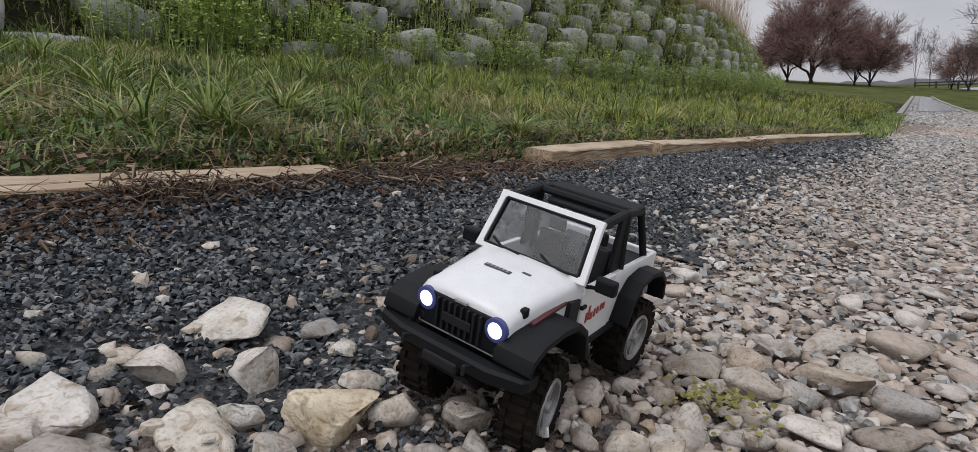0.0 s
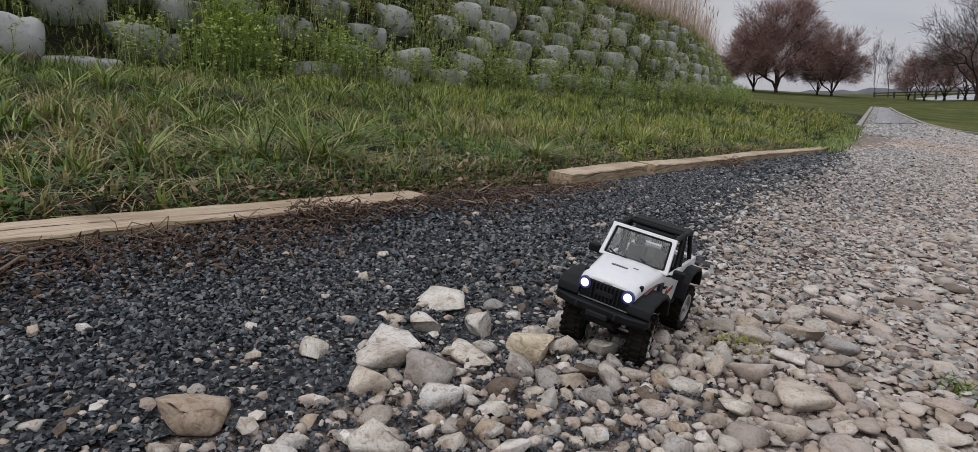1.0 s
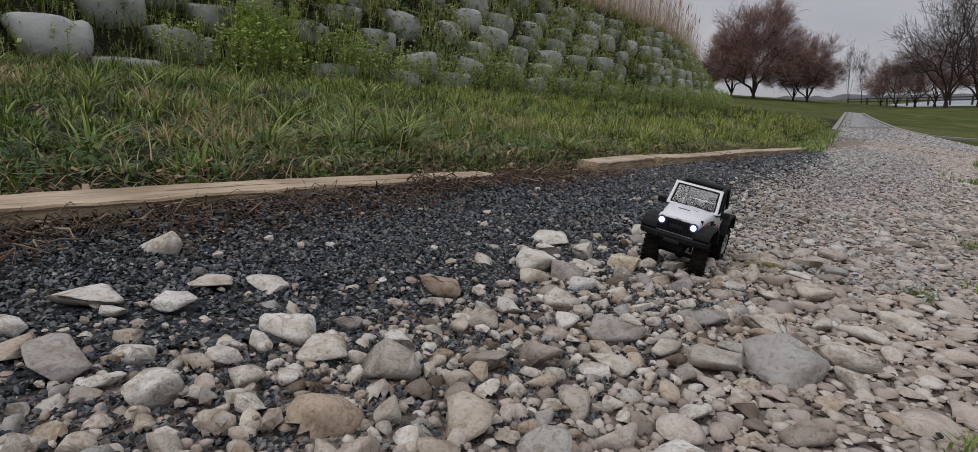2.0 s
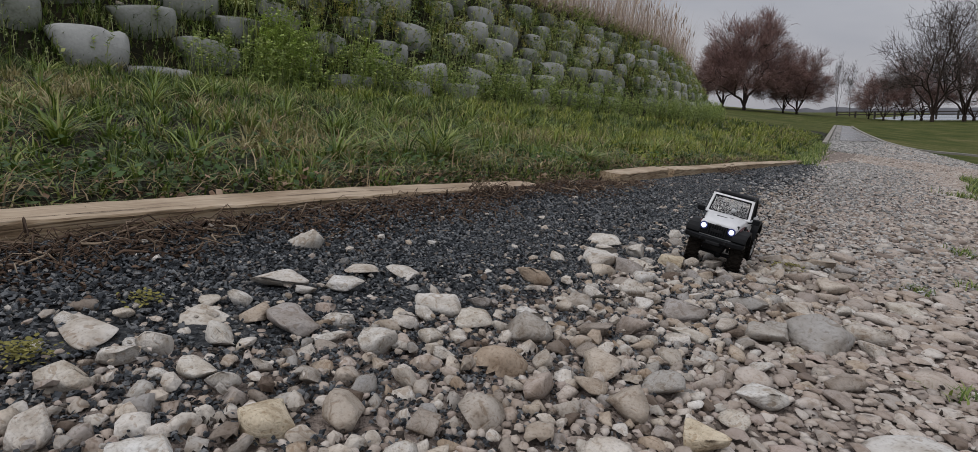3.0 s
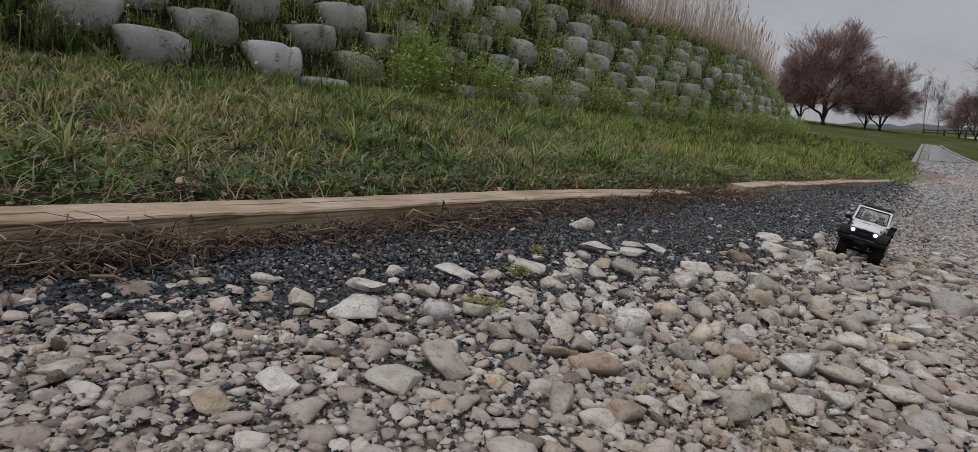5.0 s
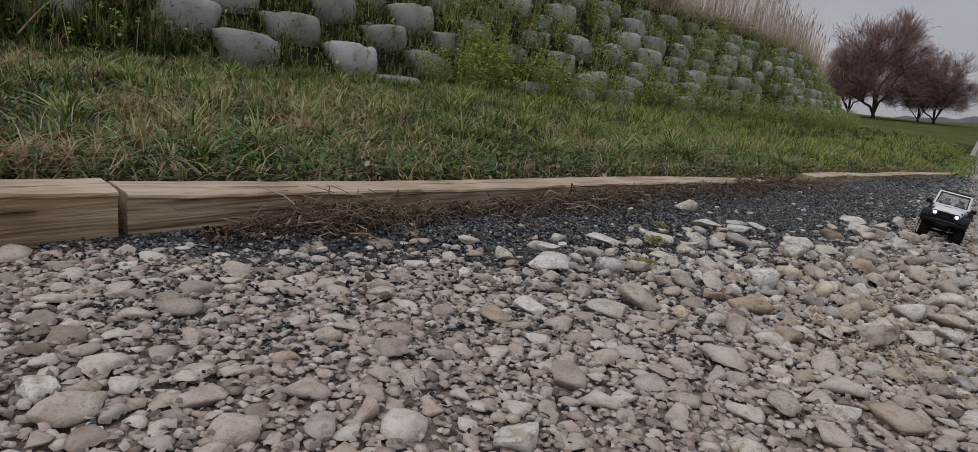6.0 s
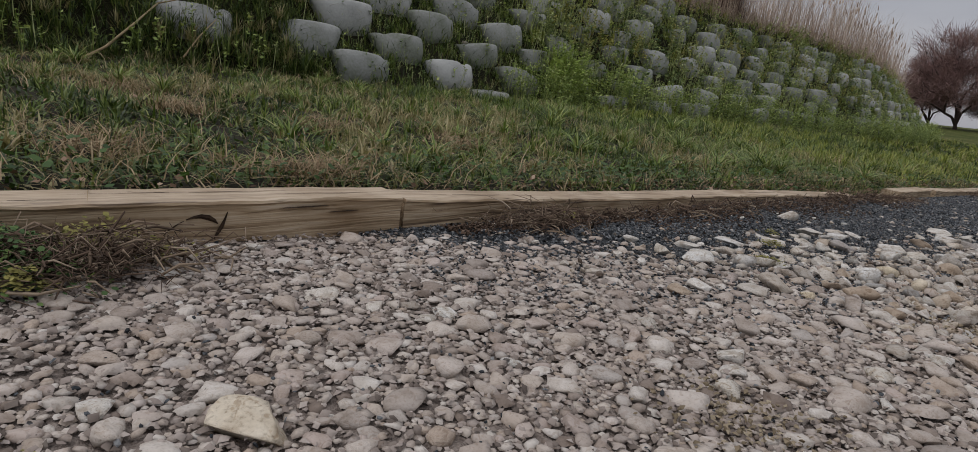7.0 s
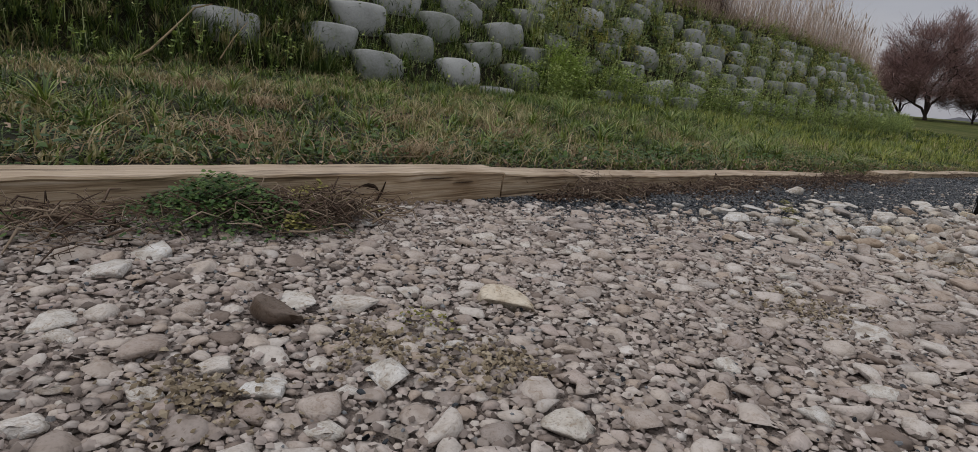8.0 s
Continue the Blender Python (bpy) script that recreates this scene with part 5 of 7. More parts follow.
# scraps of dead leaves behind the timbers and in the grass
M_LITTER = surf("dead_leaf_scraps", [(0.0, (0.05, 0.03, 0.02)), (0.4, (0.16, 0.1, 0.066)), (0.75, (0.3, 0.2, 0.14)), (1.0, (0.5, 0.4, 0.31))], 30, 0.8, 0.0, "island", 0.8, leaf=0.15)
n = 5200
y = r.uniform(-2, 7, n)
x = kerb_x(y) - 0.1 - np.where(r.uniform(0, 1, n) < 0.75, np.abs(r.normal(0, 0.04, n)), r.uniform(0, 1.5, n))
a, L = r.uniform(0, 6.28, n), r.uniform(0.006, 0.019, n)[:, None]
p = np.stack([x, y, ground_z(x, y) + r.uniform(0.006, 0.026, n)], 1)
d = np.stack([np.cos(a), np.sin(a), r.normal(0, 0.35, n)], 1)
sd = np.stack([-np.sin(a), np.cos(a), r.normal(0, 0.5, n)], 1)
v = np.stack([p, p + d * L * 0.5 + sd * L * 0.4, p + d * L * 1.1 + sd * L * 0.1, p + d * L * 0.6 - sd * L * 0.35], 1).reshape(-1, 3)
tagged(new("leaf_litter", np_mesh("leaf_litter", v, np.arange(4 * n).reshape(-1, 4), M_LITTER)), "brown scraps of dead leaves behind the timbers", "leaf litter", kind="stuff")
M_CLOVER = surf("dark_clover", [(0.0, (0.018, 0.042, 0.012)), (0.6, (0.042, 0.085, 0.02)), (1.0, (0.09, 0.14, 0.035))], 4, 0.5, 0.0, "island", 0.7, leaf=0.3)
# clover and broad leaves low in the verge by the kerb
n = 5000
y = r.uniform(-2, 6, n)
x = kerb_x(y) - 0.1 - np.abs(r.normal(0, 0.35, n))
a = r.uniform(0, 6.28, n)
L = r.uniform(0.006, 0.02, n)[:, None]
p = np.stack([x, y, ground_z(x, y) + r.uniform(0.008, 0.05, n)], 1)
d = np.stack([np.cos(a), np.sin(a), r.uniform(-0.3, 0.6, n)], 1)
sd = np.stack([-np.sin(a), np.cos(a), r.normal(0, 0.3, n)], 1)
v = np.stack([p, p + d * L * 0.6 + sd * L * 0.5, p + d * L * 1.2, p + d * L * 0.6 - sd * L * 0.5], 1).reshape(-1, 3)
tagged(new("verge_leaves", np_mesh("verge_leaves", v, np.arange(4 * n).reshape(-1, 4), M_CLOVER)), "small broad weed leaves low in the verge grass", "weeds", kind="stuff")


n = 5000
y = r.uniform(4.0, 22, n)
p = wall_point(y, 0.94 + np.abs(r.normal(0, 0.08, n)))
blades("crown_straw", p[:, 0] + 0.02, p[:, 1], p[:, 2], r.uniform(0.1, 0.35, n), r.uniform(0.004, 0.01, n), r.uniform(0.3, 1.4, n), r, M_REED, "matted dry grass along the edge of the bank", "dry grass", 2, 0.0)
M_SHRUB = surf("red_brown_shrub", [(0.0, (0.05, 0.03, 0.026)), (0.6, (0.12, 0.075, 0.062)), (1.0, (0.22, 0.15, 0.125))], 3, 0.85, 0.0, "island", 0.7)
for yc in (7.7, 9.3):
    n = 900
    y = r.normal(yc, 0.32, n)
    p = wall_point(y, 1.06 + np.abs(r.normal(0, 0.05, n)))
    blades("bare_shrub", p[:, 0], p[:, 1], p[:, 2], r.uniform(0.4, 1.05, n) * np.exp(-((y - yc) / 0.6) ** 2), r.uniform(0.005, 0.01, n), r.uniform(0.1, 0.9, n), r, M_SHRUB, "dense red-brown bare shrub on the bank", "shrub", 3)
# plumes on some reeds
n = 500
y = r.uniform(5, 20, n)
p = wall_point(y, 1.0 + np.abs(r.normal(0, 0.12, n)))
blades("reed_plumes", p[:, 0], p[:, 1], p[:, 2] + r.uniform(0.6, 1.1, n), r.uniform(0.1, 0.2, n), r.uniform(0.02, 0.035, n), r.uniform(0.1, 0.5, n), r, M_REED, "feathery pale plumes of the dead reeds", "reeds", 3)


# ---- trees ----
def tube(v, f, a, b, ra, rb, sides):
    d = (b - a).normalized()
    u = d.orthogonal().normalized()
    w = d.cross(u)
    k0 = len(v)
    for c, rad in ((a, ra), (b, rb)):
        for i in range(sides):
            t = 2 * math.pi * i / sides
            v.append(tuple(c + (u * math.cos(t) + w * math.sin(t)) * rad))
    for i in range(sides):
        j = (i + 1) % sides
        f.append((k0 + i, k0 + j, k0 + sides + j, k0 + sides + i))


def tree(name, x, y, height, wide, foot, seed, twigs, twig_mat, label, ends=150, crook=0.03, thin=0.0011, twig=0.1, girth=0.0019):
    """A short trunk that forks again and again towards points spread through a domed crown, ending in fine twigs."""
    g = np.random.default_rng(seed)
    u = g.normal(0, 1, (ends, 3))
    u[:, 2] = np.abs(u[:, 2]) * 1.05 - 0.03
    u /= np.linalg.norm(u, axis=1)[:, None]
    u *= g.uniform(0.2, 1.0, ends)[:, None] ** 0.6
    goal = u * np.array([wide, wide, 1 - foot]) * height * 0.92 * (1 + 0.12 * np.sin(3 * np.arctan2(u[:, 1], u[:, 0]) + seed))[:, None] + np.array([0, 0, foot * height])
    v, f, tips = [], [], []

    def fork(p, d, pts, level):
        n = len(pts)
        if n == 1 or level > 8:
            a, q = p, pts[0]
            for k in range(1, 4):
                b = p + (q - p) * k / 3 + g.normal(0, crook * height * 0.4, 3) * (k < 3)
                tube(v, f, Vector(a), Vector(b), height * 0.0016, height * 0.0011, 3)
                tips.append((b, (b - a) / (np.linalg.norm(b - a) + 1e-6)))
                a = b
            return
        groups = 2 if n < 14 or level else min(5, n)
        c = pts[g.choice(n, groups, replace=False)]
        for _ in range(4):
            own = np.argmin(((pts[:, None] - c[None]) ** 2).sum(-1), 1)
            c = np.array([pts[own == k].mean(0) if (own == k).any() else c[k] for k in range(groups)])
        for k in range(groups):
            sub = pts[own == k]
            if not len(sub):
                continue
            q = p + (sub.mean(0) - p) * (0.36 if level < 2 else 0.45) + g.normal(0, crook * height, 3)
            mid = (p + q) / 2 + d * 0.12 * np.linalg.norm(q - p) + g.normal(0, crook * height * 0.4, 3)
            ra, rb = height * girth * n ** 0.42, height * girth * len(sub) ** 0.42
            sides = 6 if level < 3 else 3
            tube(v, f, Vector(p), Vector(mid), min(ra, rb * 1.35), rb * 1.1, sides)
            tube(v, f, Vector(mid), Vector(q), rb * 1.1, rb, sides)
            if level > 2:
                tips.append((q, (q - mid) / (np.linalg.norm(q - mid) + 1e-6)))
            fork(q, (q - mid) / (np.linalg.norm(q - mid) + 1e-6), sub, level + 1)

    root = tagged(new(name), label, "tree")
    root.matrix_basis = pose(x, y, float(far_z(x, y)), 0, -math.degrees(math.atan(SLOPE_X)))
    base = np.array([0, 0, foot * height * 0.16])
    tube(v, f, Vector((0, 0, -0.15)), Vector(base), height * girth * 11, height * girth * 9, 8)
    fork(base, np.array([0, 0, 1.0]), goal, 0)
    t = new("trunk", np_mesh("trunk", v, f, M_BARK))
    t.parent = root
    n = twigs
    pick = g.integers(0, len(tips), n)
    P = np.array([a for a, _ in tips])[pick] + g.normal(0, 0.026 * height, (n, 3))
    out = P - np.array([0, 0, foot * height * 0.8])
    out /= np.linalg.norm(out, axis=1)[:, None]
    D = out * 0.7 + np.array([a for _, a in tips])[pick] * 0.4 + g.normal(0, 0.4, (n, 3))
    D /= np.linalg.norm(D, axis=1)[:, None]
    ln = height * twig * g.uniform(0.35, 1.2, n)
    S = np.cross(D, g.normal(0, 1, (n, 3)))
    S *= (height * thin * g.uniform(0.5, 1.4, n) / np.linalg.norm(S, axis=1))[:, None]
    P2 = P + D * ln[:, None] * 0.55
    P3 = P2 + (D + g.normal(0, 0.25, (n, 3))) * ln[:, None] * 0.45
    vv = np.stack([P - S, P + S, P2 + S, P2 - S, P3], 1).reshape(-1, 3)
    i = np.arange(n)[:, None] * 5
    ff = cat([i + np.array([[0, 1, 2]]), i + np.array([[0, 2, 3]]), i + np.array([[3, 2, 4]])])
    c = new("crown", np_mesh("crown", vv, ff, twig_mat, False))
    c.parent = root
    tagged(c, "crown of fine twigs with reddish buds" if twig_mat is M_BUD else "crown of bare grey twigs")
    return root


RED = "spreading dark-trunked tree with a haze of red buds"
tree("red_tree", -13.7, 60.0, 8.7, 0.6, 0.22, 4, 26000, M_BUD, RED, 280)
tree("red_tree", -16.4, 63.0, 6.6, 0.52, 0.22, 8, 20000, M_BUD, RED, 160)
tree("red_tree", -11.3, 64.0, 5.2, 0.5, 0.2, 12, 10000, M_BUD, RED, 120)
tree("red_tree", -9.8, 62.0, 5.8, 0.55, 0.22, 15, 20000, M_BUD, RED, 160)
for k, (x, y, h) in enumerate(((-4.9, 68, 4.2), (-3.6, 66, 5.2), (-2.3, 67, 5.6), (-0.9, 66, 6.0), (2.6, 66, 6.2), (5.2, 68, 6.2))):
    tree("red_tree", x, y, h, 0.55, 0.22, 30 + k, 6500, M_BUD, RED, 90)
BARE = "tall wide bare tree with dark crooked limbs"
tree("bare_tree", 0.0, 58.0, 9.8, 0.5, 0.25, 51, 6500, M_TWIG, BARE, 200, 0.018, 0.0007, 0.07, 0.0014)
tree("bare_tree", 1.9, 60.0, 10.4, 0.5, 0.25, 57, 6000, M_TWIG, BARE, 180, 0.018, 0.0007, 0.07, 0.0014)
for k, (x, y, h) in enumerate(((-8.8, 78, 6.4), (-7.8, 80, 6.6), (-6.6, 84, 3.6))):
    tree("bare_tree", x, y, h, 0.16, 0.35, 70 + k, 700, M_TWIG, "thin pale bare tree far across the lawn", 26, 0.01, 0.001, 0.08, 0.0009)

# ---- the far path: concrete edging, puddle, shore ----
M_CURB = surf("concrete_edging", [(0.2, (0.2, 0.19, 0.17)), (0.8, (0.38, 0.36, 0.33))], 3, 0.85, 0.4)
M_WET = surf("wet_gravel", [(0.36, (0.08, 0.075, 0.068)), (0.46, (0.19, 0.175, 0.16)), (0.56, (0.27, 0.252, 0.235)), (0.66, (0.44, 0.42, 0.395))], 3, 0.5, 0.8, fine=6, bump_dist=0.04)
M_WATER = bpy.data.materials.new("pale_sheen_water")
M_WATER.use_nodes = True
wb = M_WATER.node_tree.nodes["Principled BSDF"]
# pale grey base paints part of the sky's sheen into the water
wb.inputs["Base Color"].default_value, wb.inputs["Roughness"].default_value = (0.2, 0.2, 0.2, 1), 0.2


def edging(name, pts, width, top, label):
    """A low concrete edging along a line of points."""
    v, f = [], []
    for k, (x, y) in enumerate(pts):
        x2, y2 = pts[min(k + 1, len(pts) - 1)]
        x1, y1 = pts[max(k - 1, 0)]
        d = Vector((x2 - x1, y2 - y1, 0)).normalized()
        s = Vector((d.y, -d.x, 0)) * width / 2
        z = float(road_z(y))
        c = Vector((x, y, z))
        e = Vector((0, 0, top))
        v += [tuple(c - s - e), tuple(c - s + e * 0.85), tuple(c - s * 0.8 + e), tuple(c + s * 0.8 + e), tuple(c + s + e * 0.85), tuple(c + s - e)]
    for k in range(len(pts) - 1):
        for j in range(5):
            a = k * 6 + j
            f.append((a, a + 6, a + 7, a + 1))
    f2 = [(0, 1, 4, 5), (1, 2, 3, 4), (len(v) - 6, len(v) - 1, len(v) - 2, len(v) - 5), (len(v) - 5, len(v) - 2, len(v) - 3, len(v) - 4)]
    o = new(name, np_mesh(name, v, f + f2, M_CURB, False))
    return tagged(o, label, "edging", kind="structure")


edging("edging_left", [(-1.01 - 2.09 * t, 16.5 + 17.5 * t) for t in np.linspace(0, 1, 12)], 0.1, 0.07, "pale concrete edging along the far path")
edging("edging_right", [(9.0, 22.6), (4.5, 21.6), (2.4, 21.2), (1.5, 20.7), (1.0, 20.0), (0.6, 19.8), (0.2, 20.6), (-0.3, 22.4), (-1.1, 26.7), (-1.9, 31.5), (-2.8, 37.5)], 0.1, 0.04, "curving pale concrete edging along the far path")
zf = float(road_z(30))


def path_left(y):
    return -0.77 - 2.27 * (np.asarray(y) - 15) / 19


def path_right(y):
    return np.interp(y, [14, 17, 20, 22.4, 26.7, 37.5], [2.6, 1.6, 0.53, -0.37, -1.17, -2.86])


def strip(name, ys3, left, right, z, mat, label, category):
    v = cat([np.stack([left(ys3), ys3, 0 * ys3 + z], 1), np.stack([right(ys3), ys3, 0 * ys3 + z], 1)])
    n3 = len(ys3)
    k3 = np.arange(n3 - 1)
    return tagged(new(name, np_mesh(name, v, np.stack([k3, k3 + n3, k3 + n3 + 1, k3 + 1], 1), mat)), label, category, kind="structure")


strip("far_path", np.linspace(15.3, 37.5, 40), path_left, path_right, zf + 0.006, M_WET, "wet grey gravel path leading across the lawn", "path")
def ragged(y, k):
    return 0.5 + 0.3 * np.sin(y * 3.1 + k) + 0.2 * np.sin(y * 7.7 + 2 * k)


# gravel lying on the far path
g = np.random.default_rng(57)
n = 15000
y = 14.8 + 12 * g.uniform(0, 1, n) ** 1.3
x = path_left(y) + 0.06 + (path_right(y) - path_left(y) - 0.12) * g.uniform(0, 1, n)
ok = g.uniform(0, 1, n) > smoothstep(18.5, 21.5, y) * 0.96 * (x < path_right(y) - 0.25)
x, y = x[ok], y[ok]
pos = np.stack([x, y, road_z(y) + 0.008 + 0 * x], 1)
tagged(new("path_gravel", scatter_mesh("path_gravel", SH_CRUMB, F_CRUMB, pos, g.uniform(0.015, 0.05, len(x)), g, M_GREYCHIP, 0.3, False)), "grey gravel stones on the far path", "gravel", kind="stuff")


# standing water over the far end of the path
strip("puddle", np.linspace(19.0, 36, 110), lambda y: path_left(y) + 0.2 + 0.03 * ragged(y, 1), lambda y: path_left(y) + 0.2 + (path_right(y) - path_left(y) - 0.32) * np.clip(smoothstep(18.8, 23.0, y) * (1 + 0.12 * (ragged(y, 3) - 0.5)), 0.02, 1.0), zf + 0.03, M_WATER, "long still puddle reflecting the grey sky, its sheen partly painted in", "puddle")

M_POST = surf("grey_fence_wood", [(0.2, (0.05, 0.045, 0.04)), (0.8, (0.12, 0.11, 0.1))], 3, 0.9, 0.2)


def fence(x0, x1, y, z, step):
    """A low post-and-rail fence far across the lawn."""
    f = tagged(new("fence"), "low dark post-and-rail fence by the water", "fence")
    f.matrix_basis = pose(0, y, float(far_z(0, y)), 0, -math.degrees(math.atan(SLOPE_X)))
    y = 0.0

    def bar(name, a, b, c, d, e, g):
        bm = bmesh.new()
        bmesh.ops.create_cube(bm, size=1.0, matrix=Matrix.Translation(((a + b) / 2, (c + d) / 2, (e + g) / 2)) @ Matrix.Diagonal((b - a, d - c, g - e, 1)))
        part(name, bm, M_POST, f)
    x = x0
    while x <= x1:
        bar("post", x - 0.08, x + 0.08, y - 0.08, y + 0.08, z - 0.2, z + 0.6)
        x += step
    for h in (0.2, 0.45):
        bar("rail", x0, x1, y - 0.12, y - 0.082, z + h, z + h + 0.1)


fence(-8.0, 22, 72, 0.25, 1.6)

M_SEA = surf("far_water", [(0.3, (0.16, 0.19, 0.22)), (0.7, (0.24, 0.27, 0.30))], 0.02, 0.25, 0.2)
tagged(new("water", np_mesh("water", [(x, y, SLOPE_X * x + SLOPE_Y * y - 0.8) for x, y in ((-400, 86), (500, 86), (900, 880), (-900, 880))], [(0, 1, 2, 3)], M_SEA)), "grey water beyond the lawn", "water", kind="structure")
M_SHORE = surf("far_woods", [(0.3, (0.10, 0.105, 0.12)), (0.7, (0.16, 0.16, 0.175))], 0.05, 0.95, 0.0)
sx = np.linspace(-700, 700, 240)
sh = 2.5 + 2.5 * np.abs(fbm(sx, sx * 0, 0.05, 3)) + 1.2 * np.abs(fbm(sx, sx * 0, 0.31, 8))
sb = SLOPE_X * sx + SLOPE_Y * 720
sv = cat([np.stack([sx, 0 * sx + 720, sb - 1.5], 1), np.stack([sx, 0 * sx + 725, sb + sh * 1.4], 1), np.stack([sx, 0 * sx + 780, sb + sh], 1)])
k = np.arange(239)
tagged(new("backdrop", np_mesh("backdrop", sv, cat([np.stack([k, k + 1, k + 241, k + 240], 1), np.stack([k + 240, k + 241, k + 481, k + 480], 1)]), M_SHORE)), "low dark wooded shore on the horizon", "backdrop", kind="structure")

# a few leafy tufts on the open side of the path
for k, (x0, y0, sz, m) in enumerate(((1.34, 6.85, 0.09, 260), (1.25, 2.72, 0.03, 90), (1.2, 1.88, 0.018, 60), (1.22, 3.36, 0.03, 110), (1.12, 2.54, 0.018, 60), (1.5, 4.9, 0.06, 160))):
    q = np.random.default_rng(90 + k)
    x, y = q.normal(x0, sz, m), q.normal(y0, sz, m)
    blades("path_tuft", x, y, road_z(y) - 0.002, q.uniform(0.4, 1.1, m) * (0.012 + 0.7 * sz), q.uniform(0.002, 0.004, m) * (1 + 8 * sz), q.uniform(0.3, 1.8, m), q, M_GRASS, "small green tuft of weeds among the path stones", "weed tuft", 2)

# the grassy far side of the path
n = 5200
y = r.uniform(5.6, 11.5, n)
x = 1.4 + 0.05 * np.sin(y * 2.1) + 0.08 * np.clip(7.0 - y, 0, 2) + np.abs(r.normal(0, 0.5, n))
blades("far_side_grass", x, y, road_z(y) - 0.004, r.uniform(0.03, 0.13, n), r.uniform(0.006, 0.013, n), r.uniform(0.3, 1.8, n), r, M_GRASS, "uneven green grass growing on the far side of the path", "grass", 2)


# the verge and the bank go on behind the camera and over the crown
lawn(420, -6.0, -2.2, 0.02, 15, 1.4)
n = 7000
y = r.uniform(-7.5, 20, n)
p = wall_point(y, r.uniform(1.12, 1.95, n))
blades("bank_grass", p[:, 0], p[:, 1], p[:, 2] - 0.01, r.uniform(0.05, 0.13, n), r.uniform(0.02, 0.04, n), r.uniform(0.4, 1.8, n), r, M_MEADOW, "rough yellowish grass over the crown of the bank", "grass", 2)
n = 2600
y = r.uniform(-7.5, -3.0, n)
p = wall_point(y, r.uniform(0.0, 1.05, n))
blades("wall_grass", p[:, 0] + 0.03, p[:, 1], p[:, 2], r.uniform(0.06, 0.18, n), r.uniform(0.012, 0.025, n), r.uniform(0.3, 1.6, n), r, M_DEEP, "wild grass growing on the bank", "grass", 2, 0.0)


# ---- the toy car ----
def paint(name, col, rough=0.4, metal=0.0, spread=0.12, scale=60, coat=0.0, bump=0.05, gloss=0.5):
    dark = tuple(c * (1 - spread) for c in col)
    return surf(name, [(0.3, dark), (0.7, col)], scale, rough, bump, metal=metal, coat=coat, bump_dist=0.0008, spec=gloss)


M_WHITE = paint("white_car_paint", (0.72, 0.73, 0.75), 0.32, spread=0.1, coat=0.3)
M_BLACK = paint("black_moulded_plastic", (0.008, 0.009, 0.011), 0.6, spread=0.4, gloss=0.22)
M_GREY = paint("dark_grey_plastic", (0.018, 0.019, 0.022), 0.55, spread=0.3, gloss=0.25)
M_RUBBER = paint("muddy_rubber", (0.02, 0.016, 0.013), 0.85, spread=0.6, bump=0.4, gloss=0.12)
M_RIM = paint("silver_rim_plastic", (0.42, 0.42, 0.42), 0.4, 0.4, 0.5)
M_RED = paint("red_print", (0.34, 0.06, 0.045), 0.5)
M_MAROON = paint("maroon_stripe", (0.09, 0.02, 0.025), 0.5)
M_INK = paint("dark_print", (0.06, 0.06, 0.07), 0.5)
M_LENS = bpy.data.materials.new("lit_headlight")
M_LENS.use_nodes = True
lb = M_LENS.node_tree.nodes["Principled BSDF"]
lb.inputs["Base Color"].default_value, lb.inputs["Emission Color"].default_value, lb.inputs["Emission Strength"].default_value = (0.8, 0.85, 1, 1), (0.66, 0.72, 1.0, 1), 1.6
# the lens's blue glow, put into the ring's colour and faint emission
M_HALO = bpy.data.materials.new("blue_glow_ring")
M_HALO.use_nodes = True
hb = M_HALO.node_tree.nodes["Principled BSDF"]
hb.inputs["Base Color"].default_value, hb.inputs["Emission Color"].default_value, hb.inputs["Emission Strength"].default_value = (0.04, 0.05, 0.16, 1), (0.14, 0.16, 0.6, 1), 0.05
M_GLASS = bpy.data.materials.new("windscreen_plastic")
M_GLASS.use_nodes = True
gb = M_GLASS.node_tree.nodes["Principled BSDF"]
gb.inputs["Base Color"].default_value, gb.inputs["Roughness"].default_value, gb.inputs["Transmission Weight"].default_value, gb.inputs["IOR"].default_value = (0.8, 0.83, 0.85, 1), 0.06, 1.0, 1.45


def box(x0, x1, y0, y1, z0, z1, bevel=0.0015, bm=None):
    bm = bm or bmesh.new()
    m = Matrix.Translation(((x0 + x1) / 2, (y0 + y1) / 2, (z0 + z1) / 2)) @ Matrix.Diagonal((x1 - x0, y1 - y0, z1 - z0, 1))
    g = bmesh.ops.create_cube(bm, size=1.0, matrix=m)
    if bevel:
        ed = {e for v in g["verts"] for e in v.link_edges}
        bmesh.ops.bevel(bm, geom=list(ed), offset=bevel, segments=2, profile=0.5, affect="EDGES")
    return bm


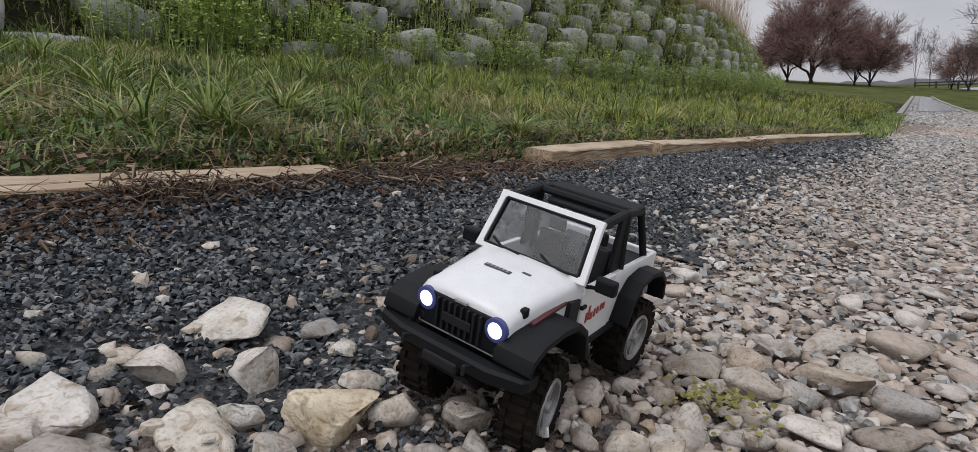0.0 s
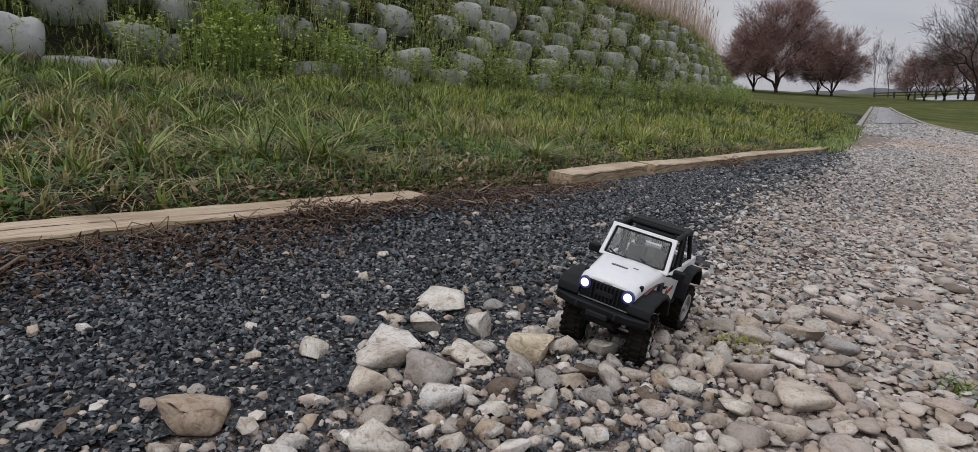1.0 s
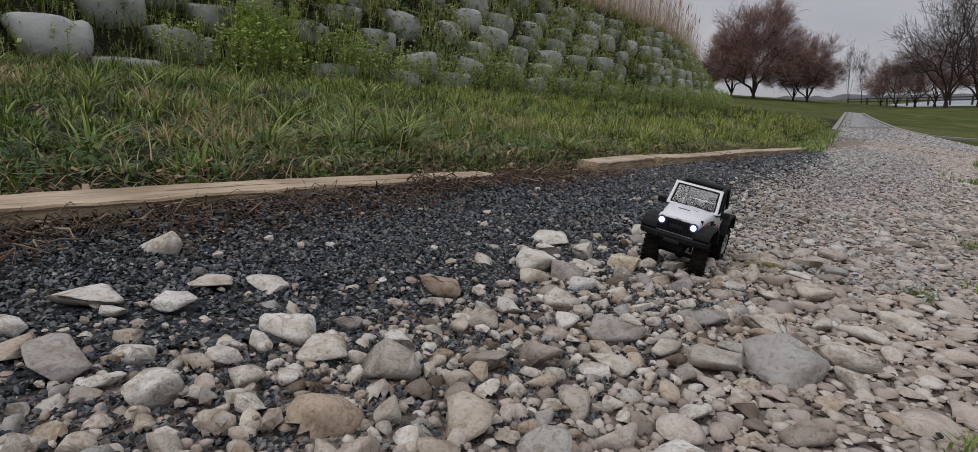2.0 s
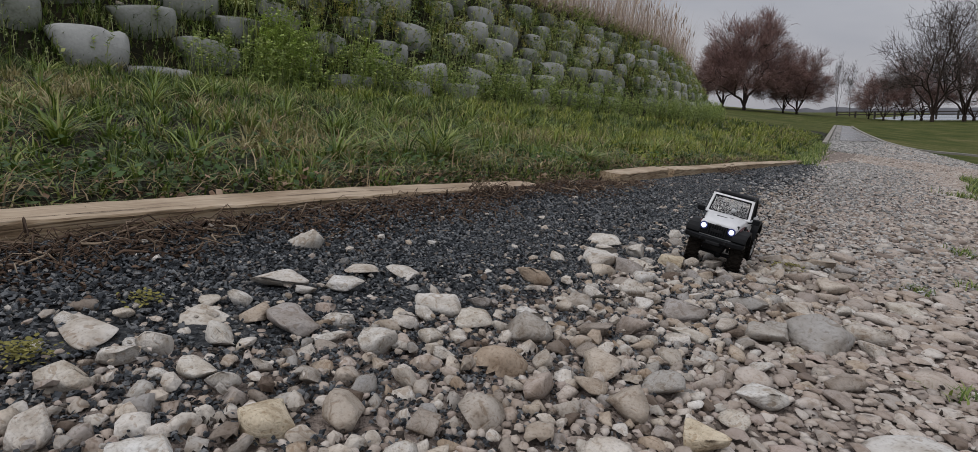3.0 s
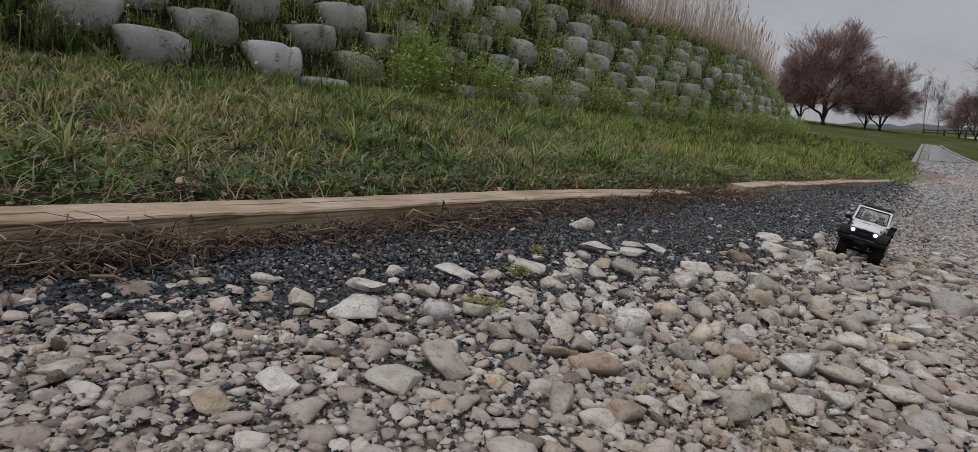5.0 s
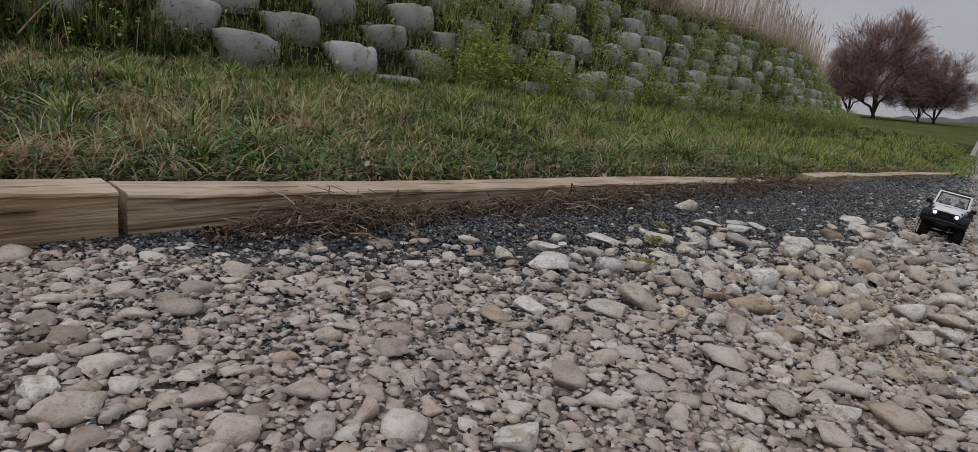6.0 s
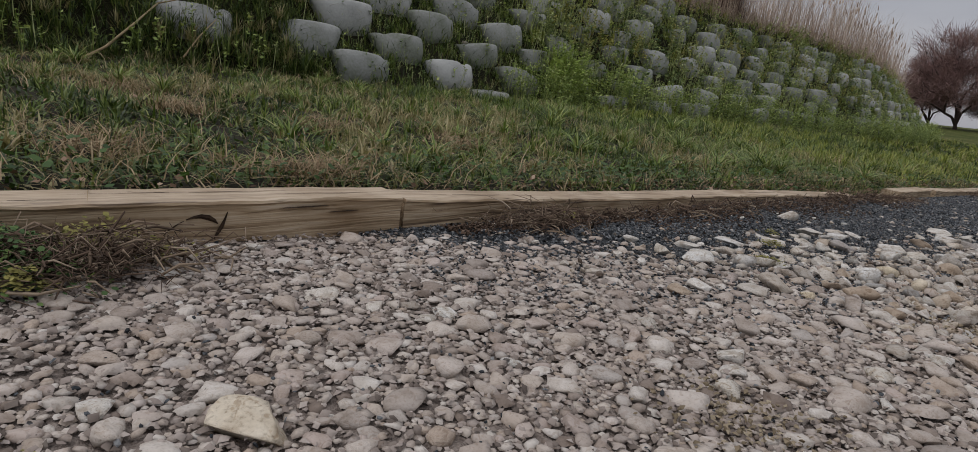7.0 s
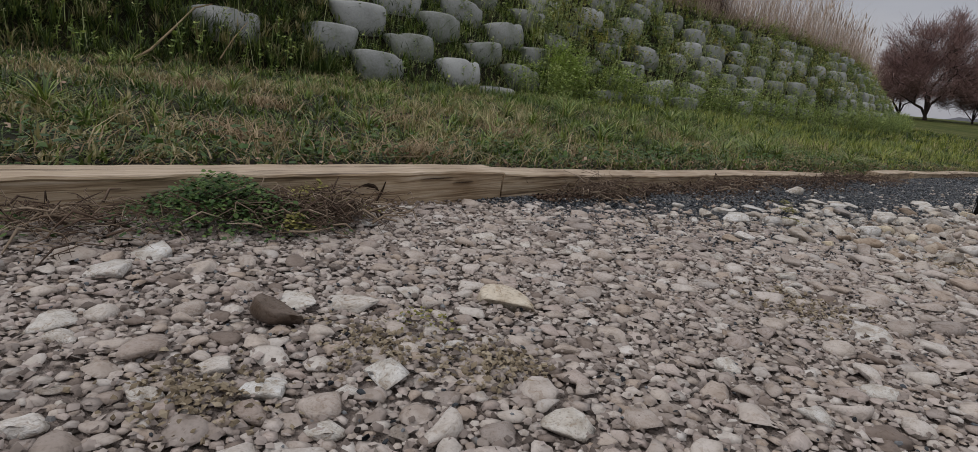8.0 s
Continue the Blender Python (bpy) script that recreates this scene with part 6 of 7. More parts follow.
def prism(profile, x0, x1, bevel=0.001):
    """A side profile of (y, z) points drawn out along x."""
    bm = bmesh.new()
    a = [bm.verts.new((x0, y, z)) for y, z in profile]
    b = [bm.verts.new((x1, y, z)) for y, z in profile]
    bm.faces.new(a)
    bm.faces.new(b[::-1])
    n = len(profile)
    for k in range(n):
        bm.faces.new((a[k], b[k], b[(k + 1) % n], a[(k + 1) % n]))
    bmesh.ops.recalc_face_normals(bm, faces=bm.faces)
    if bevel:
        bmesh.ops.bevel(bm, geom=list(bm.edges), offset=bevel, segments=2, profile=0.5, affect="EDGES")
    bmesh.ops.triangulate(bm, faces=[f for f in bm.faces if len(f.verts) > 4])
    return bm


def loft(sections):
    """Closed cross sections of (x, y, z) points joined in turn."""
    bm = bmesh.new()
    rings = [[bm.verts.new(p) for p in s] for s in sections]
    n = len(rings[0])
    for a, b in zip(rings, rings[1:]):
        for k in range(n):
            bm.faces.new((a[k], a[(k + 1) % n], b[(k + 1) % n], b[k]))
    bm.faces.new(rings[0][::-1])
    bm.faces.new(rings[-1])
    bmesh.ops.recalc_face_normals(bm, faces=bm.faces)
    return bm


def rod(points, rad, sides=8, bm=None):
    """A bent round bar through the points."""
    bm = bm or bmesh.new()
    v, f = [], []
    for a, b in zip(points, points[1:]):
        tube(v, f, Vector(a), Vector(b), rad, rad, sides)
    vs = [bm.verts.new(p) for p in v]
    for q in f:
        bm.faces.new([vs[i] for i in q])
    for p in points:
        bmesh.ops.create_icosphere(bm, subdivisions=1, radius=rad, matrix=Matrix.Translation(p))
    return bm


def disc(x, y, z, rad, depth, axis="Y", seg=24, bevel=0.0008):
    bm = bmesh.new()
    rot = Matrix.Rotation(radians(90), 4, "X") if axis == "Y" else Matrix.Rotation(radians(90), 4, "Y")
    bmesh.ops.create_cone(bm, cap_ends=True, segments=seg, radius1=rad, radius2=rad, depth=depth, matrix=Matrix.Translation((x, y, z)) @ rot)
    if bevel:
        bmesh.ops.bevel(bm, geom=[e for e in bm.edges if e.calc_face_angle(0) > 0.8], offset=bevel, segments=2, profile=0.5, affect="EDGES")
    return bm


def smooth_all(ob, angle=0.6):
    """Smooth faces, sharp where the angle is large."""
    me = ob.data
    bm = bmesh.new()
    bm.from_mesh(me)
    for f in bm.faces:
        f.smooth = True
    for e in bm.edges:
        e.smooth = e.calc_face_angle(0) < angle
    bm.to_mesh(me)
    bm.free()
    return ob


def tyre_bm(rad, half):
    """A chunky off-road tyre with two rows of tread blocks."""
    bm = bmesh.new()
    prof = [(0.58, -0.75), (0.72, -0.95), (0.86, -1.0), (0.94, -0.9), (0.955, -0.5), (0.955, 0.5), (0.94, 0.9), (0.86, 1.0), (0.72, 0.95), (0.58, 0.75)]
    seg = 40
    rings = []
    for k in range(seg):
        a = 2 * math.pi * k / seg
        rings.append([bm.verts.new((half * w, rad * q * math.cos(a), rad * q * math.sin(a))) for q, w in prof])
    for k in range(seg):
        a, b = rings[k], rings[(k + 1) % seg]
        for j in range(len(prof) - 1):
            bm.faces.new((a[j], a[j + 1], b[j + 1], b[j]))
    bm.faces.ensure_lookup_table()
    strips = len(prof) - 1
    lugs = [bm.faces[k * strips + j] for k in range(seg) for j in (2, 3, 4, 5, 6) if (k + (j in (3, 5)) + 2 * (j == 4)) % 2 == 0]
    made = bmesh.ops.extrude_discrete_faces(bm, faces=lugs)["faces"]
    for f in made:
        c = f.calc_center_median()
        out = Vector((0, c.y, c.z)).normalized() * rad * 0.085 + Vector((0.1 * half * (1 if c.x > half * 0.7 else -1 if c.x < -half * 0.7 else 0), 0, 0))
        for vert in f.verts:
            vert.co = c + (vert.co - c) * 0.84 + out
    bmesh.ops.recalc_face_normals(bm, faces=bm.faces)
    return bm


def rim_bm(rad, half, side):
    """A dished rim with six spokes, a lip and a hub."""
    bm = bmesh.new()
    seg = 36
    prof = [(0.62, 0.85), (0.6, 0.98), (0.54, 0.95), (0.5, 0.55), (0.5, -0.7)]
    rings = []
    for k in range(seg):
        a = 2 * math.pi * k / seg
        rings.append([bm.verts.new((side * half * w, rad * q * math.cos(a), rad * q * math.sin(a))) for q, w in prof])
    for k in range(seg):
        a, b = rings[k], rings[(k + 1) % seg]
        for j in range(len(prof) - 1):
            bm.faces.new((a[j], a[j + 1], b[j + 1], b[j]))
    for k in range(6):
        m = Matrix.Rotation(2 * math.pi * k / 6, 4, "X") @ Matrix.Translation((side * half * 0.62, 0, rad * 0.3)) @ Matrix.Diagonal((half * 0.22, rad * 0.16, rad * 0.46, 1))
        bmesh.ops.create_cube(bm, size=1.0, matrix=m)
    bmesh.ops.create_cone(bm, cap_ends=True, segments=16, radius1=rad * 0.17, radius2=rad * 0.13, depth=half * 0.6, matrix=Matrix.Translation((side * half * 0.7, 0, 0)) @ Matrix.Rotation(radians(90 * side), 4, "Y"))
    bmesh.ops.recalc_face_normals(bm, faces=bm.faces)
    return bm


def flare(arch, thick, x0, x1):
    """A wheel-arch flare: a band that follows the arch, with an outer lip."""
    inner = []
    n = len(arch)
    cy, cz = sum(p[0] for p in arch) / n, 0.04
    for y, z in arch:
        d = Vector((y - cy, z - cz)).normalized()
        inner.append((y - d.x * thick, z - d.y * thick))
    return prism(arch + inner[::-1], x0, x1, 0.0012)


def toy_car(m):
    car = tagged(new("toy_car"), "white open-top toy off-road car with lit headlights and muddy tyres", "toy car")
    car.matrix_basis = m
    W = 0.063
    # tub and doors
    arch = [(0.1 + 0.05 * math.cos(a), 0.056 + 0.05 * math.sin(a)) for a in np.linspace(math.pi * 0.92, math.pi * 0.1, 9)]
    rear = [(0.036, 0.069), (0.05, 0.069)] + arch + [(0.148, 0.078), (0.15, 0.127), (0.036, 0.130)]
    for s in (-1, 1):
        smooth_all(part("side_panel", prism(rear, s * (W - 0.006), s * W, 0.0012), M_WHITE, car))
        dr = part("door", prism([(-0.036, 0.069), (0.035, 0.069), (0.035, 0.1305), (-0.03, 0.133), (-0.038, 0.128)], s * (W - 0.005), s * (W + 0.0015), 0.0012), M_WHITE, car)
        part("handle", box(s * (W + 0.003) - 0.0022, s * (W + 0.003) + 0.0022, 0.018, 0.029, 0.1165, 0.1205, 0.001), M_BLACK, dr, "black door handle")
        part("hinge", box(s * (W + 0.002) - 0.002, s * (W + 0.002) + 0.002, -0.039, -0.03, 0.112, 0.116, 0.0007), M_BLACK, dr)
        part("hinge", box(s * (W + 0.002) - 0.002, s * (W + 0.002) + 0.002, -0.039, -0.03, 0.085, 0.089, 0.0007), M_BLACK, dr)
        bm = bmesh.new()
        for k, (yy, zz, h, w) in enumerate(((-0.022, 0.098, 0.011, 0.0022), (-0.017, 0.102, 0.016, 0.002), (-0.011, 0.097, 0.008, 0.003), (-0.004, 0.098, 0.009, 0.0024), (0.003, 0.099, 0.008, 0.003), (0.01, 0.1, 0.008, 0.0022), (0.016, 0.1, 0.007, 0.003))):
            box(s * (W + 0.002) - 0.0004, s * (W + 0.002) + 0.0004, yy - w, yy + w * 0.4, zz - h / 2, zz + h / 2, 0, bm)
        part("door_print", bm, M_RED, dr, "red printed strokes on the door")
        part("rocker_panel", box(s * (W - 0.008), s * (W + 0.004), -0.04, 0.05, 0.062, 0.07, 0.0015), M_BLACK, car)
        part("vent_panel", prism([(-0.062, 0.100), (-0.042, 0.078), (-0.04, 0.124), (-0.06, 0.126)], s * (W - 0.006), s * (W + 0.001), 0.001), M_GREY, car, "dark side vent behind the front wheel")
        smooth_all(part("front_fender", flare([(-0.16, 0.098), (-0.155, 0.111), (-0.138, 0.1195), (-0.105, 0.1225), (-0.076, 0.119), (-0.058, 0.105), (-0.046, 0.073)], 0.007, s * 0.046, s * 0.086), M_BLACK, car))
        smooth_all(part("rear_fender", flare([(0.043, 0.071), (0.055, 0.1), (0.072, 0.115), (0.1, 0.1195), (0.128, 0.115), (0.146, 0.1), (0.153, 0.074)], 0.006, s * 0.06, s * 0.084), M_BLACK, car))
        mr = part("mirror", box(s * 0.083 - 0.011, s * 0.083 + 0.011, -0.036, -0.025, 0.134, 0.150, 0.003), M_BLACK, car, "black wing mirror")
        part("mirror_arm", rod([(s * 0.062, -0.03, 0.134), (s * 0.076, -0.031, 0.138)], 0.0022), M_BLACK, mr)
        bm = bmesh.new()
        for k in range(5):
            box(s * 0.0535 - 0.0002 + s * 0.0004 * k, s * 0.0535 + 0.0008 + s * 0.0004 * k, -0.088 + 0.0052 * k, -0.085 + 0.0052 * k, 0.1275, 0.1335, 0, bm)
        part("hood_print", bm, M_INK, car, "small dark lettering on the bonnet's side")
        part("side_stripe", prism([(-0.12, 0.1235), (-0.062, 0.127), (-0.062, 0.124), (-0.12, 0.121)], s * 0.0555, s * 0.0605, 0), M_MAROON, car, "dark red stripe over the fender")
        part("hood_latch", box(s * 0.051 - 0.003, s * 0.051 + 0.003, -0.128, -0.12, 0.128, 0.137, 0.0012), M_BLACK, car)
        hl = part("headlight", disc(s * 0.040, -0.147, 0.1195, 0.0115, 0.008), M_HALO, car, "lit headlight with its blue glow painted on the ring")
        bm = bmesh.new()
        bmesh.ops.create_uvsphere(bm, u_segments=20, v_segments=10, radius=0.0078, matrix=Matrix.Translation((s * 0.040, -0.1505, 0.1195)) @ Matrix.Diagonal((1, 0.4, 1, 1)))
        part("lens", bm, M_LENS, hl, "bright white lens")
        part("indicator", disc(s * 0.0445, -0.148, 0.1005, 0.0042, 0.005), M_GREY, car, "small round turn signal")
        st = part("seat", prism([(0.005, 0.085), (0.045, 0.083), (0.058, 0.145), (0.05, 0.147), (0.038, 0.1), (0.006, 0.099)], s * 0.008, s * 0.046, 0.003), M_GREY, car, "dark bucket seat")
        part("headrest", box(s * 0.027 - 0.011, s * 0.027 + 0.011, 0.052, 0.06, 0.147, 0.162, 0.003), M_GREY, st)
        part("wiper", rod([(s * 0.03 + 0.018, -0.046, 0.1475), (s * 0.03 - 0.006, -0.042, 0.1465), (s * 0.03 - 0.02, -0.0375, 0.152)], 0.0016, 5), M_BLACK, car)
    part("floor_pan", box(-W + 0.004, W - 0.004, -0.04, 0.145, 0.068, 0.074), M_GREY, car)
    tg = part("tailgate", box(-W + 0.003, W - 0.003, 0.144, 0.151, 0.07, 0.127), M_WHITE, car)
    part("handle", box(-0.01, 0.01, 0.151, 0.154, 0.11, 0.114, 0.001), M_BLACK, tg)
    part("rear_bumper", box(-0.075, 0.075, 0.151, 0.168, 0.068, 0.084, 0.003), M_BLACK, car)
    part("cargo_liner", box(-W + 0.0065, W - 0.0065, 0.062, 0.1435, 0.0745, 0.12, 0.002), M_BLACK, car)
    part("dashboard", prism([(-0.036, 0.1), (-0.036, 0.141), (-0.012, 0.134), (-0.01, 0.118), (-0.02, 0.1)], -0.057, 0.057, 0.002), M_BLACK, car)
    bm = bmesh.new()
    for k in range(20):
        a, b = 2 * math.pi * k / 20, 2 * math.pi * (k + 1) / 20
        tv, tf = [], []
        tube(tv, tf, Vector((0.028 + 0.013 * math.cos(a), -0.003 + 0.006 * math.sin(a), 0.134 + 0.011 * math.sin(a))), Vector((0.028 + 0.013 * math.cos(b), -0.003 + 0.006 * math.sin(b), 0.134 + 0.011 * math.sin(b))), 0.0016, 0.0016, 6)
        vs = [bm.verts.new(p) for p in tv]
        for q in tf:
            bm.faces.new([vs[i] for i in q])
    rod([(0.028, -0.012, 0.129), (0.028, -0.003, 0.134)], 0.0025, 6, bm)
    part("steering_wheel", bm, M_BLACK, car)
    # bonnet and cowl
    sec = []
    for y, hw, top, low in ((-0.1475, 0.049, 0.130, 0.092), (-0.1455, 0.0515, 0.134, 0.09), (-0.138, 0.0525, 0.1375, 0.09), (-0.1, 0.055, 0.1415, 0.09), (-0.06, 0.059, 0.1445, 0.09), (-0.042, 0.0615, 0.1455, 0.09), (-0.036, 0.062, 0.143, 0.075)):
        sec.append([(-hw, y, low), (-hw, y, top - 0.011), (-hw + 0.002, y, top - 0.006), (-hw + 0.008, y, top - 0.002), (-hw * 0.5, y, top + 0.0012), (0, y, top + 0.002), (hw * 0.5, y, top + 0.0012), (hw - 0.008, y, top - 0.002), (hw - 0.002, y, top - 0.006), (hw, y, top - 0.011), (hw, y, low)])
    hood = smooth_all(part("bonnet", loft(sec), M_WHITE, car), 0.9)
    vent = part("hood_vent", box(-0.022, 0.008, -0.0905, -0.0845, 0.1432, 0.1452, 0.0006), M_INK, hood, "dark bonnet vent with a small badge")
    bm = bmesh.new()
    for k in range(6):
        box(-0.02 + 0.0045 * k, -0.0173 + 0.0045 * k, -0.089, -0.086, 0.145, 0.1456, 0, bm)
    part("vent_bars", bm, M_RIM, vent)
    part("hood_badge", box(0.014, 0.024, -0.078, -0.074, 0.1438, 0.1452, 0.0005), M_INK, hood)
    part("front_badge", box(-0.007, 0.007, -0.1512, -0.1485, 0.1295, 0.1325, 0.0005), M_RIM, hood, "plain pale badge over the grille")
    # grille
    gr = part("grille", box(-0.047, 0.047, -0.150, -0.144, 0.094, 0.129, 0.002), M_BLACK, car, "black seven-slot grille")
    for k in range(8):
        x = -0.0245 + 0.007 * k
        part("grille_bar", box(x - 0.0012, x + 0.0012, -0.1535, -0.149, 0.0975, 0.127, 0.0006), M_GREY, gr)
    part("grille_mark", box(-0.016, 0.016, -0.1545, -0.1525, 0.1075, 0.1165, 0.0006), M_GREY, gr)
    # windscreen
    A, B, C, D = Vector((-0.063, -0.043, 0.143)), Vector((0.063, -0.043, 0.143)), Vector((0.058, -0.014, 0.1935)), Vector((-0.058, -0.014, 0.1935))

    def bar(p, q, wide, deep):
        d = q - p
        u = d.normalized()
        nrm = Vector((0, -0.868, 0.497))
        s2 = u.cross(nrm).normalized()
        bm2 = bmesh.new()
        bmesh.ops.create_cube(bm2, size=1.0)
        mm = Matrix((s2 * wide, nrm * deep, u * (d.length + wide))).transposed().to_4x4()
        mm.translation = (p + q) / 2
        bmesh.ops.transform(bm2, matrix=mm, verts=bm2.verts)
        bmesh.ops.bevel(bm2, geom=list(bm2.edges), offset=0.0012, segments=2, profile=0.5, affect="EDGES")
        return bm2
    fr = part("windscreen_frame", bar(D, C, 0.0085, 0.006), M_WHITE, car)
    for p, q in ((A, D), (B, C), (A, B)):
        part("frame_bar", bar(p, q, 0.0075, 0.0058), M_WHITE, fr)
    ins = 0.9
    mid = (A + B + C + D) / 4
    a2, b2, c2, d2 = [mid + (p - mid) * ins for p in (A, B, C, D)]
    for p, q in ((a2, d2), (b2, c2), (a2, b2), (d2, c2)):
        part("gasket", bar(p, q, 0.003, 0.0068), M_BLACK, fr)
    bm = bmesh.new()
    nrm = Vector((0, -0.868, 0.497)) * 0.0006
    f1, f2 = [bm.verts.new(p + nrm) for p in (a2, b2, c2, d2)], [bm.verts.new(p - nrm) for p in (a2, b2, c2, d2)]
    bm.faces.new(f1)
    bm.faces.new(f2[::-1])
    for k in range(4):
        bm.faces.new((f1[k], f2[k], f2[(k + 1) % 4], f1[(k + 1) % 4]))
    bmesh.ops.recalc_face_normals(bm, faces=bm.faces)
    pane = part("pane", bm, M_GLASS, fr, "clear plastic windscreen pane")
    pane.visible_shadow = False
    # roll cage
    for s in (-1, 1):
        part("cage_rail", rod([(s * 0.055, -0.014, 0.190), (s * 0.054, 0.052, 0.192), (s * 0.053, 0.095, 0.186)], 0.0048), M_BLACK, car)
        part("cage_post", rod([(s * 0.054, 0.05, 0.191), (s * 0.057, 0.056, 0.12)], 0.006), M_BLACK, car)
        part("cage_post", rod([(s * 0.053, 0.095, 0.186), (s * 0.056, 0.125, 0.125)], 0.0045), M_BLACK, car)
    for y, z in ((-0.004, 0.190), (0.052, 0.191), (0.095, 0.186)):
        part("cage_bar", rod([(-0.054, y, z), (0.054, y, z)], 0.0048), M_BLACK, car)
    part("roof_frame", box(-0.057, 0.057, 0.07, 0.1, 0.186, 0.193, 0.003), M_BLACK, car, "black rear roof panel of the cage")
    part("header_rail", box(-0.056, 0.056, -0.012, -0.001, 0.189, 0.195, 0.002), M_BLACK, car)
    for s in (-1, 1):
        part("side_curtain", prism([(0.03, 0.125), (0.062, 0.125), (0.06, 0.19), (0.036, 0.19)], s * 0.0535, s * 0.0585, 0.001), M_BLACK, car, "black webbing behind the door")
    part("speaker_bar", box(-0.04, 0.04, 0.044, 0.056, 0.178, 0.186, 0.003), M_GREY, car)
    # bumper and chassis
    sec = []
    for x, y, dz in ((-0.086, -0.158, 0.003), (-0.082, -0.164, 0.001), (-0.05, -0.172, 0), (0.05, -0.172, 0), (0.082, -0.164, 0.001), (0.086, -0.158, 0.003)):
        sec.append([(x, y, 0.083 + dz), (x, y + 0.003, 0.079 + dz), (x, y + 0.014, 0.079 + dz), (x, y + 0.014, 0.094), (x, y + 0.004, 0.094), (x, y, 0.092)])
    bp = part("front_bumper", loft(sec), M_BLACK, car)
    part("winch_plate", box(-0.02, 0.02, -0.174, -0.166, 0.074, 0.084, 0.002), M_GREY, bp)
    for s in (-1, 1):
        part("tow_hook", rod([(s * 0.035, -0.176, 0.092), (s * 0.035, -0.183, 0.095), (s * 0.035, -0.184, 0.088)], 0.002, 6), M_GREY, bp)
    part("skid_plate", prism([(-0.17, 0.072), (-0.15, 0.052), (-0.12, 0.05), (-0.12, 0.072)], -0.03, 0.03, 0.002), M_BLACK, car)
    part("chassis", box(-0.03, 0.03, -0.15, 0.15, 0.052, 0.07, 0.003), M_BLACK, car)
    for y in (-0.1, 0.1):
        ax = part("axle", rod([(-0.05, y, 0.045), (0.05, y, 0.045)], 0.006), M_BLACK, car)
        bm = bmesh.new()
        bmesh.ops.create_icosphere(bm, subdivisions=2, radius=0.013, matrix=Matrix.Translation((0.012, y, 0.045)))
        part("differential", bm, M_BLACK, ax)
        for s in (-1, 1):
            part("shock_absorber", rod([(s * 0.036, y, 0.047), (s * 0.033, y + 0.012, 0.09)], 0.004), M_GREY, ax)
    part("steering_link", rod([(-0.045, -0.122, 0.048), (0.045, -0.122, 0.048)], 0.0022, 6), M_RIM, car, "thin silver steering link")
    for s in (-1, 1):
        ty, rm = None, None
        for y in (-0.1, 0.1):
            hub = new("wheel")
            hub.parent = car
            hub.matrix_basis = pose(s * 0.062, y, 0.045, r.uniform(0, 60), 0, 11 if y < 0 else 0)
            t2 = part("tyre", tyre_bm(0.046, 0.0185), M_RUBBER, hub, "chunky muddy black tyre")
            # added dark disc that keeps the open rim's inside from showing bright
            bm = bmesh.new()
            bmesh.ops.create_cone(bm, cap_ends=True, segments=24, radius1=0.0265, radius2=0.0265, depth=0.006, matrix=Matrix.Translation((-s * 0.012, 0, 0)) @ Matrix.Rotation(radians(90), 4, "Y"))
            part("brake_disc", bm, M_BLACK, hub, "dark disc added behind the rim to close it")
            smooth_all(part("rim", rim_bm(0.046, 0.0185, s), M_RIM, hub, "silver six-spoke rim"))
    # the body rides high over its axles
    for o in car.children_recursive:
        if o.type == "MESH" and o.parent.name.split(".")[0] not in ("wheel", "axle") and o.name.split(".")[0] != "axle":
            for vert in o.data.vertices:
                vert.co.z += 0.011
    return car


CAR_AT = pose(CAR_X, CAR_Y, float(road_z(CAR_Y)) + 0.003, 1.5, 5.4, CAR_TURN) @ Matrix.Diagonal((CAR_SCALE, CAR_SCALE, CAR_SCALE, 1))
toy_car(CAR_AT)


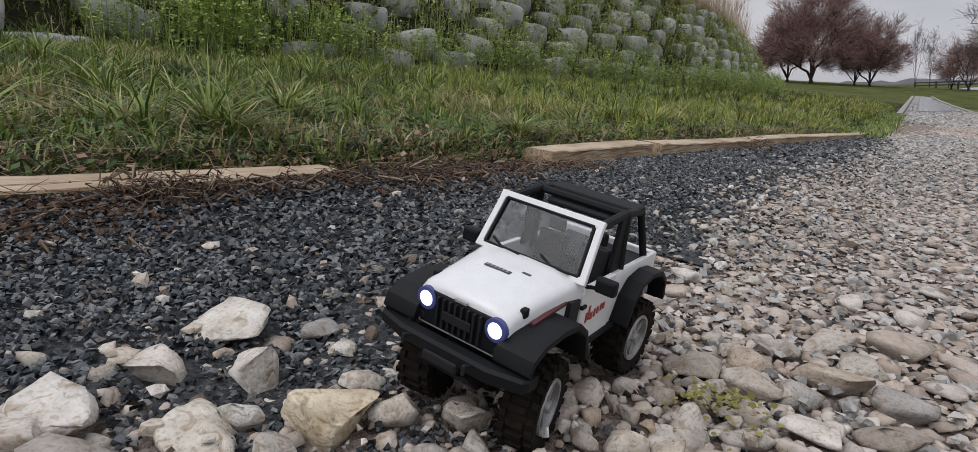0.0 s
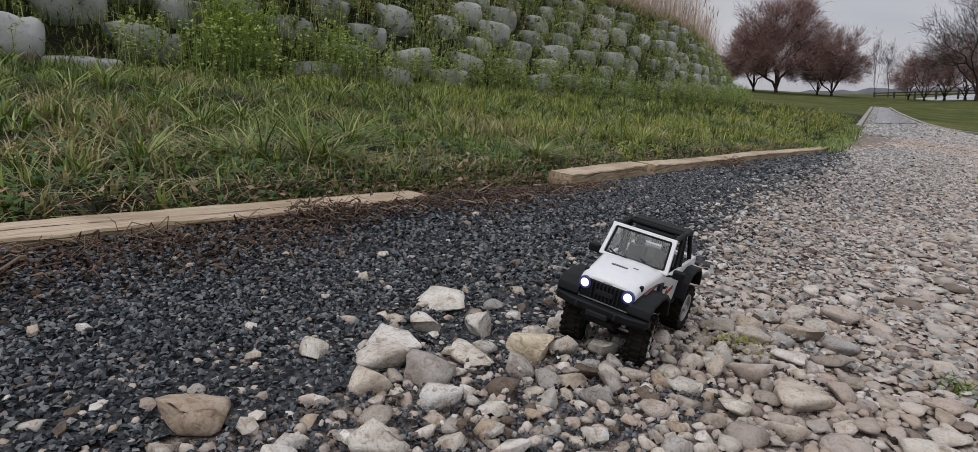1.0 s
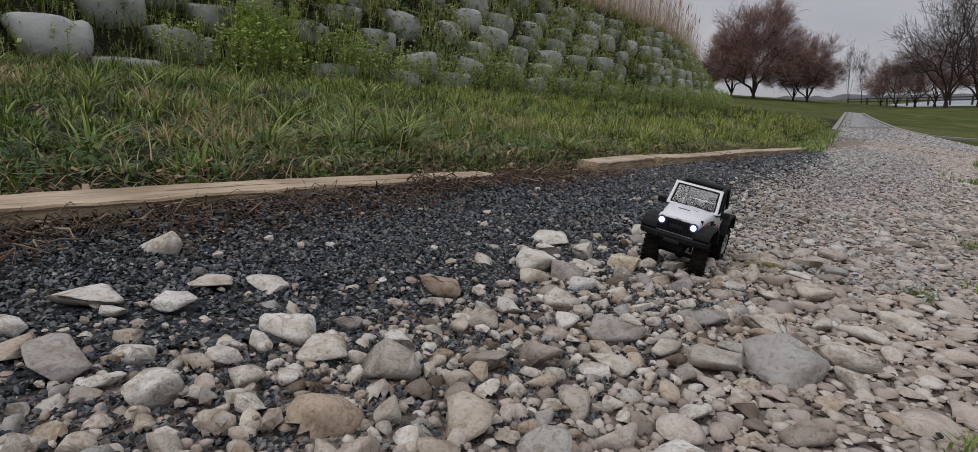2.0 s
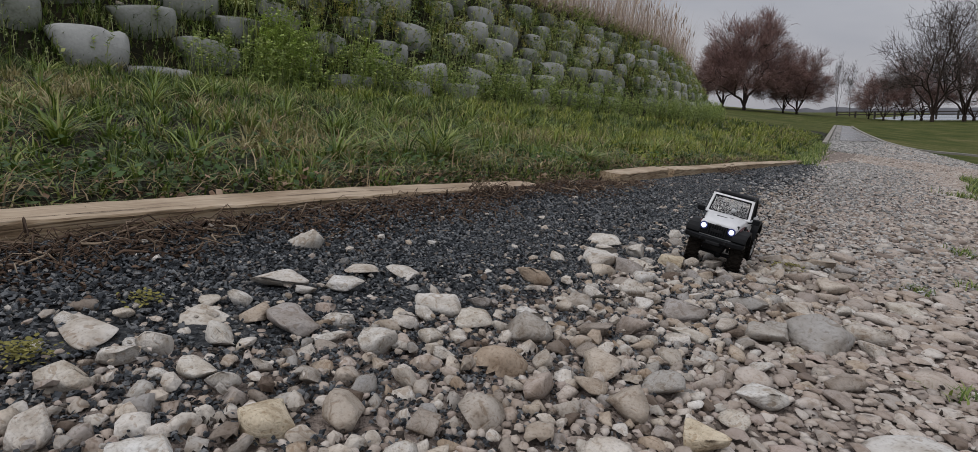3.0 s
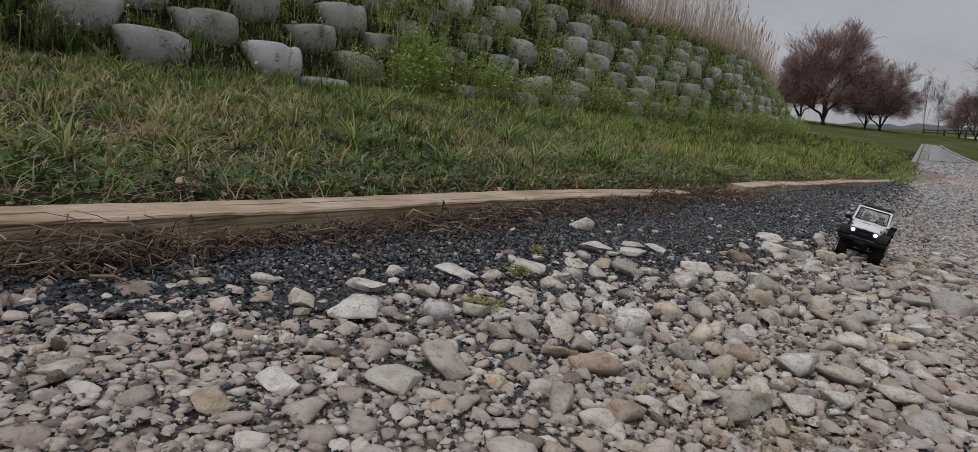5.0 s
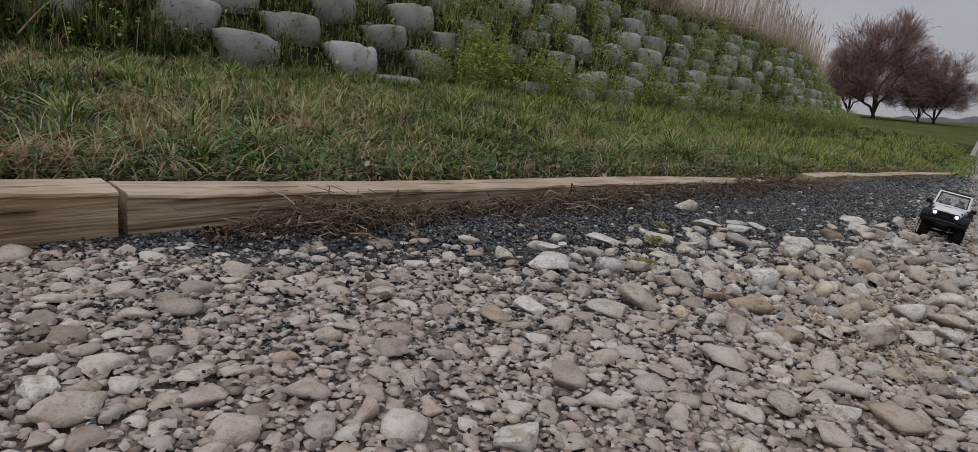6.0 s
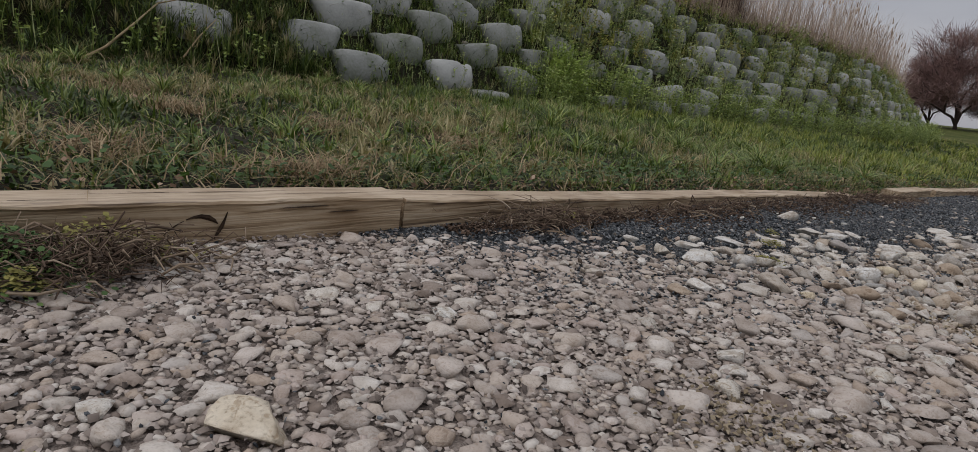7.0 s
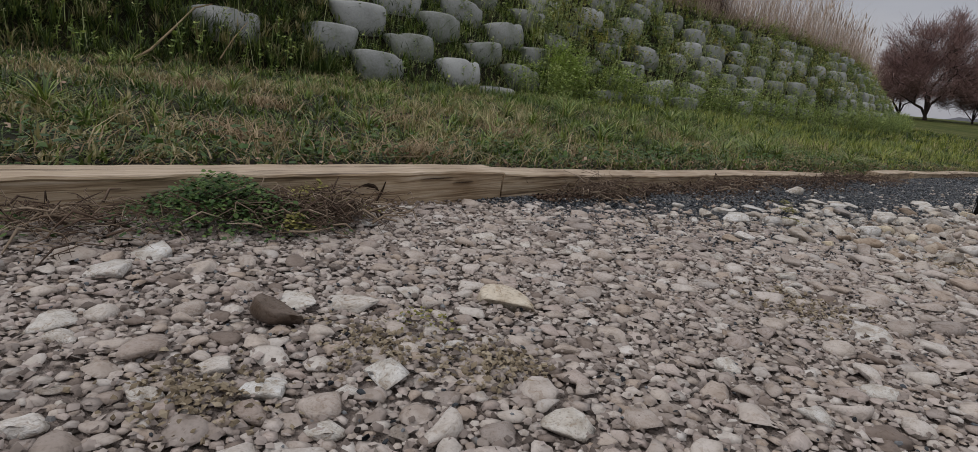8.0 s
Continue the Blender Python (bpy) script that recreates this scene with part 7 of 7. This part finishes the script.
# ---- litter, weeds and small things ----
def twig_heap(name, cx, cy, sx, sy, n, length, label, seed, mat, high=0.03):
    """Dry stems lying crosswise in a heap."""
    g = np.random.default_rng(seed)
    x, y = g.normal(cx, sx, n), g.normal(cy, sy, n)
    x = np.maximum(x, kerb_x(y) + 0.02)
    a, up = g.uniform(0, 6.28, n), g.normal(0.02, 0.14, n)
    ln = length * g.uniform(0.3, 1.2, n)
    z = road_z(y) + 0.012 + kerb_pile(x, y) + np.abs(g.normal(0, high, n)) * np.exp(-((x - cx) / (2 * sx)) ** 2)
    p0 = np.stack([x, y, z], 1)
    d = np.stack([np.cos(a), np.sin(a), up], 1) * ln[:, None]
    p1 = p0 + d * 0.5 + g.normal(0, 0.006, (n, 3)) + np.array([0, 0, 0.006])
    p2 = p0 + d + g.normal(0, 0.008, (n, 3))
    p1[:, 0], p2[:, 0] = np.maximum(p1[:, 0], kerb_x(p1[:, 1]) + 0.02), np.maximum(p2[:, 0], kerb_x(p2[:, 1]) + 0.02)
    p2[:, 2] = np.maximum(p2[:, 2], road_z(p2[:, 1]) + kerb_pile(p2[:, 0], p2[:, 1]) + 0.008)
    w = (0.0006 + 0.002 * g.uniform(0, 1, n) ** 3)[:, None]
    side = np.stack([-np.sin(a), np.cos(a), 0 * a], 1) * w
    lift = np.array([0, 0, 1.0]) * w * 1.6
    v = np.stack([p0 - side, p0 + side, p0 + lift, p1 - side, p1 + side, p1 + lift, p2 - side * 0.5, p2 + side * 0.5, p2 + lift * 0.5], 1).reshape(-1, 3)
    q = []
    for b in (0, 3):
        q += [(b, b + 1, b + 4, b + 3), (b + 1, b + 2, b + 5, b + 4), (b + 2, b, b + 3, b + 5)]
    f = (np.array(q)[None] + (np.arange(n) * 9)[:, None, None]).reshape(-1, 4)
    return tagged(new(name, np_mesh(name, v, f, mat)), label, "dry stems", kind="stuff")


def leafy_clump(name, cx, cy, sx, sy, n, size, high, label, seed, mat):
    """A low mound of small lobed leaves on short stems."""
    g = np.random.default_rng(seed)
    x, y = g.normal(cx, sx, n), g.normal(cy, sy, n)
    x = np.maximum(x, kerb_x(y) + 0.015)
    dome = np.exp(-((x - cx) / (1.6 * sx)) ** 2 - ((y - cy) / (1.6 * sy)) ** 2)
    z = road_z(y) + 0.01 + high * dome * g.uniform(0.25, 1, n)
    a = g.uniform(0, 6.28, n)
    d = np.stack([np.cos(a), np.sin(a), g.uniform(-0.35, 0.5, n)], 1)
    sd = np.stack([-np.sin(a), np.cos(a), g.normal(0, 0.35, n)], 1)
    L = (size * g.uniform(0.5, 1.4, n))[:, None]
    p = np.stack([x, y, z], 1)
    v = np.stack([p, p + d * L * 0.35 + sd * L * 0.42, p + d * L * 0.85 + sd * L * 0.3, p + d * L * 1.05, p + d * L * 0.85 - sd * L * 0.3, p + d * L * 0.35 - sd * L * 0.42], 1).reshape(-1, 3)
    f = (np.array([(0, 1, 2, 3), (0, 3, 4, 5)])[None] + (np.arange(n) * 6)[:, None, None]).reshape(-1, 4)
    return tagged(new(name, np_mesh(name, v, f, mat, False)), label, "weed", name.replace("_", " ") + "s on the path")


M_IVY = surf("dark_ground_weed", [(0.0, (0.02, 0.045, 0.012)), (0.5, (0.05, 0.1, 0.026)), (0.8, (0.115, 0.17, 0.045)), (1.0, (0.33, 0.3, 0.09))], 6, 0.55, 0.0, "island", 0.6)
M_MOSS = surf("yellow_moss", [(0.0, (0.1, 0.1, 0.03)), (0.6, (0.22, 0.2, 0.06)), (1.0, (0.33, 0.3, 0.1))], 20, 0.8, 0.0, "island", 0.6)
M_DEAD = surf("dead_stems", [(0.0, (0.035, 0.024, 0.017)), (0.5, (0.12, 0.08, 0.057)), (0.8, (0.25, 0.19, 0.135)), (1.0, (0.42, 0.35, 0.27))], 8, 0.85, 0.0, "island", 0.8)
twig_heap("dead_stems", 0.18, -0.44, 0.045, 0.075, 760, 0.06, "tangle of dead brown stems against the timber", 1, M_DEAD, 0.018)
twig_heap("dead_stems", 0.17, -0.86, 0.05, 0.13, 420, 0.06, "tangle of dead brown stems against the timber", 5, M_DEAD, 0.015)
leafy_clump("ground_weed", 0.145, -0.58, 0.05, 0.075, 3200, 0.0068, 0.078, "dark green leafy weed growing by the timber", 2, M_IVY)
leafy_clump("ground_weed", 0.2, -0.52, 0.04, 0.055, 800, 0.0066, 0.045, "dark green leafy weed growing by the timber", 3, M_IVY)
leafy_clump("ground_weed", 0.14, -1.02, 0.04, 0.08, 500, 0.0095, 0.055, "dark green leafy weed growing by the timber", 12, M_IVY)
leafy_clump("yellow_weed", 0.13, -0.4, 0.022, 0.05, 420, 0.0068, 0.058, "yellowing weed leaves among dead stems", 4, M_MOSS)
leafy_clump("yellow_weed", 0.16, -0.33, 0.02, 0.03, 90, 0.007, 0.018, "yellowing weed leaves among dead stems", 13, M_MOSS)
leafy_clump("yellow_weed", 0.262, -0.5, 0.014, 0.016, 150, 0.0068, 0.036, "yellowing weed leaves over a stone", 14, M_MOSS)
twig_heap("dead_roots", 0.11, 1.30, 0.04, 0.2, 300, 0.045, "dead brown roots and stems along the kerb", 6, M_DEAD, 0.007)
twig_heap("dead_roots", 0.12, 0.5, 0.04, 0.07, 420, 0.05, "dead brown roots and stems along the kerb", 31, M_DEAD, 0.022)
twig_heap("dead_roots", 0.1, 1.85, 0.05, 0.25, 200, 0.04, "dead brown roots and stems along the kerb", 32, M_DEAD, 0.003)
leafy_clump("yellow_weed", 0.1, 0.62, 0.014, 0.03, 130, 0.005, 0.03, "small yellow-green weed against the timber", 33, M_MOSS)
twig_heap("dead_roots", 0.1, 0.85, 0.035, 0.14, 200, 0.045, "dead brown roots and stems along the kerb", 7, M_DEAD, 0.008)
twig_heap("dead_roots", 0.08, 2.36, 0.02, 0.05, 160, 0.04, "dry reddish tuft of dead stems by the kerb", 8, M_DEAD, 0.014)
twig_heap("dead_roots", 0.09, 2.95, 0.04, 0.3, 380, 0.045, "dry stems spilling from the kerb", 9, M_DEAD, 0.006)
twig_heap("dead_roots", 0.04, 5.1, 0.04, 0.08, 120, 0.07, "dark tuft of dead stems by the kerb", 10, M_DEAD, 0.03)
for k, (x, y, s, n) in enumerate(((0.41, 1.1, 0.022, 90), (0.33, 1.26, 0.018, 60), (0.5, 0.9, 0.025, 110), (0.42, 1.1, 0.012, 40), (0.87, 2.43, 0.03, 90), (0.05, 1.97, 0.02, 70), (0.66, -0.53, 0.025, 40), (0.05, 0.62, 0.015, 60))):
    leafy_clump("moss_tuft", x, y, s * 0.65, s * 0.65, n * 2, 0.0045, 0.014, "small yellow-green tuft of moss among the stones", 20 + k, M_MOSS)


n = 9000
g = np.random.default_rng(61)
y = g.uniform(0.25, 3.6, n)
x = kerb_x(y) + 0.015 + np.abs(g.normal(0, 0.055, n)) * (0.6 + 0.8 * (fbm(y, y * 0, 3.1, 2) > 0))
pos = np.stack([x, y, road_z(y) + kerb_pile(x, y) + 0.009 + g.uniform(-0.002, 0.004, n)], 1)
M_EARTH = surf("brown_earth", [(0.0, (0.022, 0.014, 0.01)), (0.5, (0.075, 0.048, 0.034)), (0.85, (0.14, 0.095, 0.068)), (1.0, (0.26, 0.2, 0.15))], 40, 0.9, 0.0, "island", 0.8)
tagged(new("kerb_earth", scatter_mesh("kerb_earth", SH_CRUMB, F_CRUMB, pos, g.uniform(0.0018, 0.006, n), g, M_EARTH, 0.6, False)), "brown crumbly earth along the foot of the kerb", "soil", kind="stuff")
M_OCHRE = surf("ochre_grit", [(0.0, (0.11, 0.085, 0.055)), (0.5, (0.25, 0.2, 0.135)), (1.0, (0.4, 0.34, 0.25))], 40, 0.9, 0.0, "island", 0.8)
for x0, y0, sx, sy in ((0.69, -0.6, 0.04, 0.035), (0.78, -0.52, 0.03, 0.03), (0.7, -0.8, 0.03, 0.03), (0.87, 0.1, 0.05, 0.05), (0.93, 0.9, 0.05, 0.06)):
    n = 260
    x, y = g.normal(x0, sx, n), g.normal(y0, sy, n)
    pos = np.stack([x, y, road_z(y) + g.uniform(0.001, 0.008, n)], 1)
    tagged(new("ochre_grit", scatter_mesh("ochre_grit", SH_CRUMB, F_CRUMB, pos, g.uniform(0.002, 0.005, n), g, M_OCHRE, 0.4, False)), "ochre patch of mossy grit on the worn path", "grit", kind="stuff")


def stick(name, pts, rad, label, mat):
    v, f = [], []
    for k in range(len(pts) - 1):
        t0, t1 = 1 - 0.6 * k / (len(pts) - 1), 1 - 0.6 * (k + 1) / (len(pts) - 1)
        tube(v, f, Vector(pts[k]), Vector(pts[k + 1]), rad * t0, rad * t1, 6)
    return tagged(new(name, np_mesh(name, v, f, mat)), label, "stick")


stick("dead_stick", [(-3.05, 0.04, 0.09), (-3.13, 0.2, 0.18), (-3.25, 0.38, 0.33), (-3.36, 0.53, 0.46), (-3.4, 0.66, 0.5)], 0.009, "long pale dead stick leaning on the bank", M_STRAW)
stick("dead_stick", [(-3.12, 0.61, 0.16), (-3.22, 0.73, 0.29), (-3.33, 0.87, 0.41)], 0.006, "short pale dead stick leaning on the bank", M_STRAW)
o = new("white_stone", pale_meshes[2])
o.matrix_basis = pose(-3.515, 3.05, 0.484, 0, 0, 40) @ Matrix.Diagonal((0.03, 0.03, 0.035, 1))
tagged(o, "small white stone lying on a wall block", "stone")
